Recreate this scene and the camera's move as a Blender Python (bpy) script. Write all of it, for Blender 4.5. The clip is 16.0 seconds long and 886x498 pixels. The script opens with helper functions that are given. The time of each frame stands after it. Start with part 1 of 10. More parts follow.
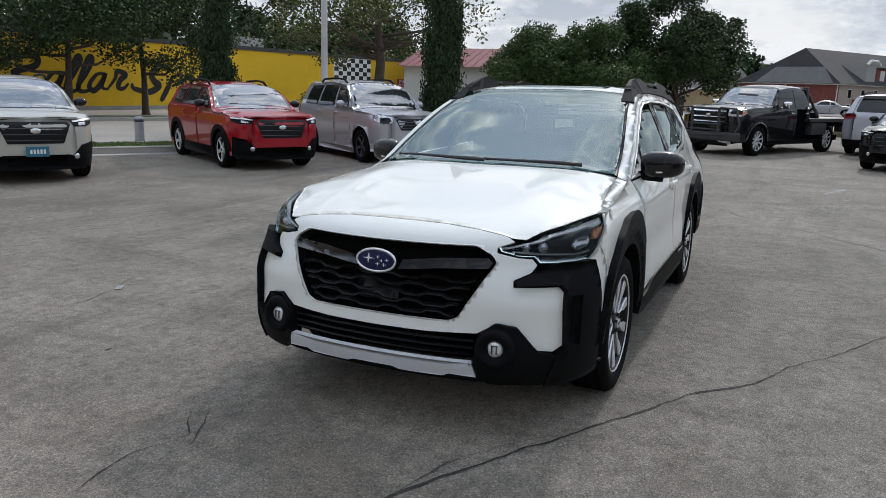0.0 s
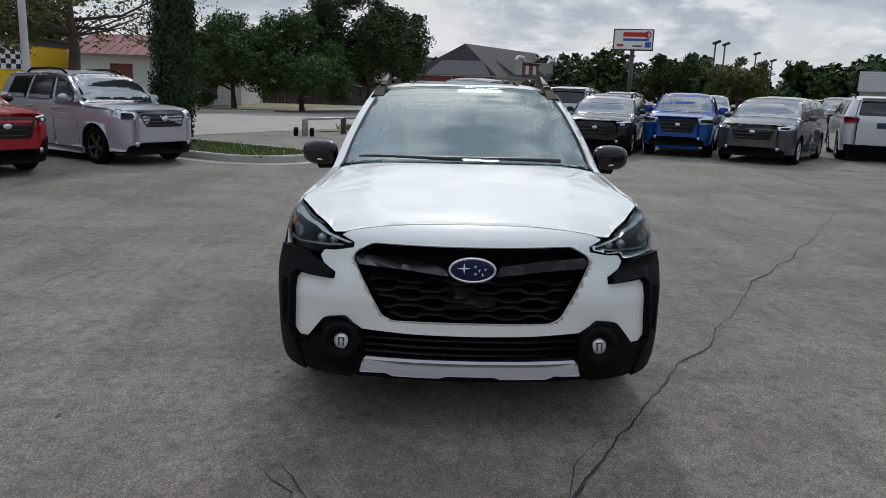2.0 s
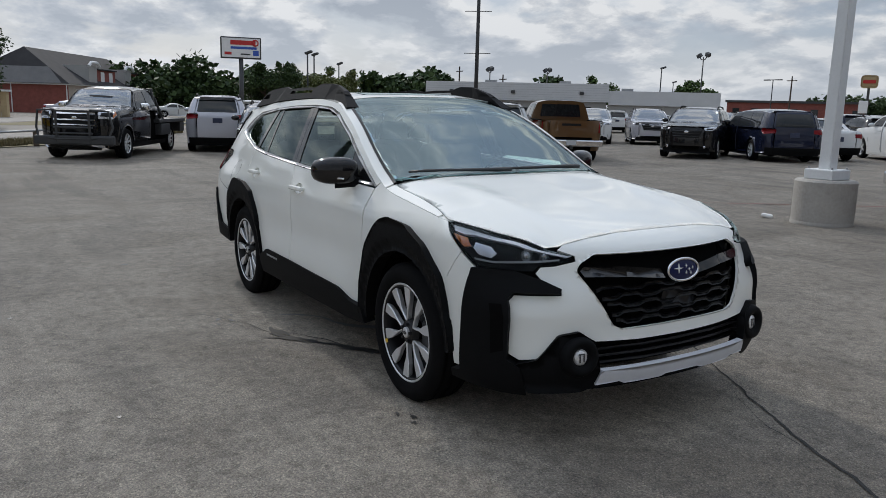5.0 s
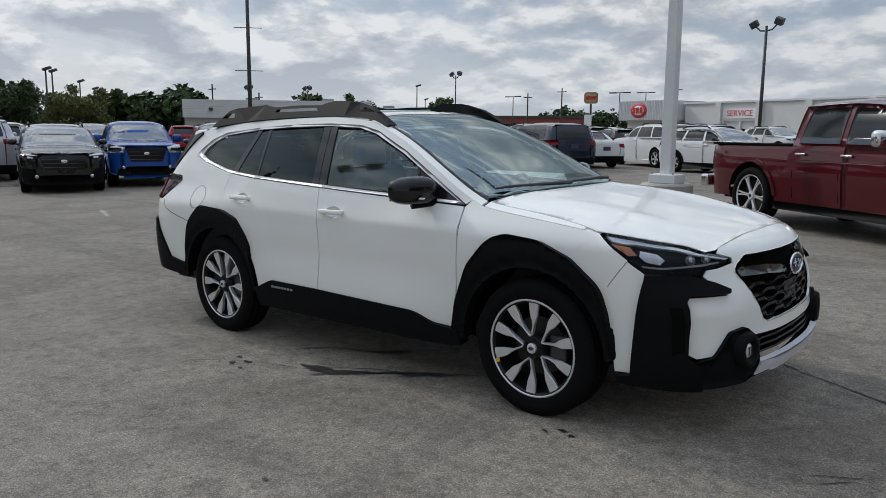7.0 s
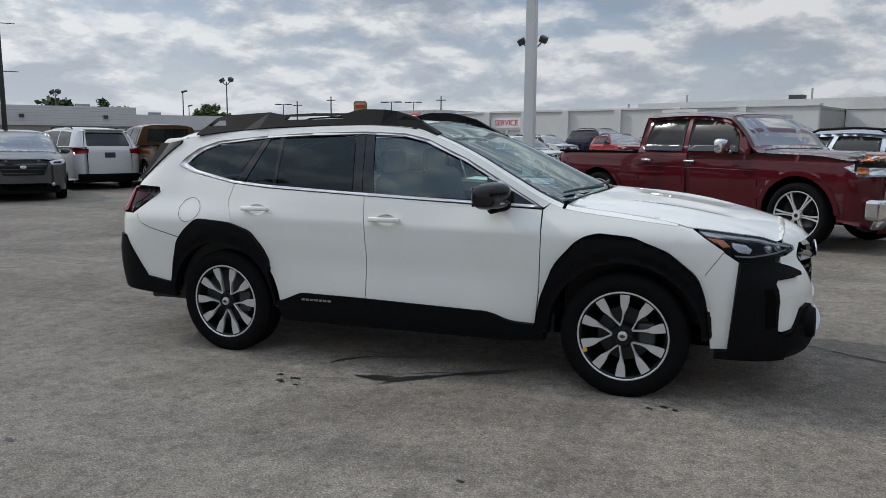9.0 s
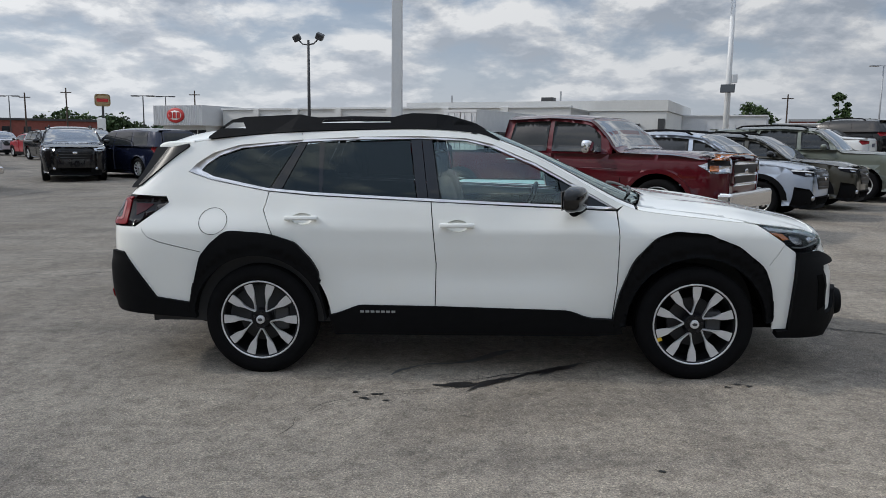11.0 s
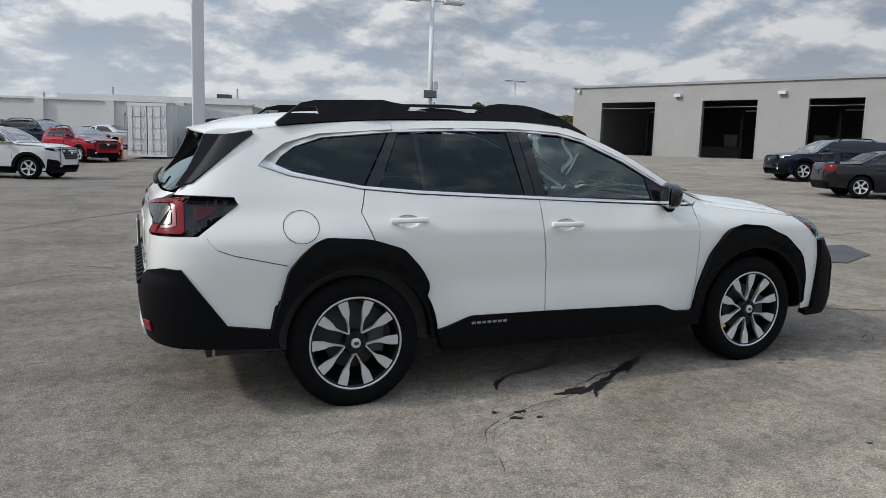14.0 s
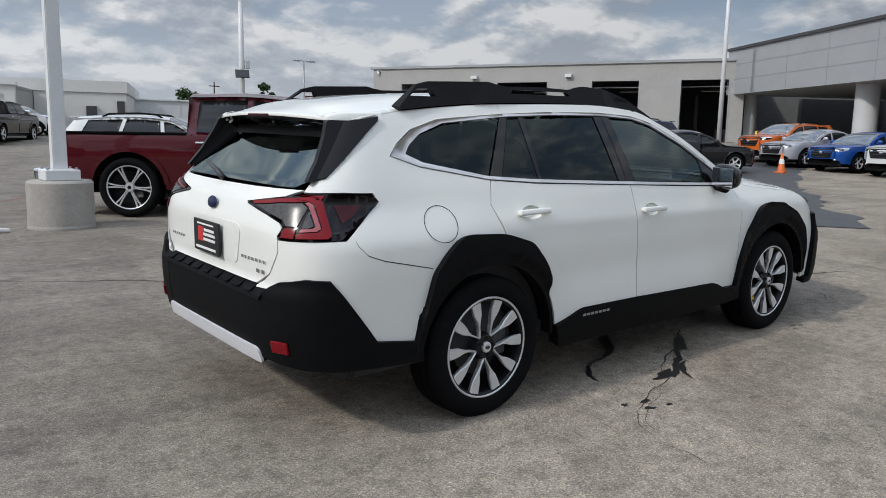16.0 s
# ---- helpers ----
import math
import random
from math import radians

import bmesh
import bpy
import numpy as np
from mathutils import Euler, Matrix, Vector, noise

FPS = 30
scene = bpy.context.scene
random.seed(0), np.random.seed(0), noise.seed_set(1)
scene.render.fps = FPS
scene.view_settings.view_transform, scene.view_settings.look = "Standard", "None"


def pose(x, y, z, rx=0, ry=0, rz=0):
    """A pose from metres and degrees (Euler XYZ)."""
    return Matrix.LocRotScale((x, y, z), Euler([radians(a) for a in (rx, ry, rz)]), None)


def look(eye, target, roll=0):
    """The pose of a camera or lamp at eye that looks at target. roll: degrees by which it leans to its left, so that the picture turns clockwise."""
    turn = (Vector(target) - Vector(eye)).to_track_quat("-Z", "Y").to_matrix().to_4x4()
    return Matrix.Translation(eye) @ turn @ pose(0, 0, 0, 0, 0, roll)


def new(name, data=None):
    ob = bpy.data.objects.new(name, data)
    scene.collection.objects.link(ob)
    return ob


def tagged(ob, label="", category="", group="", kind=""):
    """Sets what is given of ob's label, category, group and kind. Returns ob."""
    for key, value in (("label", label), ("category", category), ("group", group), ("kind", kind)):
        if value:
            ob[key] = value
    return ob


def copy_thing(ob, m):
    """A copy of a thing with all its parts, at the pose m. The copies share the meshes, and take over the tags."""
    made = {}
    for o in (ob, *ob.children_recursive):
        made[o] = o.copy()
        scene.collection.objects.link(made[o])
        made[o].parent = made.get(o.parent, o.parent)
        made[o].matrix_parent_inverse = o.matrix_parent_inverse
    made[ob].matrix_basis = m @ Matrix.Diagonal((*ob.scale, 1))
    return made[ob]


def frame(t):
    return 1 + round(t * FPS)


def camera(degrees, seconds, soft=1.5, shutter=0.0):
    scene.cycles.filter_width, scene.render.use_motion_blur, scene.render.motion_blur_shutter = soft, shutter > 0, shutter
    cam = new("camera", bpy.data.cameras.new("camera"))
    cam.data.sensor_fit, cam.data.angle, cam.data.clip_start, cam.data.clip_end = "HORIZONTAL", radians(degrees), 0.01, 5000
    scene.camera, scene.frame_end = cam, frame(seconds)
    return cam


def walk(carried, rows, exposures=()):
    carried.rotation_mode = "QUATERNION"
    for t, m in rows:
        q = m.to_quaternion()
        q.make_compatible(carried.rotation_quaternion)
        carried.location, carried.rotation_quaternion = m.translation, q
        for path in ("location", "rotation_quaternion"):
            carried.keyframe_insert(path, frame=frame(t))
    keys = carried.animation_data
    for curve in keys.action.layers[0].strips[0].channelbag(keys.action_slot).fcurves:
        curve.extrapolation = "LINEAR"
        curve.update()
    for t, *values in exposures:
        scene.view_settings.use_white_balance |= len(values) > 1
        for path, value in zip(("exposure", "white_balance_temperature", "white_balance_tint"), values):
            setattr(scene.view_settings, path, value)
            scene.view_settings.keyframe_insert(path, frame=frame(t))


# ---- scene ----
# ---- camera and its walk ----
# The lot falls gently under the car; LEVEL turns the car's own frame into the world's.
LEVEL = Vector((0.9, 0.9, 57.3)).rotation_difference(Vector((0, 0, 1))).to_matrix().to_4x4()
cam = camera(60.9, 16.0, soft=0.8)
PATH = [
    (0, (5.215, 1.612, 1.469), (3.429, 0.799, 1.086), 1.4),
    (0.5, (5.356, 1.2, 1.463), (3.5, 0.564, 1.074), 1.0),
    (1, (5.425, 0.764, 1.471), (3.514, 0.332, 1.072), 1.2),
    (1.5, (5.511, 0.313, 1.475), (3.564, 0.088, 1.078), 1.3),
    (2, (5.47, -0.118, 1.479), (3.509, -0.123, 1.091), 1.2),
    (2.5, (5.458, -0.575, 1.478), (3.504, -0.374, 1.102), 0.9),
    (3, (5.393, -1.006, 1.482), (3.466, -0.62, 1.114), 0.8),
    (3.5, (5.265, -1.431, 1.496), (3.38, -0.874, 1.127), 0.8),
    (4, (5.152, -1.882, 1.492), (3.324, -1.157, 1.126), 0.5),
    (4.2, (5.084, -2.048, 1.485), (3.282, -1.26, 1.121), 0.5),
    (6.3, (3.883, -3.564, 1.468), (2.438, -2.218, 1.148), -0.5),
    (6.5, (3.78, -3.712, 1.474), (2.381, -2.317, 1.162), -0.6),
    (7, (3.448, -4.009, 1.468), (2.169, -2.504, 1.155), -0.8),
    (7.5, (3.128, -4.342, 1.459), (1.97, -2.741, 1.151), -0.9),
    (8, (2.791, -4.611, 1.458), (1.761, -2.922, 1.156), -0.9),
    (8.5, (2.41, -4.843, 1.471), (1.517, -3.079, 1.17), -0.6),
    (9, (2.023, -5.075, 1.492), (1.266, -3.248, 1.192), -0.7),
    (9.2, (1.849, -5.139, 1.477), (1.147, -3.291, 1.178), -0.7),
    (11.3, (-0.147, -5.527, 1.566), (-0.188, -3.552, 1.252), -0.2),
    (11.5, (-0.321, -5.509, 1.556), (-0.303, -3.533, 1.243), -0.1),
    (12, (-0.803, -5.413, 1.529), (-0.625, -3.444, 1.228), 0.4),
    (12.5, (-1.258, -5.314, 1.524), (-0.928, -3.365, 1.222), 0.7),
    (13, (-1.651, -5.11, 1.504), (-1.177, -3.192, 1.192), 0.9),
    (13.5, (-2.064, -4.914, 1.485), (-1.45, -3.036, 1.173), 1.2),
    (14, (-2.456, -4.689, 1.485), (-1.7, -2.863, 1.181), 1.3),
    (14.5, (-2.81, -4.401, 1.483), (-1.922, -2.635, 1.179), 1.2),
    (15, (-3.191, -4.144, 1.487), (-2.176, -2.449, 1.176), 1.1),
    (15.5, (-3.497, -3.828, 1.473), (-2.365, -2.211, 1.149), 1.1),
    (16, (-3.821, -3.535, 1.47), (-2.579, -2.005, 1.129), 1.0),
]
walk(cam, [(t, LEVEL @ look(eye, target, roll)) for t, eye, target, roll in PATH],
     exposures=[(0.0, 0.27, 6350, 10), (0.6, 0.09, 6350, 10), (1.0, 0.05, 6350, 10), (3.0, -0.03, 6350, 10), (4.2, -0.03, 6350, 10), (6.5, 0.05, 6350, 10), (8.0, 0.0, 6350, 10), (9.0, 0.06, 6350, 10), (11.5, 0.18, 6350, 10), (16.0, 0.22, 6350, 10)])

# ---- world, sun ----
SUN_DIR = Vector((-0.80, 0.035, 0.60)).normalized()
world = bpy.data.worlds.new("sky")
scene.world = world
world.use_nodes = True
wn, wl = world.node_tree.nodes, world.node_tree.links
wn.clear()


def wnode(kind, **values):
    n = wn.new(kind)
    for k, v in values.items():
        n.inputs[k].default_value = v
    return n


w_out, w_bg = wn.new("ShaderNodeOutputWorld"), wn.new("ShaderNodeBackground")
w_sky = wn.new("ShaderNodeTexSky")
w_sky.sky_type, w_sky.sun_disc = "NISHITA", False
w_sky.sun_elevation = math.asin(SUN_DIR.z)
w_sky.sun_rotation = math.atan2(SUN_DIR.x, SUN_DIR.y)
w_sky.dust_density = 2.0
w_co = wn.new("ShaderNodeTexCoord")
w_sep = wn.new("ShaderNodeSeparateXYZ")
wl.new(w_co.outputs["Generated"], w_sep.inputs[0])
# a cloud sheet: the direction projected on a flat layer overhead
w_h = wn.new("ShaderNodeMath"); w_h.operation = "MAXIMUM"; w_h.inputs[1].default_value = 0.0
wl.new(w_sep.outputs["Z"], w_h.inputs[0])
w_h2 = wn.new("ShaderNodeMath"); w_h2.operation = "ADD"; w_h2.inputs[1].default_value = 0.32
wl.new(w_h.outputs[0], w_h2.inputs[0])
w_dx = wn.new("ShaderNodeMath"); w_dx.operation = "DIVIDE"
w_dy = wn.new("ShaderNodeMath"); w_dy.operation = "DIVIDE"
wl.new(w_sep.outputs["X"], w_dx.inputs[0]); wl.new(w_h2.outputs[0], w_dx.inputs[1])
wl.new(w_sep.outputs["Y"], w_dy.inputs[0]); wl.new(w_h2.outputs[0], w_dy.inputs[1])
w_plane = wn.new("ShaderNodeCombineXYZ")
wl.new(w_dx.outputs[0], w_plane.inputs[0]); wl.new(w_dy.outputs[0], w_plane.inputs[1])
w_up = wn.new("ShaderNodeVectorMath"); w_up.operation = "SCALE"; w_up.inputs["Scale"].default_value = 0.955
wl.new(w_plane.outputs[0], w_up.inputs[0])
w_big = wnode("ShaderNodeTexNoise", Scale=2.2, Detail=9.0, Roughness=0.56, Distortion=0.15)
w_above = wnode("ShaderNodeTexNoise", Scale=2.2, Detail=7.0, Roughness=0.54, Distortion=0.15)
wl.new(w_plane.outputs[0], w_big.inputs["Vector"])
wl.new(w_up.outputs[0], w_above.inputs["Vector"])
w_cover = wn.new("ShaderNodeValToRGB")
w_cover.color_ramp.elements[0].position, w_cover.color_ramp.elements[1].position = 0.40, 0.50
w_cover.color_ramp.elements[0].color = (0.15, 0.15, 0.15, 1)
w_open = wn.new("ShaderNodeMapRange")
w_open.inputs["From Min"].default_value, w_open.inputs["From Max"].default_value = 0.34, 0.62
w_open.inputs["To Min"].default_value, w_open.inputs["To Max"].default_value = 0.0, 0.05
wl.new(w_sep.outputs["Z"], w_open.inputs["Value"])
w_thin = wn.new("ShaderNodeMath"); w_thin.operation = "SUBTRACT"
wl.new(w_big.outputs["Fac"], w_thin.inputs[0]); wl.new(w_open.outputs[0], w_thin.inputs[1])
w_tuft = wnode("ShaderNodeTexNoise", Scale=8.5, Detail=7.0, Roughness=0.58, Distortion=0.4)
wl.new(w_plane.outputs[0], w_tuft.inputs["Vector"])
w_frag = wn.new("ShaderNodeMath"); w_frag.operation = "MULTIPLY_ADD"
w_frag.inputs[1].default_value, w_frag.inputs[2].default_value = 0.55, -0.275
wl.new(w_tuft.outputs["Fac"], w_frag.inputs[0])
w_torn = wn.new("ShaderNodeMath"); w_torn.operation = "ADD"
# torn finely overhead, in broader sheets low down
w_high = wn.new("ShaderNodeMapRange")
w_high.inputs["From Min"].default_value, w_high.inputs["From Max"].default_value = 0.30, 0.50
w_high.inputs["To Min"].default_value, w_high.inputs["To Max"].default_value = 0.22, 1.0
wl.new(w_sep.outputs["Z"], w_high.inputs["Value"])
w_frag2 = wn.new("ShaderNodeMath"); w_frag2.operation = "MULTIPLY"
wl.new(w_frag.outputs[0], w_frag2.inputs[0]); wl.new(w_high.outputs[0], w_frag2.inputs[1])
wl.new(w_thin.outputs[0], w_torn.inputs[0]); wl.new(w_frag2.outputs[0], w_torn.inputs[1])
wl.new(w_torn.outputs[0], w_cover.inputs["Fac"])
# a cloud is lit where it thins out upwards and grey below
w_lit = wn.new("ShaderNodeMath"); w_lit.operation = "SUBTRACT"
wl.new(w_big.outputs["Fac"], w_lit.inputs[0]); wl.new(w_above.outputs["Fac"], w_lit.inputs[1])
w_lit2 = wn.new("ShaderNodeMapRange")
w_lit2.inputs["From Min"].default_value, w_lit2.inputs["From Max"].default_value = -0.075, 0.075
w_thick = wn.new("ShaderNodeMath"); w_thick.operation = "MULTIPLY_ADD"
w_thick.inputs[1].default_value, w_thick.inputs[2].default_value = -0.55, 0.29
wl.new(w_big.outputs["Fac"], w_thick.inputs[0])
w_fine = wnode("ShaderNodeTexNoise", Scale=7.5, Detail=6.0, Roughness=0.6, Distortion=0.2)
wl.new(w_plane.outputs[0], w_fine.inputs["Vector"])
w_curl = wn.new("ShaderNodeMath"); w_curl.operation = "MULTIPLY_ADD"
w_curl.inputs[1].default_value, w_curl.inputs[2].default_value = 0.30, -0.15
wl.new(w_fine.outputs["Fac"], w_curl.inputs[0])
w_sum = wn.new("ShaderNodeMath"); w_sum.operation = "ADD"
wl.new(w_thick.outputs[0], w_sum.inputs[0]); wl.new(w_curl.outputs[0], w_sum.inputs[1])
w_lit3 = wn.new("ShaderNodeMath"); w_lit3.operation = "ADD"
wl.new(w_lit.outputs[0], w_lit3.inputs[0]); wl.new(w_sum.outputs[0], w_lit3.inputs[1])
wl.new(w_lit3.outputs[0], w_lit2.inputs["Value"])
w_body = wn.new("ShaderNodeValToRGB")
for i, (p, c) in enumerate([(0.12, (2.45, 2.8, 3.3, 1)), (0.45, (3.5, 3.8, 4.25, 1)), (0.68, (4.6, 4.75, 4.95, 1)), (0.95, (6.4, 6.42, 6.4, 1))]):
    e = w_body.color_ramp.elements[i] if i < 2 else w_body.color_ramp.elements.new(p)
    e.position, e.color = p, c
wl.new(w_lit2.outputs[0], w_body.inputs["Fac"])
w_veil = wn.new("ShaderNodeMix"); w_veil.data_type = "RGBA"
w_veil.inputs["Factor"].default_value = 0.7
w_veil.inputs["B"].default_value = (1.75, 2.35, 3.3, 1)
wl.new(w_sky.outputs[0], w_veil.inputs["A"])
w_mix = wn.new("ShaderNodeMix"); w_mix.data_type = "RGBA"
wl.new(w_cover.outputs["Color"], w_mix.inputs["Factor"])
wl.new(w_veil.outputs["Result"], w_mix.inputs["A"])
wl.new(w_body.outputs["Color"], w_mix.inputs["B"])
# bright even haze low over the horizon
w_hz = wn.new("ShaderNodeMapRange")
w_hz.inputs["From Min"].default_value, w_hz.inputs["From Max"].default_value = 0.0, 0.20
w_hz.inputs["To Min"].default_value, w_hz.inputs["To Max"].default_value = 0.62, 0.0
wl.new(w_h.outputs[0], w_hz.inputs["Value"])
w_mix2 = wn.new("ShaderNodeMix"); w_mix2.data_type = "RGBA"
wl.new(w_hz.outputs[0], w_mix2.inputs["Factor"])
wl.new(w_mix.outputs["Result"], w_mix2.inputs["A"])
w_mix2.inputs["B"].default_value = (5.0, 5.25, 5.55, 1)
wl.new(w_mix2.outputs["Result"], w_bg.inputs["Color"])
# thin cloud glows round the sun
w_dot = wn.new("ShaderNodeVectorMath"); w_dot.operation = "DOT_PRODUCT"
w_dot.inputs[1].default_value = SUN_DIR
wl.new(w_co.outputs["Generated"], w_dot.inputs[0])
w_gain = wn.new("ShaderNodeMapRange")
w_gain.inputs["From Min"].default_value, w_gain.inputs["From Max"].default_value = -0.6, 0.95
w_gain.inputs["To Min"].default_value, w_gain.inputs["To Max"].default_value = 0.084, 0.132
wl.new(w_dot.outputs["Value"], w_gain.inputs["Value"])
# the cloud deck is brightest overhead
w_zen = wn.new("ShaderNodeMapRange")
w_zen.inputs["From Min"].default_value, w_zen.inputs["From Max"].default_value = 0.36, 0.75
w_zen.inputs["To Min"].default_value, w_zen.inputs["To Max"].default_value = 1.0, 2.1
wl.new(w_sep.outputs["Z"], w_zen.inputs["Value"])
w_str = wn.new("ShaderNodeMath"); w_str.operation = "MULTIPLY"
wl.new(w_gain.outputs[0], w_str.inputs[0]); wl.new(w_zen.outputs[0], w_str.inputs[1])
wl.new(w_str.outputs[0], w_bg.inputs["Strength"])
wl.new(w_bg.outputs[0], w_out.inputs[0])

sun_data = bpy.data.lights.new("sun", "SUN")
sun_data.energy, sun_data.angle, sun_data.color = 1.6, radians(3.5), (1.0, 0.95, 0.87)
sun = new("sun", sun_data)
sun.matrix_world = look((-60, -8, 80), (-60 - SUN_DIR.x, -8 - SUN_DIR.y, 80 - SUN_DIR.z))


# ---- materials ----
class Nodes:
    def __init__(self, name):
        self.mat = bpy.data.materials.new(name)
        self.mat.use_nodes = True
        self.t = self.mat.node_tree
        self.b = self.t.nodes["Principled BSDF"]
        self.co = self.t.nodes.new("ShaderNodeTexCoord")

    def n(self, kind, **values):
        node = self.t.nodes.new(kind)
        for k, v in values.items():
            node.inputs[k].default_value = v
        return node

    def link(self, a, b):
        self.t.links.new(a, b)

    def noise(self, scale, detail=4.0, rough=0.55, coords="Object", stretch=None, distort=0.0):
        node = self.n("ShaderNodeTexNoise", Scale=scale, Detail=detail, Roughness=rough, Distortion=distort)
        src = self.co.outputs[coords]
        if stretch:
            m = self.n("ShaderNodeMapping")
            m.inputs["Scale"].default_value = stretch
            self.link(src, m.inputs["Vector"])
            src = m.outputs[0]
        self.link(src, node.inputs["Vector"])
        return node.outputs["Fac"]

    def ramp(self, fac, stops):
        r = self.t.nodes.new("ShaderNodeValToRGB")
        for i, (p, c) in enumerate(stops):
            e = r.color_ramp.elements[i] if i < 2 else r.color_ramp.elements.new(p)
            e.position = p
            e.color = (*c, 1) if len(c) == 3 else c
        self.link(fac, r.inputs["Fac"])
        return r.outputs["Color"]

    def mix(self, fac, a, b, mode="MIX"):
        m = self.t.nodes.new("ShaderNodeMix")
        m.data_type, m.blend_type = "RGBA", mode
        for key, v in (("Factor", fac), ("A", a), ("B", b)):
            if isinstance(v, (int, float)):
                m.inputs[key].default_value = v
            elif isinstance(v, tuple):
                m.inputs[key].default_value = (*v, 1) if len(v) == 3 else v
            else:
                self.link(v, m.inputs[key])
        return m.outputs["Result"]

    def math(self, op, a, b=0.0, clamp=False):
        m = self.t.nodes.new("ShaderNodeMath")
        m.operation, m.use_clamp = op, clamp
        for i, v in enumerate((a, b)):
            if isinstance(v, (int, float)):
                m.inputs[i].default_value = v
            else:
                self.link(v, m.inputs[i])
        return m.outputs[0]

    def set(self, **values):
        names = {"color": "Base Color", "rough": "Roughness", "metal": "Metallic", "coat": "Coat Weight", "coat_rough": "Coat Roughness",
                 "spec": "Specular IOR Level", "trans": "Transmission Weight", "ior": "IOR", "alpha": "Alpha", "emit": "Emission Color", "power": "Emission Strength", "sheen": "Sheen Weight"}
        for k, v in values.items():
            s = self.b.inputs[names[k]]
            if isinstance(v, (int, float)):
                s.default_value = v
            elif isinstance(v, tuple):
                s.default_value = (*v, 1) if len(v) == 3 else v
            else:
                self.link(v, s)
        return self

    def bump(self, height, strength=0.3, distance=0.01):
        bp = self.n("ShaderNodeBump", Strength=strength, Distance=distance)
        self.link(height, bp.inputs["Height"])
        self.link(bp.outputs[0], self.b.inputs["Normal"])
        return self


def plain(name, color, rough=0.5, metal=0.0, vary=0.12, scale=6.0, bump=0.0, coat=0.0, spec=0.5):
    """A surface of one paint or stuff, with faint mottling at two scales."""
    m = Nodes(name)
    f = m.math("ADD", m.math("MULTIPLY", m.noise(scale), 0.6), m.math("MULTIPLY", m.noise(scale * 9, 3.0), 0.4))
    dark = tuple(c * (1 - vary) for c in color)
    light = tuple(min(1, c * (1 + vary)) for c in color)
    m.set(color=m.ramp(f, [(0.3, dark), (0.7, light)]), rough=rough, metal=metal, coat=coat, spec=spec)
    if bump:
        m.bump(m.noise(scale * 14, 3.0), bump, 0.004)
    return m.mat


def car_paint(name, color, flake=0.0, rough=0.35, coat=1.0):
    """Clear-coated paint with a little road dust."""
    m = Nodes(name)
    dust = m.noise(2.3, 6.0)
    low = tuple(c * 0.97 + 0.003 for c in color)
    m.set(color=m.ramp(dust, [(0.35, color), (0.75, low)]), rough=rough, metal=flake, coat=coat, coat_rough=0.03, spec=0.06)
    m.b.inputs["Coat IOR"].default_value = 1.45
    return m.mat


def glass(name, tint, rough=0.0, alpha_trans=1.0):
    """Thin pane: tinted see-through plus a mirror-like coat that grows at grazing angles."""
    mat = bpy.data.materials.new(name)
    mat.use_nodes = True
    t = mat.node_tree
    t.nodes.clear()
    out = t.nodes.new("ShaderNodeOutputMaterial")
    tr = t.nodes.new("ShaderNodeBsdfTransparent")
    tr.inputs[0].default_value = (*tint, 1)
    gl = t.nodes.new("ShaderNodeBsdfGlossy")
    gl.inputs["Roughness"].default_value = rough
    gl.inputs[0].default_value = (0.86, 1.0, 0.99, 1)
    fr = t.nodes.new("ShaderNodeFresnel")
    fr.inputs[0].default_value = alpha_trans
    mx = t.nodes.new("ShaderNodeMixShader")
    t.links.new(fr.outputs[0], mx.inputs[0])
    t.links.new(tr.outputs[0], mx.inputs[1])
    t.links.new(gl.outputs[0], mx.inputs[2])
    t.links.new(mx.outputs[0], out.inputs[0])
    return mat


WHITE = car_paint("white pearl paint", (0.825, 0.832, 0.79), rough=0.5, coat=1.0)
BLACK_PLASTIC = plain("black grained plastic", (0.005, 0.0053, 0.006), rough=0.6, vary=0.2, scale=20, bump=0.15, spec=0.09)
GLOSS_BLACK = car_paint("gloss black", (0.006, 0.006, 0.007), rough=0.2)
GRILLE_BLACK = plain("grille black", (0.006, 0.006, 0.007), rough=0.35, vary=0.2, spec=0.25)
INNER_BLACK = plain("underbody black", (0.004, 0.004, 0.004), rough=0.95, spec=0.05)
RAIL_GREY = plain("roof rail plastic", (0.006, 0.0062, 0.007), rough=0.55, vary=0.15, scale=20, bump=0.1, spec=0.12)
TRIM = plain("satin bright trim", (0.72, 0.72, 0.73), rough=0.32, metal=0.55, vary=0.03)
CHROME = plain("bright trim", (0.78, 0.78, 0.79), rough=0.1, metal=1.0, vary=0.03)
SILVER = plain("silver painted plastic", (0.66, 0.67, 0.70), rough=0.45, metal=0.0, vary=0.05)
ALLOY = plain("machined alloy", (0.74, 0.75, 0.76), rough=0.36, metal=0.55, vary=0.06, scale=30)
ALLOY_DARK = plain("dark alloy pocket", (0.007, 0.007, 0.008), rough=0.35, metal=0.0, spec=0.3)
STEEL = plain("brake disc steel", (0.035, 0.035, 0.037), rough=0.45, metal=0.7)
TYRE = plain("tyre rubber", (0.007, 0.007, 0.0075), rough=0.8, vary=0.25, scale=14, bump=0.2, spec=0.07)
GLASS_CLEAR = glass("clear green glass", (0.84, 0.98, 0.94), alpha_trans=1.85)
GLASS_SHIELD = glass("windscreen glass", (0.48, 0.55, 0.54), alpha_trans=2.7)
GLASS_REAR = glass("tailgate glass", (0.05, 0.055, 0.06), alpha_trans=2.2)
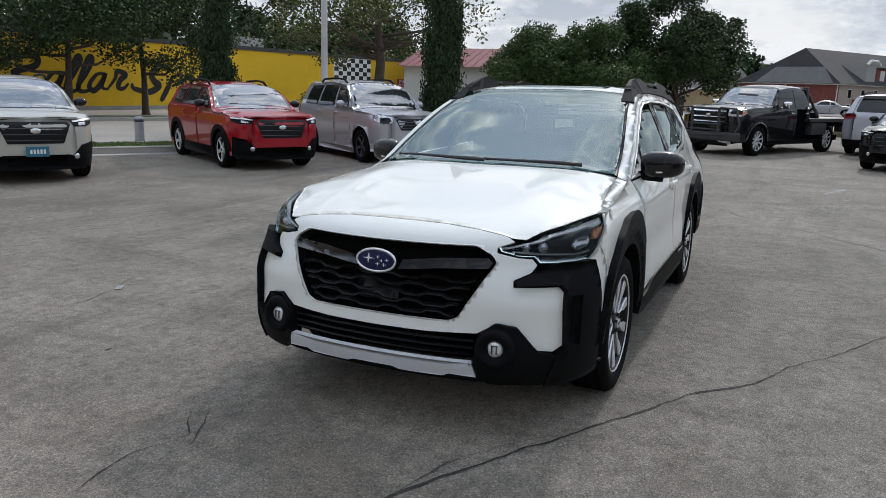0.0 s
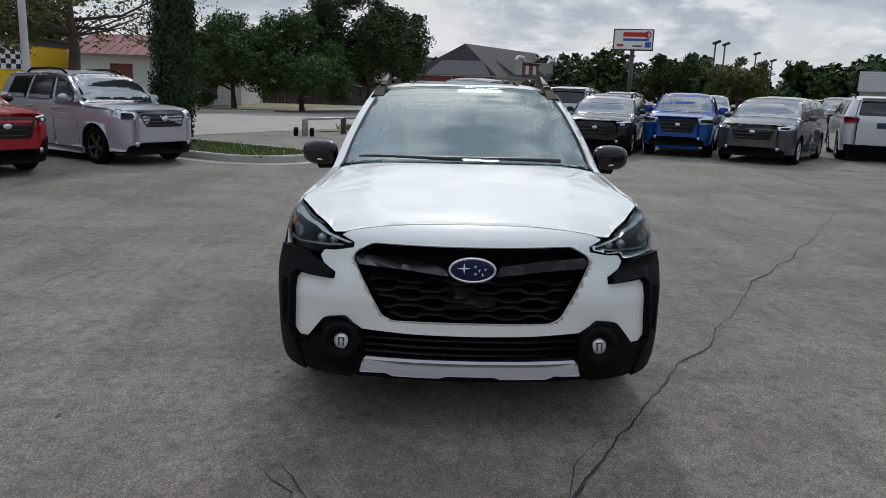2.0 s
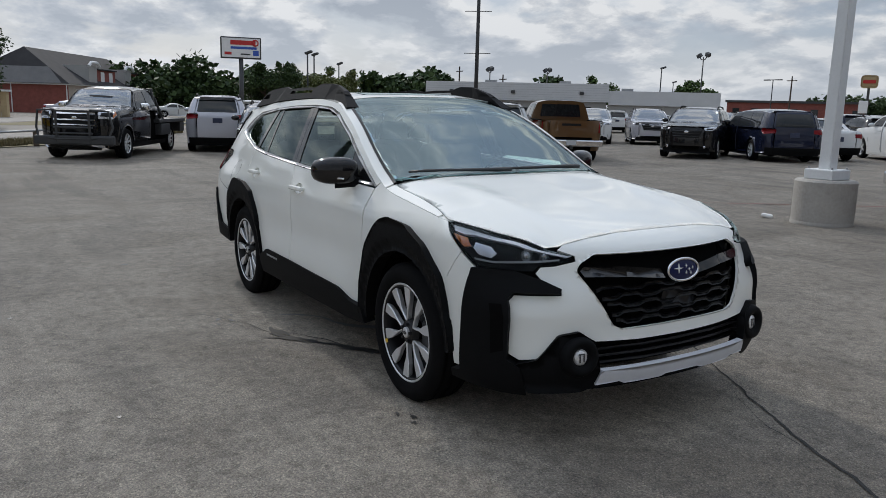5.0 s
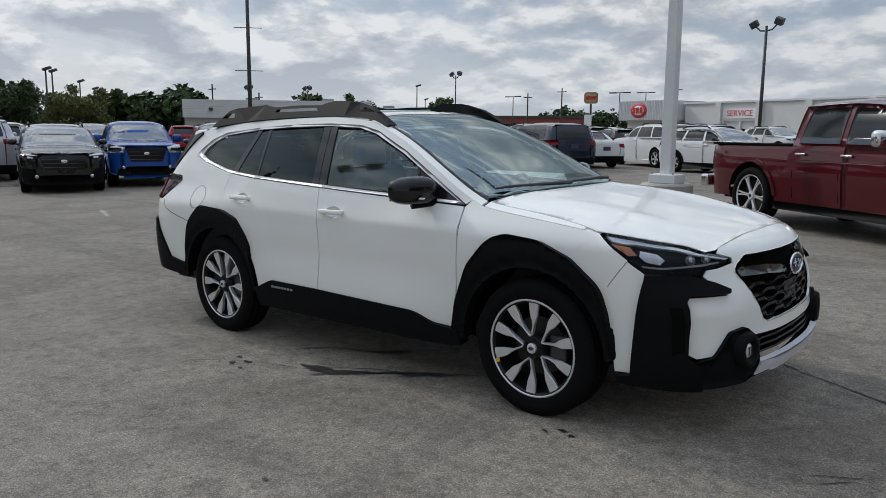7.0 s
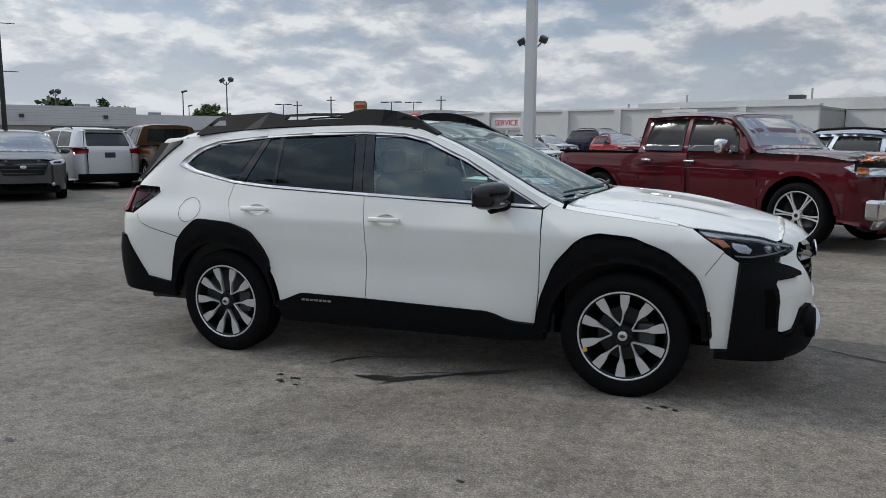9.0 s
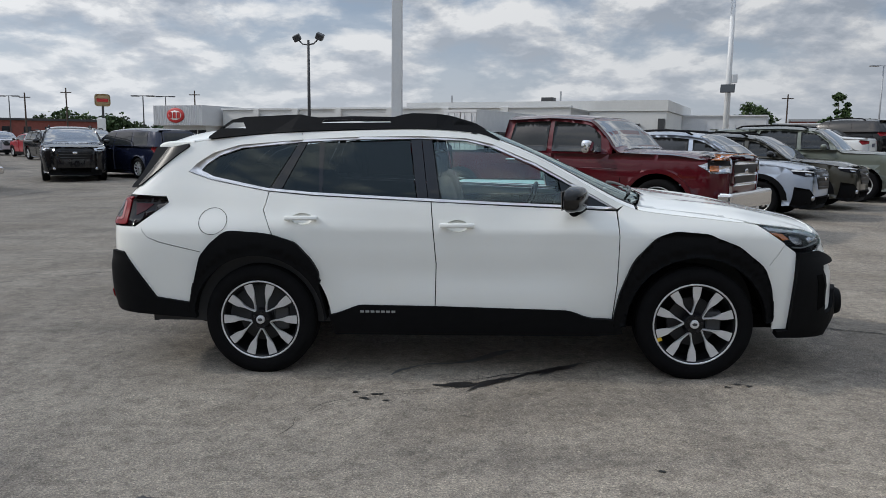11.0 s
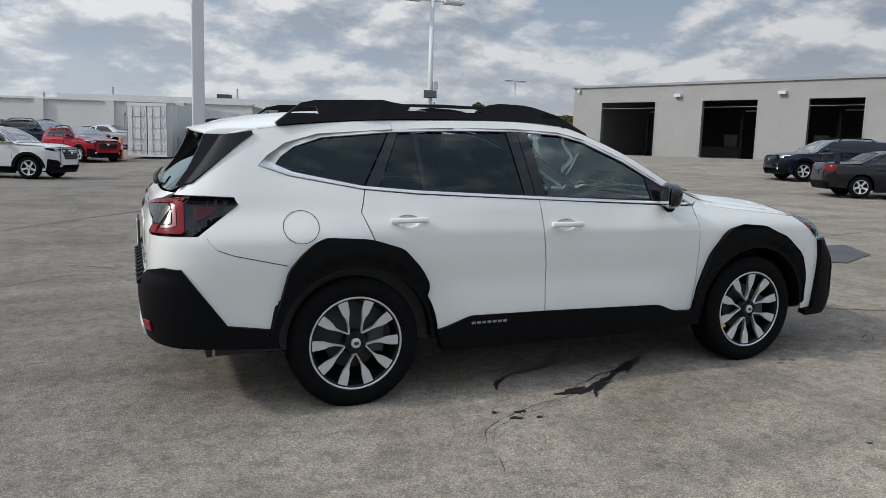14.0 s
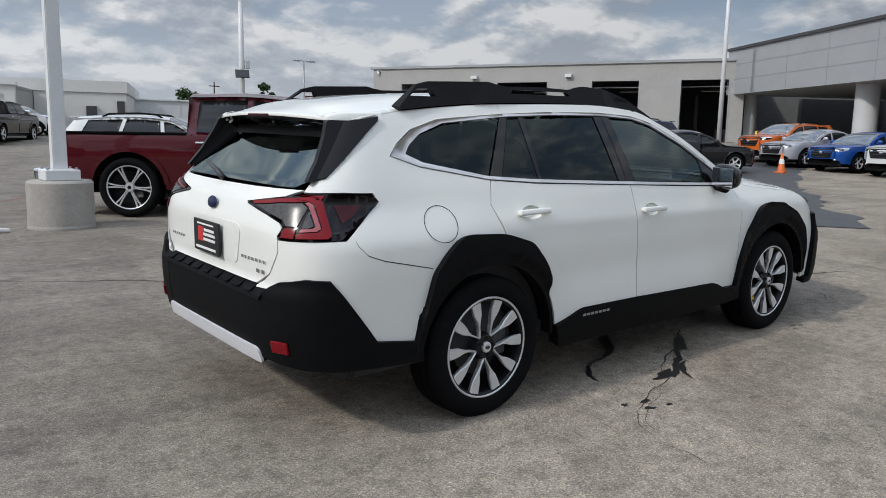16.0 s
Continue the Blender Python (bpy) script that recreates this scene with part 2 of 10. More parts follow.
GLASS_DARK = glass("privacy glass", (0.05, 0.054, 0.058), alpha_trans=1.46)
GLASS_LAMP = glass("lamp cover", (0.80, 0.81, 0.83), alpha_trans=1.22)
LAMP_RED = plain("red lamp plastic", (0.19, 0.003, 0.007), rough=0.2, vary=0.15, spec=0.3)
LAMP_COVER = plain("smoked lamp cover", (0.005, 0.004, 0.005), rough=0.1, vary=0.1, spec=0.35)
LAMP_DARKRED = plain("smoked red lamp plastic", (0.05, 0.003, 0.006), rough=0.15, vary=0.2, spec=0.35)
LAMP_PINK = plain("pale red lamp plastic", (0.30, 0.045, 0.05), rough=0.25, vary=0.12, coat=1.0)
LAMP_CLEAR = plain("lamp reflector", (0.55, 0.56, 0.58), rough=0.2, metal=0.85, vary=0.25, scale=25)
LAMP_BEZEL = plain("smoked lamp bezel", (0.005, 0.005, 0.007), rough=0.5, vary=0.3, scale=15, spec=0.1)
LAMP_SMOKE = plain("smoked clear lamp plastic", (0.055, 0.052, 0.052), rough=0.25, vary=0.6, scale=45, spec=0.5)
FOG_LENS = plain("bright fog lens", (0.82, 0.83, 0.85), rough=0.16, metal=0.4, vary=0.3, scale=40)
LAMP_AMBER = plain("amber lamp plastic", (0.55, 0.16, 0.03), rough=0.15, vary=0.15, coat=1.0)
SEAT_GREY = plain("grey seat cloth", (0.10, 0.10, 0.105), rough=0.9, vary=0.15)
DASH = plain("dashboard plastic", (0.03, 0.031, 0.033), rough=0.7)
LINER = plain("headlining", (0.35, 0.35, 0.34), rough=0.95)
EMBLEM_BLUE = plain("dark blue enamel", (0.006, 0.011, 0.06), rough=0.25, spec=0.3)


def asphalt():
    m = Nodes("worn asphalt")
    wide = m.noise(0.16, 5.0, 0.6)
    patchy = m.noise(0.55, 6.0, 0.62, distort=0.8)
    mid = m.noise(1.7, 7.0, 0.62, distort=0.5)
    streak = m.noise(1.0, 6.0, 0.6, stretch=(0.25, 1.6, 1.0), distort=0.6)
    sweep = m.noise(0.9, 5.0, 0.6, stretch=(1.3, 0.22, 1.0), distort=0.9)
    clump = m.noise(13.0, 6.0, 0.68)
    grit = m.noise(105.0, 3.0, 0.7)
    pit = m.noise(42.0, 3.0, 0.6)
    stone = m.n("ShaderNodeTexVoronoi", Scale=150.0)
    m.link(m.co.outputs["Object"], stone.inputs["Vector"])
    pick = m.n("ShaderNodeSeparateColor")
    m.link(stone.outputs["Color"], pick.inputs[0])
    base = m.ramp(wide, [(0.3, (0.224, 0.199, 0.166)), (0.7, (0.311, 0.276, 0.230))])
    base = m.mix(m.math("MULTIPLY", m.ramp(mid, [(0.44, (0, 0, 0)), (0.62, (1, 1, 1))]), 0.45), base, (0.348, 0.310, 0.259))
    # dirt ground into hollows, tyre-dark sweeps
    base = m.mix(m.math("MULTIPLY", m.ramp(patchy, [(0.47, (0, 0, 0)), (0.66, (1, 1, 1))]), 0.62), base, (0.154, 0.129, 0.100))
    base = m.mix(m.math("MULTIPLY", m.ramp(streak, [(0.50, (0, 0, 0)), (0.66, (1, 1, 1))]), 0.50), base, (0.123, 0.111, 0.097))
    base = m.mix(m.math("MULTIPLY", m.ramp(sweep, [(0.52, (0, 0, 0)), (0.68, (1, 1, 1))]), 0.42), base, (0.138, 0.122, 0.105))
    speck = m.ramp(pick.outputs[0], [(0.0, (0.55, 0.55, 0.55)), (0.35, (0.88, 0.88, 0.88)), (0.8, (1.08, 1.07, 1.05)), (1.0, (1.65, 1.62, 1.56))])
    base = m.mix(0.75, base, speck, "MULTIPLY")
    base = m.mix(0.7, base, m.ramp(grit, [(0.36, (0.55, 0.55, 0.55)), (0.5, (1, 1, 1)), (0.64, (1.5, 1.48, 1.43))]), "MULTIPLY")
    base = m.mix(0.8, base, m.ramp(clump, [(0.34, (0.62, 0.61, 0.60)), (0.5, (1, 1, 1)), (0.68, (1.25, 1.24, 1.22))]), "MULTIPLY")
    # lost stones leave small dark pits
    base = m.mix(m.ramp(pit, [(0.27, (0.8, 0.8, 0.8)), (0.32, (0, 0, 0))]), base, (0.055, 0.052, 0.048))
    m.set(color=base, rough=0.8, spec=0.4)
    m.b.inputs["Diffuse Roughness"].default_value = 0.9
    h = m.math("ADD", m.math("MULTIPLY", grit, 0.6), m.math("MULTIPLY", stone.outputs["Distance"], 0.5))
    h = m.math("ADD", h, m.math("MULTIPLY", clump, 0.5))
    m.bump(h, 0.85, 0.009)
    return m.mat


ASPHALT = asphalt()
CRACK = plain("crack filled with dirt", (0.035, 0.033, 0.031), rough=0.95, vary=0.4, scale=30)
OIL = plain("wet oil stain", (0.022, 0.022, 0.022), rough=0.35, vary=0.4, scale=10)
PAINT_WORN = plain("worn road paint", (0.30, 0.295, 0.28), rough=0.85, vary=0.3, scale=8)
PAINT_RED = plain("faded red line paint", (0.24, 0.12, 0.10), rough=0.85, vary=0.3, scale=8)
CONCRETE = plain("concrete", (0.36, 0.34, 0.31), rough=0.9, vary=0.18, scale=3, bump=0.3)
CONCRETE_ROAD = plain("pale concrete road", (0.30, 0.275, 0.245), rough=0.9, vary=0.15, scale=0.6, bump=0.2)
GRASS_SOIL = plain("lawn soil", (0.075, 0.095, 0.03), rough=0.95, vary=0.35, scale=4)
GRASS = plain("grass blades", (0.10, 0.15, 0.035), rough=0.8, vary=0.4, scale=2)
DRY_GRASS = plain("dry verge grass", (0.20, 0.17, 0.09), rough=0.95, vary=0.3, scale=1)
WALL_WHITE = plain("painted block wall", (0.62, 0.62, 0.60), rough=0.85, vary=0.06, scale=0.8, bump=0.15)
WALL_GREY = plain("grey painted stucco", (0.37, 0.365, 0.352), rough=0.85, vary=0.07, scale=0.7, bump=0.15)
WALL_SHEET = plain("ribbed pale sheet", (0.58, 0.59, 0.60), rough=0.55, vary=0.06, scale=1.0)
FASCIA_GREY = plain("grey metal fascia", (0.33, 0.345, 0.36), rough=0.45, vary=0.06, scale=0.8)
METAL_WHITE = plain("white painted steel", (0.68, 0.69, 0.69), rough=0.45, vary=0.06, scale=3)
METAL_GREY = plain("galvanised steel", (0.36, 0.37, 0.38), rough=0.5, metal=0.6, vary=0.12, scale=5)
METAL_DARK = plain("dark painted steel", (0.045, 0.046, 0.048), rough=0.5, vary=0.15, scale=5)
YELLOW = plain("yellow painted block", (0.74, 0.46, 0.012), rough=0.8, vary=0.08, scale=0.9, bump=0.15)
BLACK_PAINT = plain("black sign paint", (0.012, 0.012, 0.012), rough=0.7, vary=0.2)
WHITE_PAINT = plain("white sign paint", (0.78, 0.78, 0.77), rough=0.6, vary=0.05)
RED_PAINT = plain("red sign paint", (0.50, 0.03, 0.03), rough=0.5, vary=0.08)
BLUE_PAINT = plain("blue sign paint", (0.04, 0.10, 0.42), rough=0.5, vary=0.08)
ROOF_RED = plain("red sheet roof", (0.20, 0.048, 0.052), rough=0.6, vary=0.12, scale=0.6)
ROOF_DARK = plain("charcoal shingles", (0.034, 0.032, 0.033), rough=0.9, vary=0.25, scale=1.2, bump=0.3)
ROOF_PALE = plain("pale grey shingles", (0.15, 0.147, 0.145), rough=0.9, vary=0.15, scale=1.2)
BRICK_RED = plain("red brick", (0.22, 0.07, 0.055), rough=0.9, vary=0.25, scale=3, bump=0.3)
BRICK_PALE = plain("pale brick", (0.40, 0.34, 0.29), rough=0.9, vary=0.12, scale=3, bump=0.2)
TAN_WOOD = plain("tan boards", (0.42, 0.32, 0.18), rough=0.85, vary=0.2, scale=2)
DARK_WOOD = plain("dark stained boards", (0.06, 0.042, 0.032), rough=0.85, vary=0.25, scale=2)
# interior shade is put into this dark base colour
INTERIOR_SHADE = plain("interior surface darkened for shade", (0.10, 0.10, 0.10), rough=0.9, vary=0.2, scale=0.5)
BARK = plain("bark", (0.085, 0.066, 0.05), rough=0.95, vary=0.35, scale=8, bump=0.6)
WINDOW_DARK = plain("dark window pane", (0.02, 0.023, 0.026), rough=0.06, vary=0.1)
ORANGE_PLASTIC = plain("orange cone plastic", (0.70, 0.16, 0.03), rough=0.5, vary=0.1)
YELLOW_STEEL = plain("yellow bollard paint", (0.70, 0.45, 0.03), rough=0.5, vary=0.1)


def leaf_mat(name, dark, light):
    m = Nodes(name)
    g = m.t.nodes.new("ShaderNodeNewGeometry")
    m.set(color=m.ramp(g.outputs["Random Per Island"], [(0.0, dark), (1.0, light)]), rough=0.6, spec=0.3)
    return m.mat


LEAF_GREEN = leaf_mat("broad leaves", (0.026, 0.050, 0.015), (0.10, 0.16, 0.042))
LEAF_DARK = leaf_mat("dark leaves", (0.018, 0.036, 0.012), (0.068, 0.11, 0.034))
LEAF_CYPRESS = leaf_mat("cypress scale leaves", (0.012, 0.026, 0.010), (0.05, 0.085, 0.03))
LEAF_LIGHT = leaf_mat("yellow-green leaves", (0.06, 0.08, 0.02), (0.15, 0.16, 0.045))


# ---- building helpers ----
def ground(x, y):
    """Height of the lot: a shallow slope under the car that levels out, and a rise towards the workshop."""
    base = 0.08 * math.tanh(0.0157 * (x + y) / 0.08)
    s = 0.66 * x + 0.75 * y - 0.25 * max(0.0, -x)
    k = min(max((s - 14) / 32, 0.0), 1.0)
    return base + 1.25 * k * k * (3 - 2 * k)


def mesh_from(name, verts, faces, material, smooth=False):
    me = bpy.data.meshes.new(name)
    me.from_pydata(verts, [], faces)
    me.materials.append(material)
    if smooth:
        me.polygons.foreach_set("use_smooth", [True] * len(me.polygons))
    return me


def put(name, me, parent=None, at=None, label="", category="", group="", kind=""):
    ob = new(name, me)
    if parent:
        ob.parent = parent
    if at is not None:
        ob.matrix_basis = at
    return tagged(ob, label, category, group, kind)


def part(name, bm, material, parent, label="", at=None, smooth=False):
    me = bpy.data.meshes.new(name)
    bm.to_mesh(me)
    bm.free()
    me.materials.append(material)
    if smooth:
        me.polygons.foreach_set("use_smooth", [True] * len(me.polygons))
    return put(name, me, parent, at, label)


def thing(name, at, label, category, group="", kind=""):
    return put(name, None, None, at, label, category, group, kind)


def box_bm(sx, sy, sz, bevel=0.0, at=(0, 0, 0), seg=2, bm=None):
    """A box of that size centred on at, its edges rounded."""
    own = bm is None
    b2 = bmesh.new()
    bmesh.ops.create_cube(b2, size=1.0)
    bmesh.ops.scale(b2, vec=(sx, sy, sz), verts=b2.verts)
    if bevel:
        bmesh.ops.bevel(b2, geom=b2.edges[:], offset=bevel, segments=seg, affect="EDGES", profile=0.5)
    bmesh.ops.translate(b2, vec=at, verts=b2.verts)
    if own:
        return b2
    me = bpy.data.meshes.new("tmp")
    b2.to_mesh(me)
    b2.free()
    bm.from_mesh(me)
    bpy.data.meshes.remove(me)
    return bm


def tube_bm(points, radii, sides=10, bm=None, cap=True):
    """A round bar along points, with a radius at each."""
    bm = bm or bmesh.new()
    rings, prev = [], None
    pts = [Vector(p) for p in points]
    if isinstance(radii, (int, float)):
        radii = [radii] * len(pts)
    for i, p in enumerate(pts):
        d = (pts[min(i + 1, len(pts) - 1)] - pts[max(i - 1, 0)]).normalized()
        side = d.orthogonal() if prev is None else (prev - d * prev.dot(d))
        side.normalize()
        prev = side
        up = d.cross(side)
        rings.append([bm.verts.new(p + (side * math.cos(a) + up * math.sin(a)) * radii[i]) for a in (2 * math.pi * k / sides for k in range(sides))])
    for a, b in zip(rings, rings[1:]):
        for k in range(sides):
            bm.faces.new((a[k], a[(k + 1) % sides], b[(k + 1) % sides], b[k]))
    if cap:
        bm.faces.new(rings[0][::-1])
        bm.faces.new(rings[-1])
    return bm


def lathe_bm(profile, sides=40, axis="y", bm=None, closed=False):
    """Turns a profile of (radius, along) about an axis."""
    bm = bm or bmesh.new()
    rings = []
    for r, h in profile:
        ring = []
        for k in range(sides):
            a = 2 * math.pi * k / sides
            c, s = r * math.cos(a), r * math.sin(a)
            ring.append(bm.verts.new({"y": (c, h, s), "z": (c, s, h), "x": (h, c, s)}[axis]))
        rings.append(ring)
    pairs = list(zip(rings, rings[1:])) + ([(rings[-1], rings[0])] if closed else [])
    for a, b in pairs:
        for k in range(sides):
            bm.faces.new((a[k], a[(k + 1) % sides], b[(k + 1) % sides], b[k]))
    return bm


def prism_bm(poly, lo, hi, axis="y", bm=None):
    """A flat polygon in the two other axes, pushed from lo to hi along axis."""
    bm = bm or bmesh.new()

    def at(p, h):
        return {"y": (p[0], h, p[1]), "z": (p[0], p[1], h), "x": (h, p[0], p[1])}[axis]
    a = [bm.verts.new(at(p, lo)) for p in poly]
    b = [bm.verts.new(at(p, hi)) for p in poly]
    n = len(poly)
    bm.faces.new(a)
    bm.faces.new(b[::-1])
    for i in range(n):
        bm.faces.new((a[i], b[i], b[(i + 1) % n], a[(i + 1) % n]))
    bmesh.ops.recalc_face_normals(bm, faces=bm.faces)
    return bm


def lerp_keys(keys, x):
    """Smooth curve through (x, value) keys."""
    n = len(keys)
    if x <= keys[0][0]:
        return keys[0][1]
    if x >= keys[-1][0]:
        return keys[-1][1]
    i = 0
    while keys[i + 1][0] < x:
        i += 1
    (x0, y0), (x1, y1) = keys[i], keys[i + 1]

    def slope(j):
        if j <= 0 or j >= n - 1:
            j2, j1 = min(j + 1, n - 1), max(j - 1, 0)
            return (keys[j2][1] - keys[j1][1]) / (keys[j2][0] - keys[j1][0])
        a = (keys[j][1] - keys[j - 1][1]) / (keys[j][0] - keys[j - 1][0])
        b = (keys[j + 1][1] - keys[j][1]) / (keys[j + 1][0] - keys[j][0])
        return 0.0 if a * b <= 0 else 2 * a * b / (a + b)
    h = x1 - x0
    u = (x - x0) / h
    return (2 * u ** 3 - 3 * u ** 2 + 1) * y0 + (u ** 3 - 2 * u ** 2 + u) * h * slope(i) + (3 * u ** 2 - 2 * u ** 3) * y1 + (u ** 3 - u ** 2) * h * slope(i + 1)


def rounded(poly, r, seg=4):
    """A polygon with its corners turned to arcs; a corner's own radius may be its third number."""
    out, n = [], len(poly)
    for i in range(n):
        p, q, s = Vector(poly[i - 1][:2]), Vector(poly[i][:2]), Vector(poly[(i + 1) % n][:2])
        rr = poly[i][2] if len(poly[i]) > 2 else r
        a, b = (p - q), (s - q)
        d = min(rr, a.length * 0.45, b.length * 0.45)
        if d < 1e-4:
            out.append(tuple(q))
            continue
        a, b = q + a.normalized() * d, q + b.normalized() * d
        for k in range(seg + 1):
            u = k / seg
            out.append(tuple(a * (1 - u) ** 2 + q * 2 * u * (1 - u) + b * u * u))
    return out


class Shell:
    """A car's skin: side half-width Y(x, z), top Z(x, y), and superellipse plan corners at both ends. x forward, y left, z up."""

    def __init__(self, wide, z_lo, z_hi, x_mid, x_fwd, x_back, taper_lo, taper_hi, xcf, xcr, nf, nr, crown, nose, tail, ridge, edge, bow=None):
        self.bow = bow
        self.wide, self.z_lo, self.z_hi, self.x_mid, self.x_fwd, self.x_back = wide, z_lo, z_hi, x_mid, x_fwd, x_back
        self.taper_lo, self.taper_hi, self.xcf, self.xcr, self.nf, self.nr, self.crown = taper_lo, taper_hi, xcf, xcr, nf, nr, crown
        self.nose, self.tail, self.ridge, self.edge = nose, tail, ridge, edge

    def tip(self, z, end):
        return max(lerp_keys(self.nose, z), self.xcf + 0.06) if end > 0 else min(lerp_keys(self.tail, z), self.xcr - 0.06)

    def ys(self, x, z):
        s = min(max((z - self.z_lo) / (self.z_hi - self.z_lo), 0), 1)
        s = s * s * (3 - 2 * s)
        d = (x - self.x_mid) / (self.x_fwd if x > self.x_mid else self.x_back)
        if self.bow:
            d = min(d, 1.0)
        return lerp_keys(self.wide, z) * (1 - (self.taper_lo * (1 - s) + self.taper_hi * s) * d * d)

    def y(self, x, z):
        w = self.ys(min(max(x, self.xcr), self.xcf), z)
        if x > self.xcf and self.bow:
            return self.corner(self.arc(1, z, x=x), z, 1)[1]
        if x > self.xcf:
            u = min((x - self.xcf) / (self.tip(z, 1) - self.xcf), 0.9999)
            return w * (1 - u ** self.nf) ** (1 / self.nf)
        if x < self.xcr:
            u = min((self.xcr - x) / (self.xcr - self.tip(z, -1)), 0.9999)
            return w * (1 - u ** self.nr) ** (1 / self.nr)
        return w

    def top(self, x, y):
        zt, ze = lerp_keys(self.ridge, x), lerp_keys(self.edge, x)
        ye = max(self.y(x, ze), 0.05)
        return zt - (zt - ze) * min(abs(y) / ye, 1.2) ** self.crown

    def front(self, y, z):
        w = self.ys(self.xcf, z)
        u = min(abs(y) / w, 0.9999)
        return self.xcf + (self.tip(z, 1) - self.bend(z) * u * u - self.xcf) * (1 - u ** self.nf) ** (1 / self.nf)

    def rear(self, y, z):
        w = self.ys(self.xcr, z)
        u = min(abs(y) / w, 0.9999)
        return self.xcr - (self.xcr - self.tip(z, -1)) * (1 - u ** self.nr) ** (1 / self.nr)

    def bend(self, z):
        """How far the nose falls back towards its corners."""
        return lerp_keys(self.bow, z) if self.bow else 0.0

    def corner(self, a, z, end):
        """Round the corner: a = 0 at the middle of that end, 1 on the flank."""
        t = min(max(abs(a), 0.0), 1.0) * math.pi / 2
        n, xc = (self.nf, self.xcf) if end > 0 else (self.nr, self.xcr)
        w, tip = self.ys(xc, z), self.tip(z, end)
        if abs(a) >= 1.0:
            x = xc - end * (abs(a) - 1.0)
            return x, self.ys(x, z)
        u = math.sin(t) ** (2 / n)
        if end > 0:
            tip -= self.bend(z) * u * u
        return xc + (tip - xc) * math.cos(t) ** (2 / n), w * u

    def arc(self, end, z, x=None, y=None):
        """The corner's a at a given x or y."""
        n, xc = (self.nf, self.xcf) if end > 0 else (self.nr, self.xcr)
        if y is not None:
            return math.asin(min(abs(y) / self.ys(xc, z), 1) ** (n / 2)) / (math.pi / 2)
        tip = self.tip(z, end)
        if (x - xc) * end <= 0:
            return 1 + (xc - x) * end
        if end > 0 and self.bow:
            lo, hi = 0.0, 1.0
            for _ in range(24):
                mid = (lo + hi) / 2
                lo, hi = (mid, hi) if self.corner(mid, z, 1)[0] > x else (lo, mid)
            return (lo + hi) / 2
        return math.acos(min(max((x - xc) / (tip - xc), 0), 1) ** (n / 2)) / (math.pi / 2)

    def place(self, kind, side, u, v):
        if kind == "side":
            return Vector((u, side * self.y(u, v), v))
        if kind == "top":
            return Vector((u, v, self.top(u, v)))
        if kind == "front":
            return Vector((self.front(u, v), u, v))
        if kind == "rear":
            return Vector((self.rear(u, v), u, v))
        x, y = self.corner(u, v, 1 if kind == "fcorner" else -1)
        return Vector((x, side * y, v))

    def skin(self, kind, side, u, v):
        """Place and outward normal."""
        e = 0.004
        p = self.place(kind, side, u, v)
        du = self.place(kind, side, u + e, v) - self.place(kind, side, u - e, v)
        dv = self.place(kind, side, u, v + e) - self.place(kind, side, u, v - e)
        n = du.cross(dv)
        n = n.normalized() if n.length > 1e-12 else Vector((0, 0, 1))
        want = {"side": Vector((0, side, 0)), "top": Vector((0, 0, 1)), "front": Vector((1, 0, 0)), "rear": Vector((-1, 0, 0)),
                "fcorner": Vector((1, side, 0)), "rcorner": Vector((-1, side, 0))}[kind]
        return p, (n if n.dot(want) >= 0 else -n)


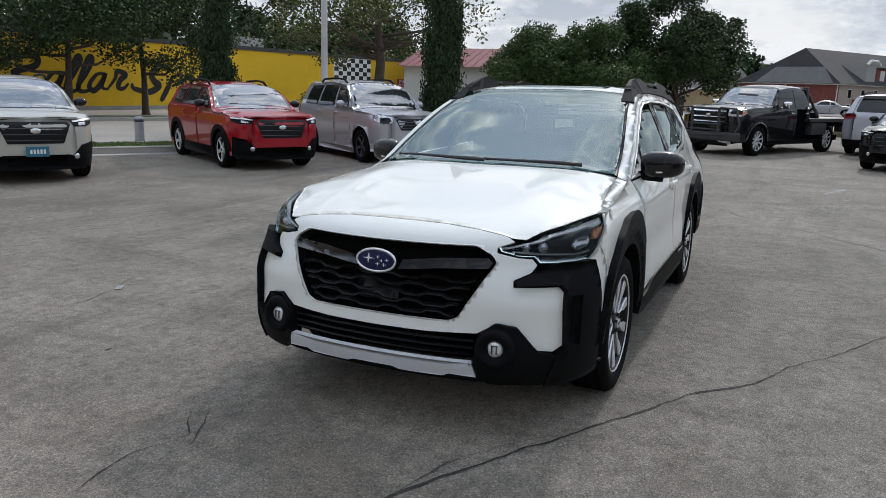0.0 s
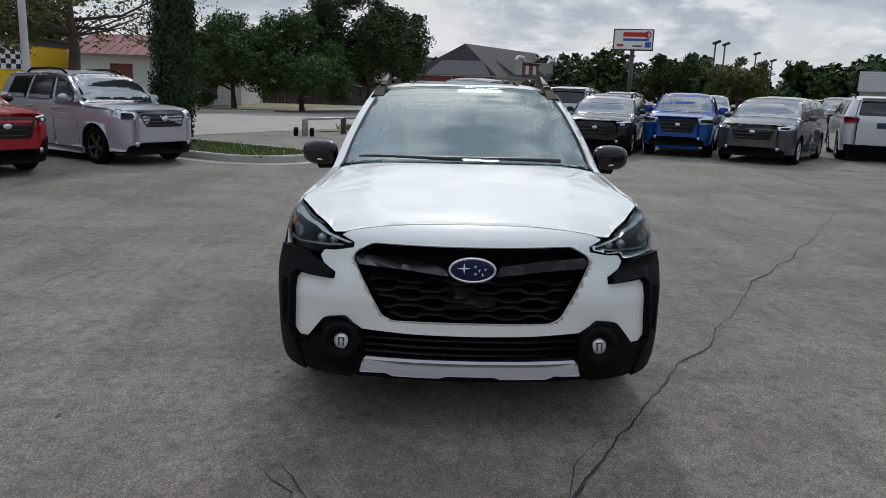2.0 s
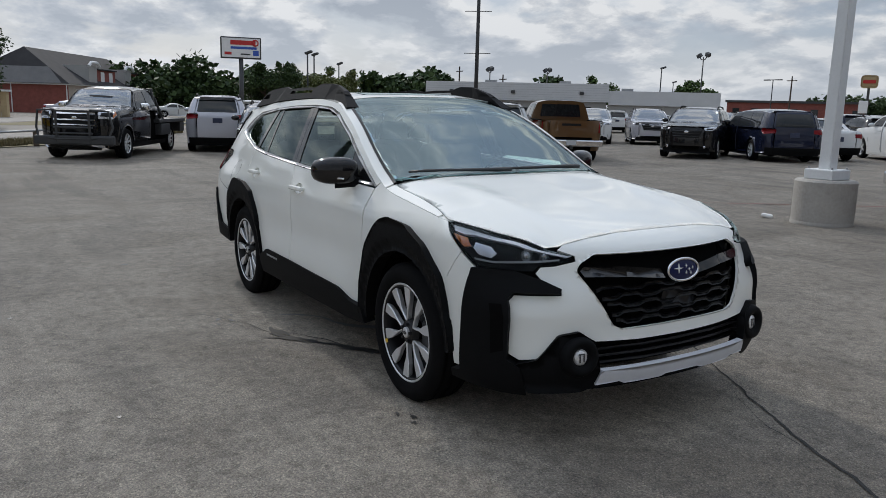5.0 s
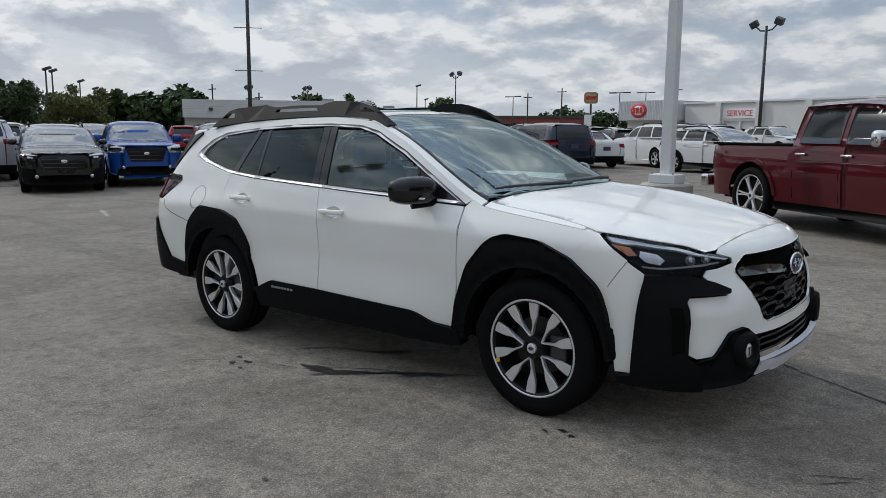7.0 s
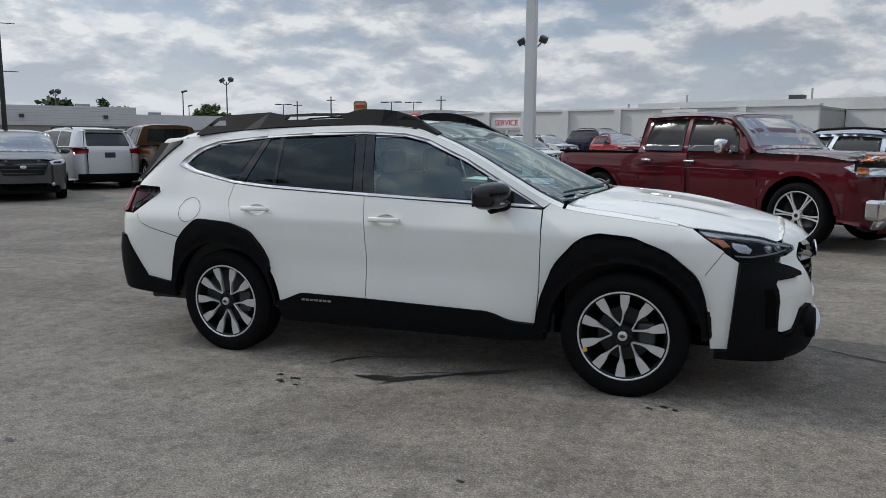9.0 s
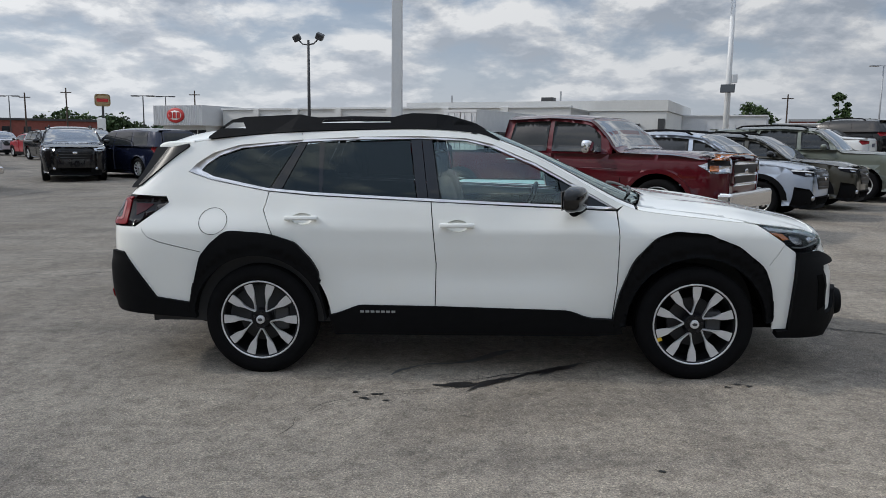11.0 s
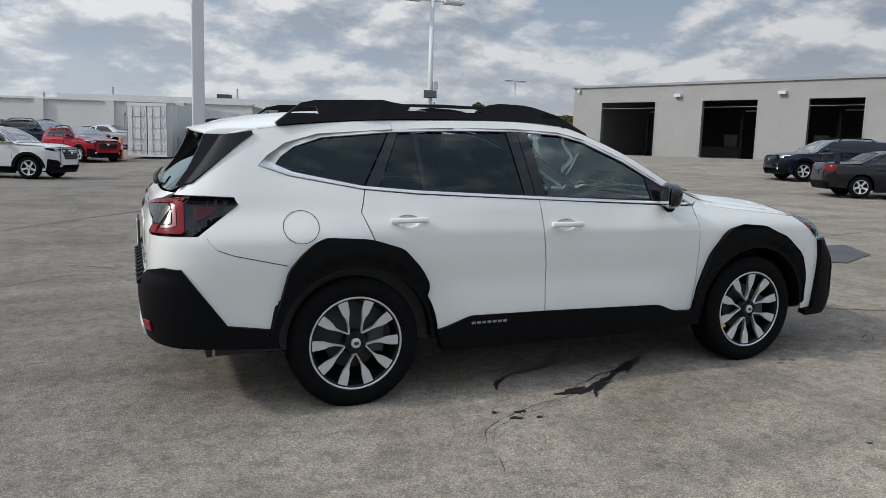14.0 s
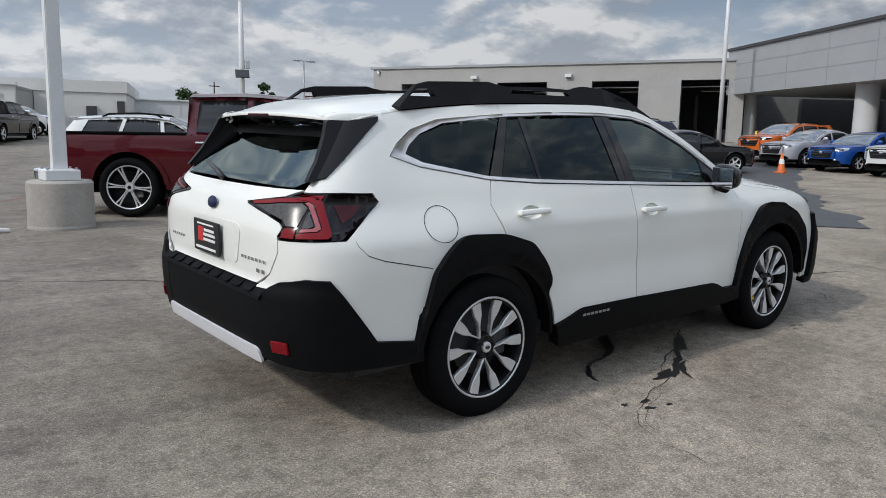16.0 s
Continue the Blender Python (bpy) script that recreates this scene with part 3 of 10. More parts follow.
def panel(shell, name, kind, poly, material, parent, side=-1, lift=0.0, thick=0.012, cell=0.05, label="", holes=(), swell=None):
    """A body panel: a flat outline cut fine, laid on the shell's skin, with turned-in edges."""
    bm = bmesh.new()
    loops = [poly, *holes]
    edges = []
    for lp in loops:
        vs = [bm.verts.new((p[0], p[1], 0)) for p in lp]
        edges += [bm.edges.new((vs[i], vs[(i + 1) % len(vs)])) for i in range(len(vs))]
    bmesh.ops.triangle_fill(bm, use_beauty=True, use_dissolve=False, edges=edges, normal=(0, 0, 1))
    us, vs2 = [p[0] for p in poly], [p[1] for p in poly]
    for lo, hi, co in ((min(us), max(us), 0), (min(vs2), max(vs2), 1)):
        n = max(1, int((hi - lo) / cell))
        for k in range(1, n):
            at, no = [0, 0, 0], [0, 0, 0]
            at[co], no[co] = lo + (hi - lo) * k / n, 1
            bmesh.ops.bisect_plane(bm, geom=bm.verts[:] + bm.edges[:] + bm.faces[:], plane_co=at, plane_no=no, dist=1e-6)
    normals, flat = {}, {}
    bm.verts.ensure_lookup_table()
    for v in bm.verts:
        p, n = shell.skin(kind, side, v.co.x, v.co.y)
        up = lift if swell is None else lift + swell(v.co.x, v.co.y)
        flat[v.index] = p + n * up
        if swell is not None:
            a, c, e = v.co.x, v.co.y, 0.006
            pu = shell.place(kind, side, a + e, c) - shell.place(kind, side, a - e, c) + n * (swell(a + e, c) - swell(a - e, c))
            pv = shell.place(kind, side, a, c + e) - shell.place(kind, side, a, c - e) + n * (swell(a, c + e) - swell(a, c - e))
            m = pu.cross(pv)
            if m.length > 1e-12:
                m.normalize()
                n = m if m.dot(n) > 0 else -m
        normals[v.index] = n
    bm.verts.index_update()
    rim = [(e.verts[0].index, e.verts[1].index) for e in bm.edges if e.is_boundary]
    verts = [flat[i] for i in range(len(bm.verts))]
    faces = [[v.index for v in f.verts] for f in bm.faces]
    bm.free()
    out = []
    for f in faces:
        area = Vector((0, 0, 0))
        for i in range(1, len(f) - 1):
            area += (verts[f[i]] - verts[f[0]]).cross(verts[f[i + 1]] - verts[f[0]])
        out.append(f if area.dot(normals[f[0]]) >= 0 else f[::-1])
    base = len(verts)
    low = {}
    for i in sorted({i for e in rim for i in e}):
        low[i] = len(verts)
        verts.append(flat[i] - normals[i] * thick)
    mid = sum(verts[:base], Vector()) / max(base, 1)
    skin_faces = len(out)
    for a, b in rim:
        out.append([a, b, low[b], low[a]])
    me = bpy.data.meshes.new(name)
    me.from_pydata([tuple(v) for v in verts], [], out)
    me.materials.append(material)
    me.polygons.foreach_set("use_smooth", [True] * len(out))
    custom = []
    for k, poly_ in enumerate(me.polygons):
        for i in poly_.vertices:
            custom.append(tuple(normals[i]) if k < skin_faces else tuple(poly_.normal))
    me.normals_split_custom_set(custom)
    return put(name, me, parent, None, label)



def arc_pts(cx, cz, r, a0, a1, n=14, sx=1.0):
    return [(cx + sx * r * math.cos(radians(a0 + (a1 - a0) * k / n)), cz + r * math.sin(radians(a0 + (a1 - a0) * k / n))) for k in range(n + 1)]


def text_mesh(name, body, height, material, parent, at, depth=0.002, label="", shear=0.0, spacing=1.0, width=None):
    """Raised lettering in the built-in font, height being that of its capitals."""
    cu = bpy.data.curves.new(name, "FONT")
    cu.body, cu.size, cu.extrude, cu.align_x, cu.align_y, cu.shear, cu.space_character = body, height / 0.7, depth, "CENTER", "CENTER", shear, spacing
    tmp = new(name, cu)
    me = bpy.data.meshes.new_from_object(tmp.evaluated_get(bpy.context.evaluated_depsgraph_get()))
    bpy.data.objects.remove(tmp)
    bpy.data.curves.remove(cu)
    me.materials.clear()
    me.materials.append(material)
    if width:
        xs = [v.co.x for v in me.vertices]
        k = width / (max(xs) - min(xs))
        for v in me.vertices:
            v.co.x *= k
    return put(name, me, parent, at, label)


def frame_at(p, n, right):
    """A pose at p whose z is n and whose x is nearest to right."""
    n = Vector(n).normalized()
    x = Vector(right)
    x = (x - n * x.dot(n)).normalized()
    y = n.cross(x)
    return Matrix(((x.x, y.x, n.x, p[0]), (x.y, y.y, n.y, p[1]), (x.z, y.z, n.z, p[2]), (0, 0, 0, 1)))


# ---- wheels ----
def make_wheel(parent, at, radius, rim_r, width, face, spokes="multi", tyre_mat=TYRE, alloy=ALLOY, dark=ALLOY_DARK, sides=48, detail=True, phase=20):
    """A wheel about its y axis; the outer face looks along -y. face: how far that face lies out from the middle."""
    w = put("wheel", None, parent, at)
    h = width / 2
    prof = [(rim_r, -h * 0.80), (rim_r + 0.012, -h * 0.93), (rim_r + 0.05, -h * 0.99), (radius - 0.045, -h * 0.98), (radius - 0.018, -h * 0.90), (radius - 0.003, -h * 0.72)]
    groove = []
    for k in range(3):
        c = -h * 0.5 + k * h * 0.5
        groove += [(radius, c - 0.02), (radius, c - 0.008), (radius - 0.008, c - 0.006), (radius - 0.008, c + 0.006), (radius, c + 0.008)]
    prof += groove + [(r, -y) for r, y in prof[::-1]]
    bm = lathe_bm(prof, sides)
    bmesh.ops.recalc_face_normals(bm, faces=bm.faces)
    part("tyre", bm, tyre_mat, w, smooth=True)
    rim = part("rim", lathe_bm([(rim_r + 0.004, -h * 0.82), (rim_r - 0.004, -h * 0.86), (rim_r - 0.014, -h * 0.80), (rim_r - 0.03, -h * 0.3), (rim_r - 0.035, h * 0.5), (rim_r + 0.004, h * 0.82)], sides), dark if spokes == "multi" else alloy, w, smooth=True)
    part("barrel", lathe_bm([(rim_r - 0.016, -h * 0.74), (rim_r - 0.032, -h * 0.28), (rim_r - 0.037, h * 0.5), (0.03, h * 0.52)], sides), dark, w, smooth=True)
    if detail:
        part("brake_disc", lathe_bm([(0.05, -0.012), (0.155, -0.012), (0.155, 0.012), (0.05, 0.012)], 32, closed=True), STEEL, w)
        bm = box_bm(0.10, 0.09, 0.15, 0.015, at=(0.125, 0, 0.0))
        part("brake_caliper", bm, METAL_DARK, w)
    f = -face
    n = {"multi": 10, "five": 5, "ten": 10, "mesh": 12, "steel": 7}[spokes]

    def spoke(lo, hi, w0, w1, d0, d1, z0, lean=0.0, petal=False):
        b = bmesh.new()
        secs = []
        for k in range(8 if petal else 4):
            u = k / (7 if petal else 3)
            r, ww, dd = lo + (hi - lo) * u, w0 + (w1 - w0) * u, d0 + (d1 - d0) * u
            if petal:
                v = min(max((u - 0.30) / 0.34, 0), 1)
                ww = (w0 + (w1 * 0.78 - w0) * v * v * (3 - 2 * v)) + w1 * 0.22 * max(0, (u - 0.58) / 0.42)
            off = lean * math.sin(u * math.pi * 0.5) if not petal else lean * (1 - min(u / 0.5, 1)) ** 1.5
            yy = z0 + 0.012 * (1 - u)
            secs.append([b.verts.new((r, yy, off - ww / 2 + 0.003)), b.verts.new((r, yy, off + ww / 2 - 0.003)), b.verts.new((r, yy + 0.005, off + ww / 2)),
                         b.verts.new((r, yy + dd, off + ww * 0.35)), b.verts.new((r, yy + dd, off - ww * 0.35)), b.verts.new((r, yy + 0.005, off - ww / 2))])
        for a, c in zip(secs, secs[1:]):
            for k in range(6):
                b.faces.new((a[k], a[(k + 1) % 6], c[(k + 1) % 6], c[k]))
        b.faces.new(secs[0][::-1])
        b.faces.new(secs[-1])
        bmesh.ops.recalc_face_normals(b, faces=b.faces)
        me = bpy.data.meshes.new("spoke")
        b.to_mesh(me)
        b.free()
        me.materials.append(alloy)
        return me
    hub_r = 0.062
    if spokes == "multi":
        meshes = [spoke(0.058, rim_r + 0.006, 0.010, 0.062, 0.028, 0.03, f, -0.017, True), spoke(0.058, rim_r + 0.006, 0.010, 0.062, 0.028, 0.03, f, 0.017, True)]
        part("rim_lip", lathe_bm([(rim_r + 0.009, f + 0.004), (rim_r + 0.007, f - 0.005), (rim_r + 0.003, f - 0.009), (rim_r - 0.004, f - 0.008), (rim_r - 0.008, f + 0.012)], sides), alloy, w, smooth=True)
    elif spokes == "mesh":
        meshes = [spoke(hub_r * 0.8, rim_r - 0.008, 0.016, 0.026, 0.035, 0.03, f, 0.05), spoke(hub_r * 0.8, rim_r - 0.008, 0.016, 0.026, 0.035, 0.03, f, -0.05)]
    else:
        meshes = [spoke(hub_r * 0.8, rim_r - 0.008, 0.05, 0.05 if n > 5 else 0.075, 0.035, 0.03, f)]
    for k in range(n):
        turn = 360 / n * k
        put("spoke", meshes[k % len(meshes)], w, pose(0, 0, 0, 0, turn + phase, 0))
    if spokes == "multi":
        hub_r = 0.060
    hub_f = f + 0.008 if spokes == "multi" else f - 0.002
    part("hub", lathe_bm([(0.001, hub_f), (hub_r - 0.004, hub_f), (hub_r, hub_f + 0.005), (hub_r + 0.012, f + 0.04), (0.03, f + 0.06)], 24), dark if spokes == "multi" else alloy, w, smooth=False)
    part("hub_cap", lathe_bm([(0.0005, f - 0.007), (0.022, f - 0.007), (0.027, f - 0.004), (0.028, f + 0.01)], 20), alloy if spokes == "multi" else dark, w)
    if spokes == "multi" and detail:
        badge = lathe_bm([(0.0005, f - 0.009), (0.015, f - 0.009), (0.0155, f - 0.006)], 20)
        for v in badge.verts:
            v.co.z *= 0.62
        part("badge", badge, METAL_DARK, w, "dark oval badge")
    if detail:
        nut = lathe_bm([(0.0005, f - 0.006), (0.008, f - 0.006), (0.009, f + 0.01)], 6)
        me = bpy.data.meshes.new("wheel_nut")
        nut.to_mesh(me)
        nut.free()
        me.materials.append(STEEL)
        for k in range(5):
            a = radians(-72 * k - 63)
            put("wheel_nut", me, w, pose(0.045 * math.cos(a), 0, 0.045 * math.sin(a)))
    return w


# ---- the white wagon ----
hero = thing("station_wagon", LEVEL.copy(), "white crossover station wagon with black plastic cladding, parked on asphalt", "car")
HS = Shell(
    wide=[(0.22, 0.86), (0.35, 0.886), (0.5, 0.895), (0.65, 0.899), (0.8, 0.903), (0.9, 0.896), (0.98, 0.884), (1.06, 0.866), (1.13, 0.842), (1.25, 0.79), (1.4, 0.718), (1.52, 0.655), (1.62, 0.6)],
    z_lo=0.90, z_hi=1.10, x_mid=-0.3, x_fwd=1.2, x_back=1.55, taper_lo=0.008, taper_hi=0.08,
    xcf=1.62, xcr=-1.7, nf=4.4, nr=6.0, crown=4.0, bow=[(0.3, 0.14), (0.6, 0.14), (0.8, 0.27), (1.0, 0.28)],
    nose=[(0.22, 2.30), (0.3, 2.375), (0.4, 2.40), (0.55, 2.385), (0.7, 2.382), (0.8, 2.36), (0.87, 2.333), (0.92, 2.265), (0.96, 2.13), (1.0, 1.97), (1.05, 1.8), (1.1, 1.72)],
    tail=[(0.25, -2.33), (0.42, -2.405), (0.6, -2.432), (0.71, -2.43), (0.77, -2.41), (0.95, -2.41), (1.08, -2.375), (1.16, -2.31), (1.3, -2.19), (1.42, -2.10), (1.5, -2.05), (1.6, -2.0)],
    ridge=[(-2.15, 1.475), (-1.9, 1.55), (-1.5, 1.595), (-0.8, 1.62), (-0.3, 1.61), (0.0, 1.572), (0.25, 1.485), (0.6, 1.33), (0.9, 1.19), (1.05, 1.13), (1.2, 1.112), (1.6, 1.06), (2.0, 0.985), (2.2, 0.945), (2.35, 0.87)],
    edge=[(-2.15, 1.40), (-1.9, 1.475), (-1.7, 1.505), (-1.1, 1.548), (-0.4, 1.56), (0.0, 1.532), (0.2, 1.465), (0.4, 1.38), (0.7, 1.215), (0.9, 1.105), (1.0, 1.066), (1.1, 1.048), (1.4, 1.015), (1.715, 0.98), (1.85, 0.960), (1.98, 0.938), (2.06, 0.924), (2.147, 0.894), (2.225, 0.866), (2.35, 0.8)])
HUB_X, HUB_Z, ARCH_R = 1.3725, 0.355, 0.425


def hp(name, kind, poly, mat, parent=None, side=-1, **k):
    return panel(HS, name, kind, poly, mat, parent or hero, side=side, **k)


def dense(pts):
    """Outline points with long flank runs near the corners split up."""
    out = []
    for p, q in zip(pts, pts[1:] + pts[:1]):
        out.append(p)
        d = math.hypot(q[1] - p[1], q[2] - p[2])
        if p[0] == "x" == q[0] and d > 0.03 and (max(p[1], q[1]) > 1.6 or min(p[1], q[1]) < -1.68):
            n = int(d / 0.018)
            out += [("x", p[1] + (q[1] - p[1]) * k / n, p[2] + (q[2] - p[2]) * k / n) for k in range(1, n)]
    return out


def fc(*pts):
    """Front corner outline from (axis, value, z) points."""
    return [(HS.arc(1, z, **{ax: v}), z) for ax, v, z in dense(pts)]


def rc(*pts):
    return [(HS.arc(-1, z, **{ax: v}), z) for ax, v, z in dense(pts)]


def edge_line(x0, x1, n=8, drop=0.0):
    return [(x, lerp_keys(HS.edge, x) - drop) for x in (x0 + (x1 - x0) * k / n for k in range(n + 1))]


# outlines on the flank, x against z
DLO = [(0.885, 1.062), (0.61, 1.222), (0.39, 1.342), (0.11, 1.463), (-0.055, 1.5), (-0.35, 1.515), (-0.75, 1.512), (-1.11, 1.497), (-1.53, 1.465), (-1.70, 1.415), (-1.80, 1.35), (-1.85, 1.298), (-1.70, 1.248), (-1.32, 1.18), (-1.02, 1.155), (-0.29, 1.118)]
DLO_IN = [(0.845, 1.078), (0.60, 1.21), (0.38, 1.33), (0.10, 1.449), (-0.06, 1.486), (-0.35, 1.501), (-0.75, 1.498), (-1.11, 1.483), (-1.51, 1.447), (-1.66, 1.396), (-1.735, 1.345), (-1.768, 1.305), (-1.68, 1.266), (-1.32, 1.195), (-1.02, 1.17), (-0.29, 1.133)]
ARCH_F = [(0.858, 0.34), (0.90, 0.55), (0.98, 0.755, 0.05), (1.12, 0.905, 0.06), (1.23, 0.930), (1.43, 0.917), (1.61, 0.848), (1.765, 0.725, 0.05), (1.81, 0.60), (1.838, 0.375)]
ARCH_R_OUT = [(-1.84, 0.40), (-1.735, 0.775, 0.03), (-1.67, 0.85), (-1.57, 0.932, 0.06), (-1.29, 0.918, 0.06), (-1.12, 0.865), (-1.015, 0.755, 0.05), (-0.968, 0.665, 0.03), (-0.982, 0.60), (-0.925, 0.36)]


def below_arch(cx, lo, hi):
    """The arch's lip seen as a run of points from front to back, at a radius."""
    a0 = math.degrees(math.asin((lo - HUB_Z) / ARCH_R))
    a1 = 180 - math.degrees(math.asin((hi - HUB_Z) / ARCH_R))
    return arc_pts(cx, HUB_Z, ARCH_R, a0, a1, 18)


def arch_band(cx):
    """Flat outer band of an arch moulding, stepping in towards the wheel."""
    def lift(x, z):
        r = math.hypot(x - cx, max(z - HUB_Z, 0.0))
        k = min(max((r - 0.455) / 0.03, 0), 1)
        return 0.014 * (k * k * (3 - 2 * k) - 1)
    return lift


def arch_cut(cx, r, z0, z1, n=14):
    """Wide cut that the cladding hides."""
    a0, a1 = math.degrees(math.asin((z0 - HUB_Z) / r)), 180 - math.degrees(math.asin((z1 - HUB_Z) / r))
    return arc_pts(cx, HUB_Z, r, a0, a1, n)


def ease(u):
    u = min(max(u, 0.0), 1.0)
    return u * u * (3 - 2 * u)


def flare(x, z):
    """The doors swell out towards the sill, and a soft shoulder runs under the windows."""
    low = 0.026 * (1 - ease((z - 0.45) / 0.26)) * ease((x + 1.02) / 0.35) * (1 - ease((x - 0.50) / 0.35))
    hip = 0.006 * math.exp(-((z - 0.93 - 0.03 * max(0.0, -x)) / 0.05) ** 2)
    return low + hip


def dish(cx, cz, k=1.0):
    """Outline of the hollow behind a door handle."""
    return [(cx + 0.068 * k * math.cos(2 * math.pi * i / 24), cz + 0.036 * k * math.sin(2 * math.pi * i / 24)) for i in range(24)]


for side in (-1, 1):
    near = side < 0
    # front wing
    cut = arch_cut(HUB_X, 0.47, 0.385, 0.385)
    wing = fc(*[("x", x, z) for x, z in [(0.892, 1.052)] + edge_line(0.93, 1.725, 9, 0.004) + [(1.89, 0.862), (1.80, 0.735)] + [p for p in cut if 0.72 > p[1] or p[0] < 1.72] + [(0.868, 0.385), (0.892, 0.61), (0.9, 0.9)]])
    hp("front_wing", "fcorner", wing, WHITE, side=side)
    cheek = fc(("x", 1.89, 0.856), ("x", 1.97, 0.80), ("x", 1.94, 0.335), ("x", 1.84, 0.33), ("x", 1.82, 0.55), ("x", 1.80, 0.729))
    hp("bumper_cheek", "fcorner", cheek, WHITE, side=side)
    # doors
    fd = hp("front_door", "side", [(0.882, 1.052), (0.894, 0.9), (0.886, 0.61), (0.862, 0.385), (-0.238, 0.385), (-0.229, 0.73), (-0.262, 1.112)], WHITE, side=side, swell=flare, cell=0.04, holes=[dish(-0.10, 0.968)])
    cut = arc_pts(-HUB_X, HUB_Z, 0.47, 4, 73, 12)
    rd = hp("rear_door", "side", [(-0.268, 1.112), (-0.235, 0.73), (-0.244, 0.385)] + cut + [(-1.24, 0.84), (-1.332, 1.06), (-1.318, 1.105), (-1.302, 1.174), (-1.02, 1.149)], WHITE, side=side, swell=flare, cell=0.04, holes=[dish(-1.08, 1.008)])
    # rear quarter with the window frame above the doors
    back = arc_pts(-HUB_X, HUB_Z, 0.47, 74.5, 167, 14)
    quarter = rc(*[("x", x, z) for x, z in [(-1.308, 1.174), (-1.324, 1.105), (-1.338, 1.06), (-1.247, 0.84)] + back + [(-1.84, 0.45), (-2.04, 0.5), (-2.255, 0.785)]]
                 + [("y", 0.80, 0.79), ("y", 0.70, 0.775), ("y", 0.60, 0.735), ("y", 0.512, 0.73), ("y", 0.512, 0.738), ("y", 0.606, 0.797), ("y", 0.666, 0.90), ("y", 0.661, 0.951), ("y", 0.80, 0.955), ("x", -2.17, 0.955), ("x", -1.965, 1.105), ("x", -1.985, 1.143), ("y", 0.765, 1.150), ("y", 0.672, 1.150), ("y", 0.669, 1.192), ("y", 0.705, 1.208), ("x", -1.865, 1.455)]
                 + [("x", x, z) for x, z in edge_line(-1.868, -1.12, 6, 0.002) + [(-1.11, 1.50), (-1.53, 1.468), (-1.702, 1.418), (-1.803, 1.352), (-1.855, 1.298), (-1.70, 1.245)]])
    rq = hp("rear_quarter", "rcorner", quarter, WHITE, side=side, cell=0.035)
    line = [(-2.13, 0.953), (-2.12, 0.93), (-2.08, 0.89), (-2.0, 0.86), (-1.74, 0.80)]
    hp("shut_line", "rcorner", rc(*[("x", x, z) for x, z in line], *[("x", x + 0.003, z - 0.0045) for x, z in line[::-1]]), INNER_BLACK, rq, side=side, lift=0.0012, thick=0.002, cell=0.04)
    cant = edge_line(-1.118, 0.93, 16, 0.002) + [(0.888, 1.066), (0.61, 1.226), (0.39, 1.346), (0.11, 1.467), (-0.055, 1.504), (-0.35, 1.519), (-0.75, 1.516), (-1.108, 1.50)]
    hp("window_surround", "side", cant, WHITE, side=side)
    hp("window_trim", "side", DLO, TRIM, side=side, holes=[DLO_IN], lift=0.005, cell=0.12, label="bright metal window trim")
    # glass and pillars
    hp("window", "side", [(-0.262, 1.481), (-0.06, 1.474), (0.10, 1.438), (0.38, 1.318), (0.52, 1.243), (0.552, 1.105), (-0.202, 1.132)], GLASS_CLEAR, fd, side=side, thick=0.003, lift=-0.006)
    hp("mirror_base", "side", [(0.53, 1.24), (0.60, 1.204), (0.838, 1.08), (0.562, 1.096)], GLOSS_BLACK, fd, side=side, lift=-0.003)
    hp("pillar", "side", [(-0.27, 1.493), (-0.21, 1.127), (-0.282, 1.132), (-0.333, 1.497)], GLOSS_BLACK, fd, side=side, lift=-0.002)
    hp("pillar", "side", [(-0.338, 1.497), (-0.287, 1.132), (-0.352, 1.136), (-0.405, 1.496)], GLOSS_BLACK, rd, side=side, lift=-0.002)
    hp("window", "side", [(-0.413, 1.491), (-0.36, 1.142), (-0.962, 1.168), (-0.982, 1.477)], GLASS_DARK, rd, side=side, thick=0.003, lift=-0.006)
    hp("window_divider", "side", [(-0.966, 1.485), (-0.958, 1.166), (-0.980, 1.168), (-1.0, 1.483)], GLOSS_BLACK, rd, side=side, lift=-0.003, thick=0.02)
    hp("quarter_light", "side", [(-1.0, 1.477), (-0.98, 1.17), (-1.222, 1.184), (-1.08, 1.471)], GLASS_DARK, rd, side=side, thick=0.003, lift=-0.006)
    hp("pillar", "side", [(-1.078, 1.485), (-1.228, 1.184), (-1.30, 1.192), (-1.13, 1.481)], GLOSS_BLACK, rd, side=side, lift=-0.002)
    hp("rear_side_window", "side", [(-1.142, 1.476), (-1.308, 1.198), (-1.68, 1.267), (-1.765, 1.305), (-1.73, 1.345), (-1.655, 1.393), (-1.50, 1.44)], GLASS_DARK, side=side, thick=0.003, lift=-0.006)
    # black cladding
    hp("wheel_arch_trim", "side", rounded(ARCH_F[:1] + ARCH_F[1:] , 0.03)[::-1] + below_arch(HUB_X, 0.375, 0.34)[::-1][::1], BLACK_PLASTIC, side=side, lift=0.034, thick=0.07, cell=0.03, swell=arch_band(HUB_X), label="black plastic arch moulding")
    hp("wheel_arch_trim", "side", rounded(ARCH_R_OUT, 0.03) + below_arch(-HUB_X, 0.36, 0.40), BLACK_PLASTIC, side=side, lift=0.034, thick=0.07, cell=0.03, swell=arch_band(-HUB_X), label="black plastic arch moulding")
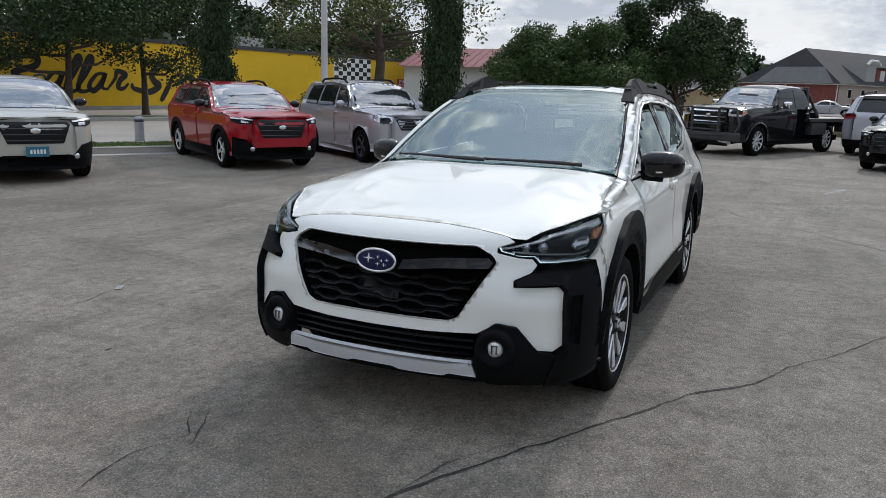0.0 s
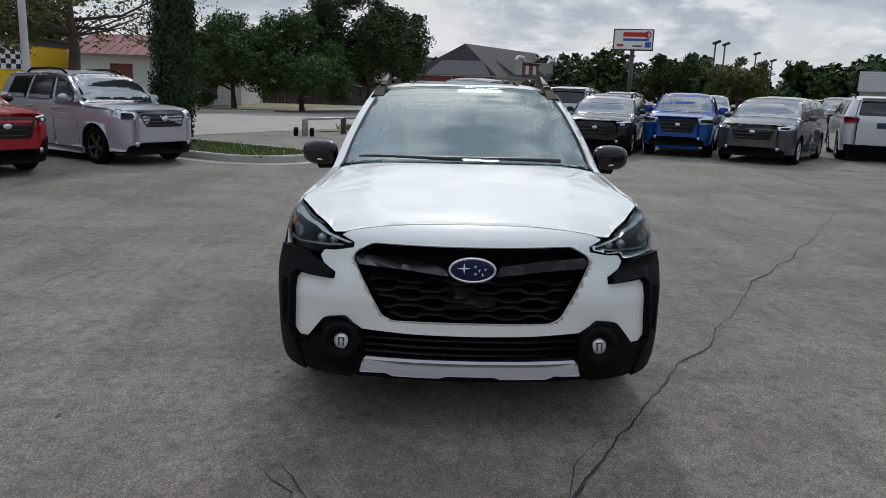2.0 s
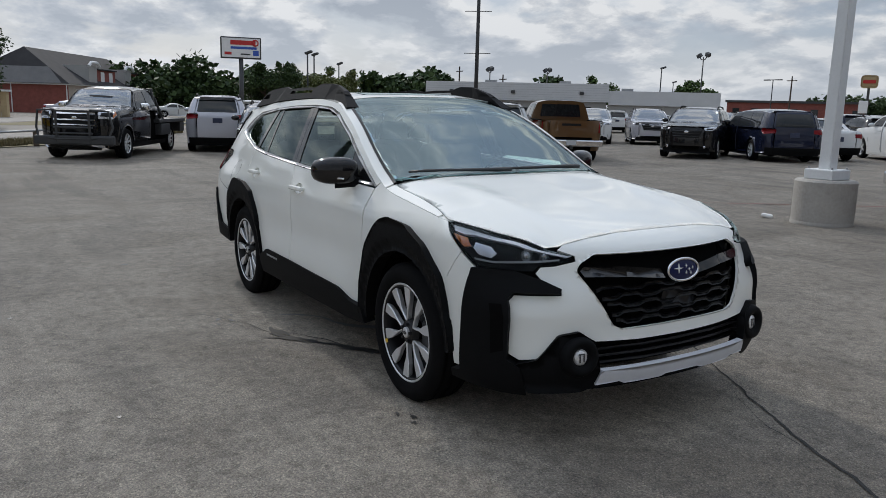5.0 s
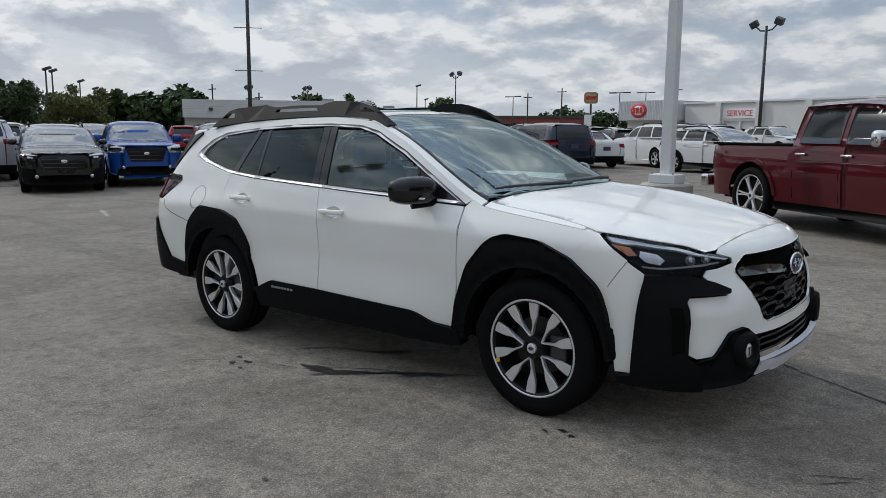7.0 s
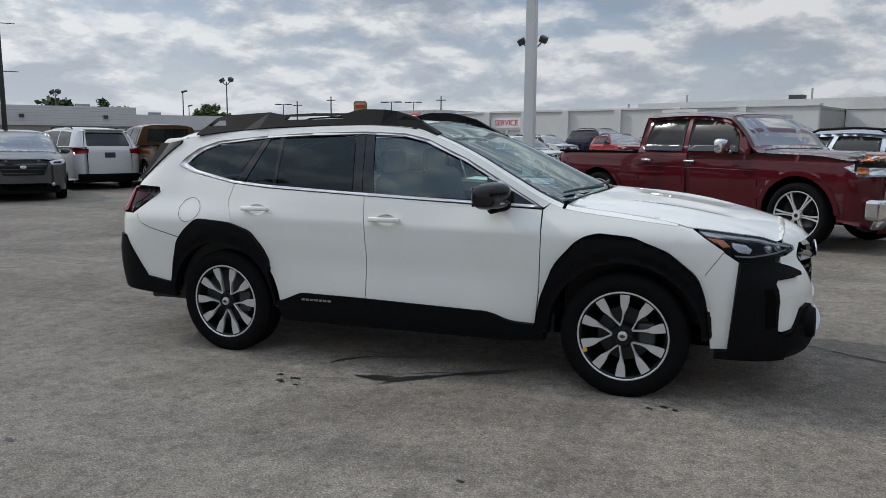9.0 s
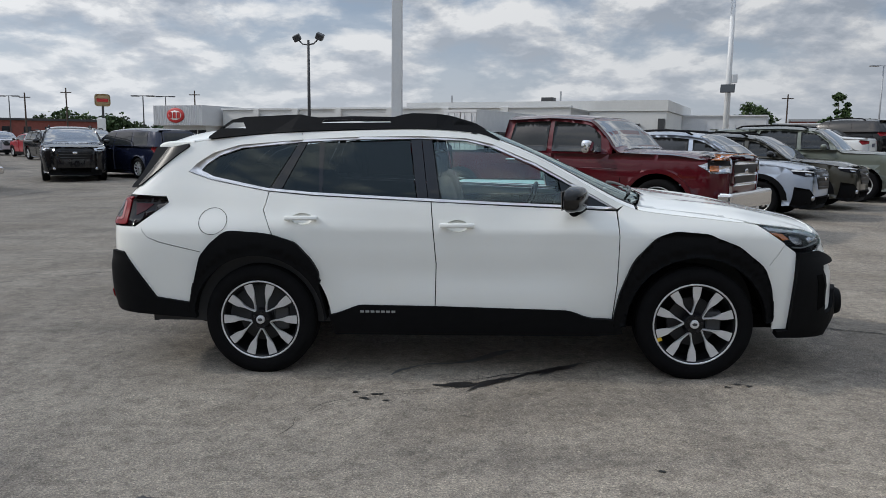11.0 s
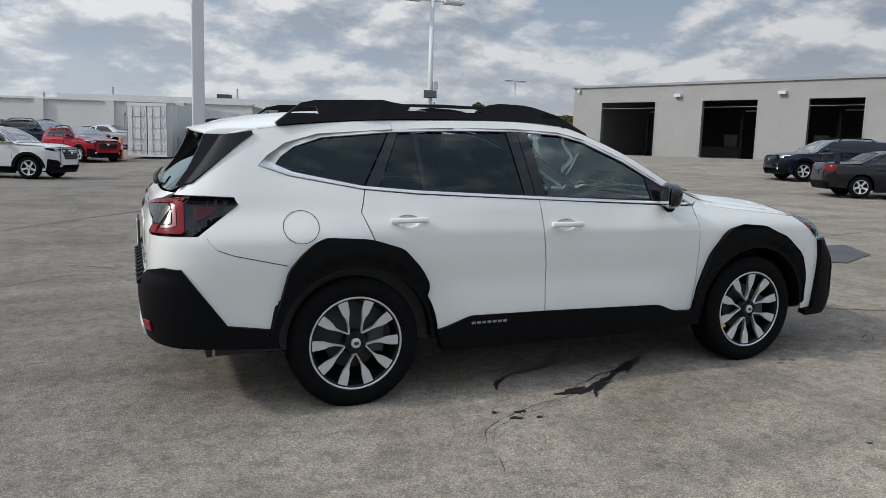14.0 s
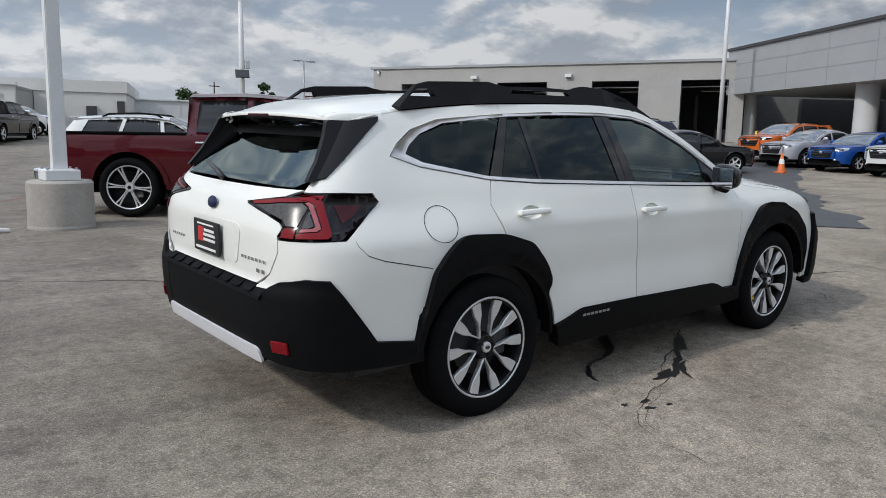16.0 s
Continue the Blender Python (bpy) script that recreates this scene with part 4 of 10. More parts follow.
    sill = hp("sill_cladding", "side", rounded([(-0.915, 0.40), (-0.86, 0.415, 0.02), (-0.72, 0.472, 0.03), (-0.25, 0.468), (0.59, 0.448, 0.05), (0.72, 0.396, 0.04), (0.90, 0.386), (0.93, 0.30), (0.7, 0.285), (-0.88, 0.28)], 0.01), BLACK_PLASTIC, side=side, lift=0.034, thick=0.07, label="black plastic sill cladding")
    for k in range(7):
        x = -0.70 + k * 0.033
        p, n = HS.skin("side", side, x, 0.43)
        part("lettering", box_bm(0.024, 0.003, 0.014, 0.001), METAL_GREY, sill, at=frame_at(p + n * 0.035, n, (1, 0, 0)) @ pose(0, 0, 0, 90))
    hp("bumper_corner", "fcorner", fc(("x", 1.965, 0.802), ("y", 0.74, 0.798), ("y", 0.655, 0.755), ("y", 0.60, 0.722), ("y", 0.61, 0.706), ("y", 0.765, 0.705), ("y", 0.785, 0.68), ("y", 0.795, 0.43), ("y", 0.76, 0.40), ("y", 0.72, 0.285), ("x", 1.86, 0.29), ("x", 1.86, 0.325), ("x", 1.925, 0.335)), BLACK_PLASTIC, side=side, lift=0.034, thick=0.06, label="black plastic bumper corner")
    # intake slot in the corner
    hp("air_slot", "fcorner", fc(("y", 0.803, 0.66), ("y", 0.803, 0.47), ("y", 0.83, 0.45), ("y", 0.832, 0.66)), INNER_BLACK, side=side, lift=0.036, thick=0.01)
    # rear bumper wrap
    hp("rear_bumper_corner", "rcorner", rc(("y", 0.52, 0.70), ("y", 0.58, 0.71), ("y", 0.68, 0.775), ("y", 0.80, 0.80), ("x", -2.25, 0.795), ("x", -2.04, 0.505), ("x", -1.80, 0.468), ("x", -1.78, 0.37), ("x", -2.15, 0.395), ("y", 0.7, 0.42), ("y", 0.52, 0.425)), BLACK_PLASTIC, side=side, lift=0.02, thick=0.04, label="black plastic rear bumper corner")
    p, n = HS.skin("rear", side, side * 0.70, 0.50)
    part("rear_reflector", box_bm(0.10, 0.055, 0.012, 0.005), LAMP_RED, hero, "red rear reflector", at=frame_at(p + n * 0.022, n, (0, -side, 0)))
    # headlamp
    lamp_out = fc(*[("x", x, z) for x, z in edge_line(1.735, 2.15, 9, 0.003)], ("y", 0.517, 0.862), ("y", 0.53, 0.845), ("y", 0.60, 0.828), ("y", 0.655, 0.825), ("y", 0.68, 0.80), ("y", 0.72, 0.798), ("x", 1.975, 0.806), ("x", 1.89, 0.866))
    lamp = hp("headlamp", "fcorner", lamp_out, LAMP_BEZEL, side=side, lift=-0.028, thick=0.02, cell=0.03, label="smoked headlamp with amber side marker")
    hp("lamp_cover", "fcorner", lamp_out, GLASS_LAMP, lamp, side=side, lift=0.002, thick=0.02, cell=0.03)
    hp("daylight_strip", "fcorner", fc(*[("x", x, z) for x, z in edge_line(1.765, 2.14, 8, 0.007)], ("y", 0.525, 0.862), ("y", 0.545, 0.857), *[("x", x, z) for x, z in edge_line(2.11, 1.90, 5, 0.016)], ("x", 1.86, 0.936), ("x", 1.80, 0.946)), FOG_LENS, lamp, side=side, lift=-0.006, thick=0.01, cell=0.03)
    hp("side_marker", "fcorner", fc(("x", 1.80, 0.938), ("x", 1.885, 0.926), ("x", 1.925, 0.89), ("x", 1.89, 0.884)), LAMP_AMBER, lamp, side=side, lift=-0.010, thick=0.01, cell=0.03)
    hp("reflector_bowl", "fcorner", fc(("x", 1.93, 0.912), ("x", 2.0, 0.897), ("x", 2.035, 0.868), ("x", 2.02, 0.846), ("x", 1.965, 0.858), ("x", 1.935, 0.886)), LAMP_CLEAR, lamp, side=side, lift=-0.012, thick=0.01, cell=0.03)
    hp("lamp_step", "fcorner", fc(("x", 1.95, 0.842), ("x", 2.03, 0.834), ("y", 0.655, 0.845), ("y", 0.575, 0.852), ("y", 0.575, 0.846), ("y", 0.655, 0.836), ("x", 2.03, 0.826), ("x", 1.955, 0.834)), METAL_GREY, lamp, side=side, lift=-0.012, thick=0.01, cell=0.03)
    for yy, zz, rr in ((0.690, 0.868, 0.022), (0.625, 0.868, 0.018)):
        a = HS.arc(1, zz, y=yy)
        p, n = HS.skin("fcorner", side, a, zz)
        part("lens", lathe_bm([(0.0005, 0.012), (rr * 0.6, 0.009), (rr * 0.95, 0.0), (rr, -0.004), (rr * 1.15, -0.006), (rr * 1.15, -0.02)], 20, "z"), LAMP_CLEAR, lamp, at=frame_at(p - n * 0.016, n, (0, 1, 0)), smooth=True)
    # tail lamp
    tail_out = rc(("y", 0.345, 1.09), ("y", 0.355, 1.08), ("y", 0.55, 1.05), ("y", 0.652, 1.028), ("y", 0.675, 1.005), ("y", 0.655, 0.965), ("y", 0.72, 0.955), ("x", -2.30, 0.955), ("x", -2.19, 0.960), ("x", -1.99, 1.085), ("x", -1.968, 1.104), ("x", -1.98, 1.122), ("x", -2.05, 1.136), ("x", -2.2, 1.146), ("y", 0.76, 1.146), ("y", 0.6, 1.126))
    tl = hp("tail_lamp", "rcorner", tail_out, LAMP_COVER, side=side, lift=0.004, thick=0.03, cell=0.04, label="red and smoked wraparound tail lamp")
    hp("brake_light", "rcorner", rc(("y", 0.40, 1.094), ("y", 0.6, 1.118), ("y", 0.735, 1.131), ("y", 0.735, 1.112), ("y", 0.6, 1.101), ("y", 0.42, 1.083)), LAMP_RED, tl, side=side, lift=0.009, thick=0.008, cell=0.02)
    hp("reversing_light", "rcorner", rc(("y", 0.44, 1.080), ("y", 0.6, 1.097), ("y", 0.735, 1.107), ("y", 0.738, 1.012), ("y", 0.69, 1.012), ("y", 0.665, 1.034), ("y", 0.56, 1.057)), LAMP_SMOKE, tl, side=side, lift=0.008, thick=0.008, cell=0.02)
    hp("fog_strip", "rcorner", rc(("y", 0.69, 1.004), ("y", 0.738, 1.004), ("y", 0.742, 0.965), ("y", 0.678, 0.965)), LAMP_RED, tl, side=side, lift=0.009, thick=0.008, cell=0.02)
    hp("brake_light", "rcorner", rc(("y", 0.748, 1.133), ("x", -2.285, 1.134), ("x", -2.235, 1.126), ("x", -2.222, 1.108), ("x", -2.228, 0.975), ("x", -2.245, 0.965), ("y", 0.752, 0.965), ("y", 0.752, 0.985), ("x", -2.275, 0.990), ("x", -2.256, 1.004), ("x", -2.254, 1.10), ("x", -2.268, 1.112), ("x", -2.30, 1.117), ("y", 0.748, 1.116)), LAMP_RED, tl, side=side, lift=0.012, thick=0.012, cell=0.02)
    hp("brake_guide", "rcorner", rc(("x", -2.268, 1.108), ("x", -2.259, 1.098), ("x", -2.261, 1.004), ("x", -2.279, 0.994), ("y", 0.756, 0.990), ("y", 0.756, 1.002), ("x", -2.29, 1.005), ("x", -2.277, 1.012), ("x", -2.275, 1.092), ("x", -2.283, 1.102)), LAMP_PINK, tl, side=side, lift=0.011, thick=0.01, cell=0.02)
    hp("indicator", "rcorner", rc(("y", 0.752, 1.110), ("x", -2.295, 1.110), ("x", -2.281, 1.09), ("x", -2.283, 1.015), ("x", -2.30, 1.007), ("y", 0.756, 1.006)), LAMP_SMOKE, tl, side=side, lift=0.009, thick=0.01, cell=0.02)
    hp("side_light", "rcorner", rc(("x", -2.185, 1.098), ("x", -2.06, 1.094), ("x", -2.11, 1.052), ("x", -2.17, 1.022)), LAMP_DARKRED, tl, side=side, lift=0.008, thick=0.008, cell=0.03)
    hp("rear_fin", "rcorner", rc(("y", 0.575, 1.435), ("x", -1.955, 1.455), ("x", -1.87, 1.470), ("x", -1.875, 1.45), ("y", 0.705, 1.206), ("y", 0.66, 1.19)), GRILLE_BLACK, side=side, lift=0.012, thick=0.085, label="black rear pillar fin")
    # handles
    for door, hx, hz in ((fd, -0.10, 0.965), (rd, -1.08, 1.005)):
        p, n = HS.skin("side", side, hx, hz)
        m = frame_at(p, n, (1, 0, 0))
        hp("handle_cup", "side", dish(hx, hz + 0.003), WHITE, door, side=side, cell=0.012, thick=0.002,
           swell=lambda x, z, cx=hx, cz=hz + 0.003: flare(x, z) - 0.026 * max(0.0, 1 - ((x - cx) / 0.069) ** 2 - ((z - cz) / 0.037) ** 2) ** 0.7)
        bm = box_bm(0.215, 0.030, 0.020, 0.009, at=(0.0, 0.002, 0.030), seg=3)
        box_bm(0.03, 0.026, 0.035, 0.008, at=(-0.085, 0.004, 0.016), bm=bm)
        box_bm(0.03, 0.026, 0.035, 0.008, at=(0.085, 0.004, 0.016), bm=bm)
        part("door_handle", bm, WHITE, door, at=m, smooth=True)
    if near:
        ring = lathe_bm([(0.0905, 0.0015), (0.094, 0.0015)], 48, "z")
        p, n = HS.skin("side", side, -1.66, 0.99)
        part("fuel_flap", ring, INNER_BLACK, hero, at=frame_at(p + n * 0.0008, n, (1, 0, 0)))
    # mirror
    mir = put("door_mirror", None, hero)
    sweep = Matrix(((1, -side * 0.42, 0, 0.42 * 0.925), (0, 1, 0, 0), (0, 0, 1, 0), (0, 0, 0, 1)))
    b = bmesh.new()
    bmesh.ops.create_uvsphere(b, u_segments=28, v_segments=16, radius=1.0)
    for v in b.verts:
        x, y, z = v.co
        k = 1.0 - 0.20 * max(0.0, y)
        v.co = Vector((math.copysign(abs(x) ** 0.75, x) * (0.082 if x > 0 else 0.03), math.copysign(abs(y) ** 0.6, y) * 0.120, math.copysign(abs(z) ** 0.62, z) * 0.080 * k))
    bmesh.ops.transform(b, matrix=sweep @ pose(0.60, side * 0.930, 1.135) @ Matrix.Diagonal((1, side, 1, 1)), verts=b.verts)
    bmesh.ops.recalc_face_normals(b, faces=b.faces)
    part("cap", b, GLOSS_BLACK, mir, "gloss black mirror cap", smooth=True)
    part("mirror_arm", tube_bm([(0.68, side * 0.80, 1.072), (0.65, side * 0.85, 1.065), (0.61, side * 0.93, 1.066)], [0.028, 0.026, 0.035], 10), BLACK_PLASTIC, mir, smooth=True)
    b = box_bm(0.004, 0.19, 0.115, 0.0015, at=(0.567, side * 0.928, 1.135))
    bmesh.ops.transform(b, matrix=sweep, verts=b.verts)
    part("mirror_glass", b, CHROME, mir, "silvered mirror glass")
    b = tube_bm([(0.625, side * 0.84, 1.092), (0.682, side * 0.92, 1.094), (0.63, side * 1.035, 1.10)], 0.006, 8)
    bmesh.ops.transform(b, matrix=sweep, verts=b.verts)
    part("mirror_trim", b, CHROME, mir, smooth=True)
    # roof rail: two pods joined by a slim bar, on the roof's edge
    rail = put("roof_rail", None, hero, label="dark plastic roof rail with raised ends")

    def roof_z(x):
        return HS.top(x, 0.575)
    low = [(x, roof_z(x) - 0.012) for x in (-1.74 + 1.90 * k / 14 for k in range(15))]
    top_line = [(0.16, roof_z(0.16) + 0.002), (-0.02, 1.607), (-0.16, 1.648), (-0.24, 1.66), (-0.40, 1.666), (-0.47, 1.656), (-0.52, 1.642), (-0.78, 1.648), (-1.02, 1.642), (-1.08, 1.65), (-1.14, 1.662), (-1.52, 1.648), (-1.60, 1.63), (-1.74, roof_z(-1.74) + 0.002)]
    slot = [(-0.56, 1.627), (-0.98, 1.627), (-1.0, 1.606), (-0.54, 1.606)]
    b = bmesh.new()
    loops = [low + top_line, slot, [(0.03, 1.583), (-0.10, 1.618), (-0.14, 1.59)], [(-1.66, 1.575), (-1.60, 1.612), (-1.52, 1.612), (-1.50, 1.575)]]
    es = []
    for lp in loops:
        vs = [b.verts.new((x, 0, z)) for x, z in lp]
        es += [b.edges.new((vs[i], vs[(i + 1) % len(vs)])) for i in range(len(vs))]
    bmesh.ops.triangle_fill(b, use_beauty=True, edges=es, normal=(0, 1, 0))
    ext = bmesh.ops.extrude_face_region(b, geom=b.faces[:])
    bmesh.ops.translate(b, vec=(0, 0.056, 0), verts=[g for g in ext["geom"] if isinstance(g, bmesh.types.BMVert)])
    for v in b.verts:
        lean = (v.co.z - 1.56) * 0.55
        v.co.y = side * (0.545 + v.co.y - lean * (1 if v.co.y > 0.03 else 0.2) + 0.012 + (0.018 if -1.3 < v.co.x < -0.2 else 0))
    bmesh.ops.recalc_face_normals(b, faces=b.faces)
    part("rail_bar", b, RAIL_GREY, rail)
    # wheels
    for wx in (HUB_X, -HUB_X):
        make_wheel(hero, pose(wx, side * 0.785, HUB_Z) @ (pose(0, 0, 0) if near else pose(0, 0, 0, 0, 0, 180)), 0.360, 0.252, 0.225, 0.092, phase=20 if wx > 0 else 0)
    if near:
        a = radians(205)
        part("wheel_sticker", box_bm(0.034, 0.002, 0.022, 0.0005), YELLOW_STEEL, hero, "small yellow-green sticker on the wheel", at=pose(HUB_X + 0.236 * math.cos(a), -0.785 - 0.096, HUB_Z + 0.236 * math.sin(a), 0, -20, 0))
    # wheel wells
    for wx in (HUB_X, -HUB_X):
        b = bmesh.new()
        rows = []
        for k in range(17):
            a = radians(8 + 164 * k / 16)
            rows.append([b.verts.new((wx + 0.44 * math.cos(a), side * yy, HUB_Z + 0.44 * math.sin(a))) for yy in (0.86, 0.5)])
        for r0, r1 in zip(rows, rows[1:]):
            b.faces.new((r0[0], r0[1], r1[1], r1[0]))
        b.faces.new([r[1] for r in rows])
        part("wheel_well", b, INNER_BLACK, hero)

# bonnet, screen, roof
def ye(x):
    return HS.y(x, lerp_keys(HS.edge, x))


def yw(x):
    return ye(x) - 0.062


xs_h = [1.02 + (2.15 - 1.02) * k / 18 for k in range(19)]


def hood_y(x):
    """Half-width of the bonnet: straight shut line, then along the lamp's upper edge."""
    if x > 1.70:
        return ye(x) - 0.004
    return lerp_keys([(1.0, 0.745), (1.3, 0.765), (1.55, ye(1.55) - 0.045), (1.70, ye(1.70) - 0.006)], x)


lead = [(HS.front(y, z) + 0.002, y) for y, z in ((0.56, 0.900), (0.535, 0.905), (0.42, 0.924), (0.25, 0.938), (0.12, 0.941), (0.0, 0.942))]
hood = [(x, -hood_y(x)) for x in xs_h] + [(x, -y) for x, y in lead] + lead[-2::-1] + [(x, hood_y(x)) for x in xs_h[::-1]] + [(1.06, 0.6), (1.11, 0.35), (1.13, 0.0), (1.11, -0.35), (1.06, -0.6)]


def hood_swell(x, y):
    """Two soft ridges that run along the bonnet."""
    k = min(max((x - 1.15) / 0.3, 0), 1) * min(max((2.2 - x) / 0.5, 0), 1)
    c = 0.50 + 0.08 * (1.6 - x)
    return 0.010 * k * (math.exp(-((abs(y) - c) / 0.075) ** 2) - 0.5 * math.exp(-((abs(y) - 0.26) / 0.2) ** 2))


LEAD_Z = [(0.0, 0.942), (0.12, 0.941), (0.25, 0.938), (0.42, 0.924), (0.535, 0.905), (0.58, 0.890), (0.80, 0.82)]


def nose_lift(x, y):
    """Runs the bonnet's nose in one curve down to the bumper's upper edge."""
    z = lerp_keys(LEAD_Z, abs(y)) + 0.001
    xl = HS.front(y, z) + 0.002
    x0, run = xl - 0.36, 0.36
    base = hood_swell(x, y)
    if x <= x0:
        return base
    u = min((x - x0) / run, 1.0)
    z0 = HS.top(x0, y)
    m0 = (z0 - HS.top(x0 - 0.05, y)) / 0.05 * run
    m1 = min(-0.20 * run, 1.6 * (z - z0) - 0.3 * m0)
    curve = (2 * u ** 3 - 3 * u ** 2 + 1) * z0 + (u ** 3 - 2 * u ** 2 + u) * m0 + (3 * u ** 2 - 2 * u ** 3) * z + (u ** 3 - u ** 2) * m1
    side_fade = min(max((0.64 - abs(y)) / 0.08, 0), 1)
    return base * (1 - u) + (curve - HS.top(x, y)) * side_fade


slam = [(y, z - 0.006) for y, z in ((-0.52, 0.904), (-0.42, 0.924), (-0.25, 0.938), (0.0, 0.942), (0.25, 0.938), (0.42, 0.924), (0.52, 0.904))]
hp("slam_panel", "front", slam + [(y, z + 0.030) for y, z in slam[::-1]], WHITE, lift=-0.006, thick=0.004, cell=0.03)
hp("bonnet", "top", hood, WHITE, cell=0.04, thick=0.004, swell=nose_lift)
for s in (-1, 1):
    strip = [(x, s * (hood_y(x) + 0.0035)) for x in xs_h if x <= 1.70] + [(x, s * (ye(x) + 0.001)) for x in xs_h[::-1] if x <= 1.70]
    hp("wing_top", "top", strip, WHITE)
    xs_g = [1.03 + 0.70 * k / 10 for k in range(11)]
    hp("bonnet_gutter", "top", [(x, s * (hood_y(x) - 0.03)) for x in xs_g] + [(x, s * (ye(x) - 0.001)) for x in xs_g[::-1]], WHITE, lift=-0.007, thick=0.004)
    xs_p = [0.02 + (1.0 - 0.02) * k / 12 for k in range(13)]
    hp("windscreen_pillar", "top", [(x, s * (yw(x) + 0.004)) for x in xs_p] + [(x, s * (ye(x) + 0.001)) for x in xs_p[::-1]], WHITE)
    hp("screen_trim", "top", [(x, s * (yw(x) - 0.004)) for x in xs_p] + [(x, s * (yw(x) + 0.012)) for x in xs_p[::-1]], GRILLE_BLACK, lift=0.003, cell=0.1)
xs_s = [0.035 + (0.985 - 0.035) * k / 12 for k in range(13)]
screen = [(x, -(yw(x) - 0.006)) for x in xs_s] + [(1.05, -0.6), (1.095, -0.35), (1.115, 0.0), (1.095, 0.35), (1.05, 0.6)] + [(x, yw(x) - 0.006) for x in xs_s[::-1]] + [(0.0, 0.45), (-0.012, 0.2), (-0.015, 0), (-0.012, -0.2), (0.0, -0.45)]
shield = hp("windscreen", "top", screen, GLASS_SHIELD, thick=0.004, lift=0.0, label="tinted windscreen reflecting clouds")
band = [(1.02, -0.69), (1.05, -0.6), (1.095, -0.35), (1.115, 0.0), (1.095, 0.35), (1.05, 0.6), (1.02, 0.69), (0.975, 0.69), (0.99, 0.6), (1.03, 0.35), (1.05, 0.0), (1.03, -0.35), (0.99, -0.6), (0.975, -0.69)]
hp("screen_band", "top", band, GRILLE_BLACK, shield, lift=-0.004, thick=0.003)
hp("cowl", "top", [(1.01, -0.73), (1.06, -0.6), (1.11, -0.35), (1.135, 0.0), (1.11, 0.35), (1.06, 0.6), (1.01, 0.73), (1.15, 0.7), (1.2, 0.3), (1.22, 0), (1.2, -0.3), (1.15, -0.7)], GRILLE_BLACK, lift=-0.022, thick=0.01)
for y0, y1 in ((0.55, -0.12), (-0.02, -0.64)):
    pts = []
    for k in range(7):
        y = y0 + (y1 - y0) * k / 6
        x = 1.085 - 0.10 * (y / 0.7) ** 2 - 0.03 * k / 6
        pts.append((x, y, HS.top(x, y) + 0.02))
    wp = part("wiper", tube_bm(pts, [0.012, 0.012, 0.010, 0.009, 0.008, 0.008, 0.006], 8), METAL_DARK, hero, "black windscreen wiper", smooth=True)
xs_r = [-2.06 + 2.04 * k / 20 for k in range(21)]
roof = [(x, -(ye(x) - 0.0)) for x in xs_r] + [(-0.004, -0.46), (-0.018, -0.2), (-0.022, 0), (-0.018, 0.2), (-0.004, 0.46)] + [(x, ye(x)) for x in xs_r[::-1]] + [(-2.075, 0.4), (-2.085, 0.0), (-2.075, -0.4)]
sunroof = [(-0.12, -0.40), (-0.10, 0), (-0.12, 0.40), (-0.78, 0.40), (-0.78, -0.40)]
hp("roof", "top", roof, WHITE, holes=[sunroof])
hp("sunroof", "top", [(-0.125, -0.395), (-0.105, 0), (-0.125, 0.395), (-0.775, 0.395), (-0.775, -0.395)], GLASS_DARK, thick=0.004, lift=-0.003, label="dark glass sunroof")
hp("headlining", "top", [(-0.03, -0.56), (-0.03, 0.56), (-1.95, 0.5), (-1.95, -0.5)], LINER, lift=-0.05, thick=0.01)
# roof spoiler: a white blade over the rear window, black beneath
def spoiler_rows(points):
    bm = bmesh.new()
    prev = None
    for k in range(17):
        y = -0.575 + 1.15 * k / 16
        row_ = [bm.verts.new((x, y, z)) for x, z in points(y)]
        if prev:
            for i in range(len(row_) - 1):
                bm.faces.new((prev[i], row_[i], row_[i + 1], prev[i + 1]))
        prev = row_
    bmesh.ops.recalc_face_normals(bm, faces=bm.faces)
    return bm


def spoiler_tip(y):
    u = abs(y) / 0.575
    return -2.150 + 0.055 * u ** 3, 1.488 - 0.020 * u ** 2


def spoiler_top(y):
    tx, tz = spoiler_tip(y)
    return [(-2.0, HS.top(-2.0, y) + 0.0005), (-2.03, HS.top(-2.03, y) + 0.002), (-2.07, HS.top(-2.05, y) - 0.003), (tx + 0.012, tz + 0.002), (tx, tz - 0.004), (tx + 0.004, tz - 0.016)]


def spoiler_low(y):
    tx, tz = spoiler_tip(y)
    return [(tx + 0.004, tz - 0.016), (tx + 0.05, tz - 0.028), (-2.02, 1.432), (-1.94, 1.44)]


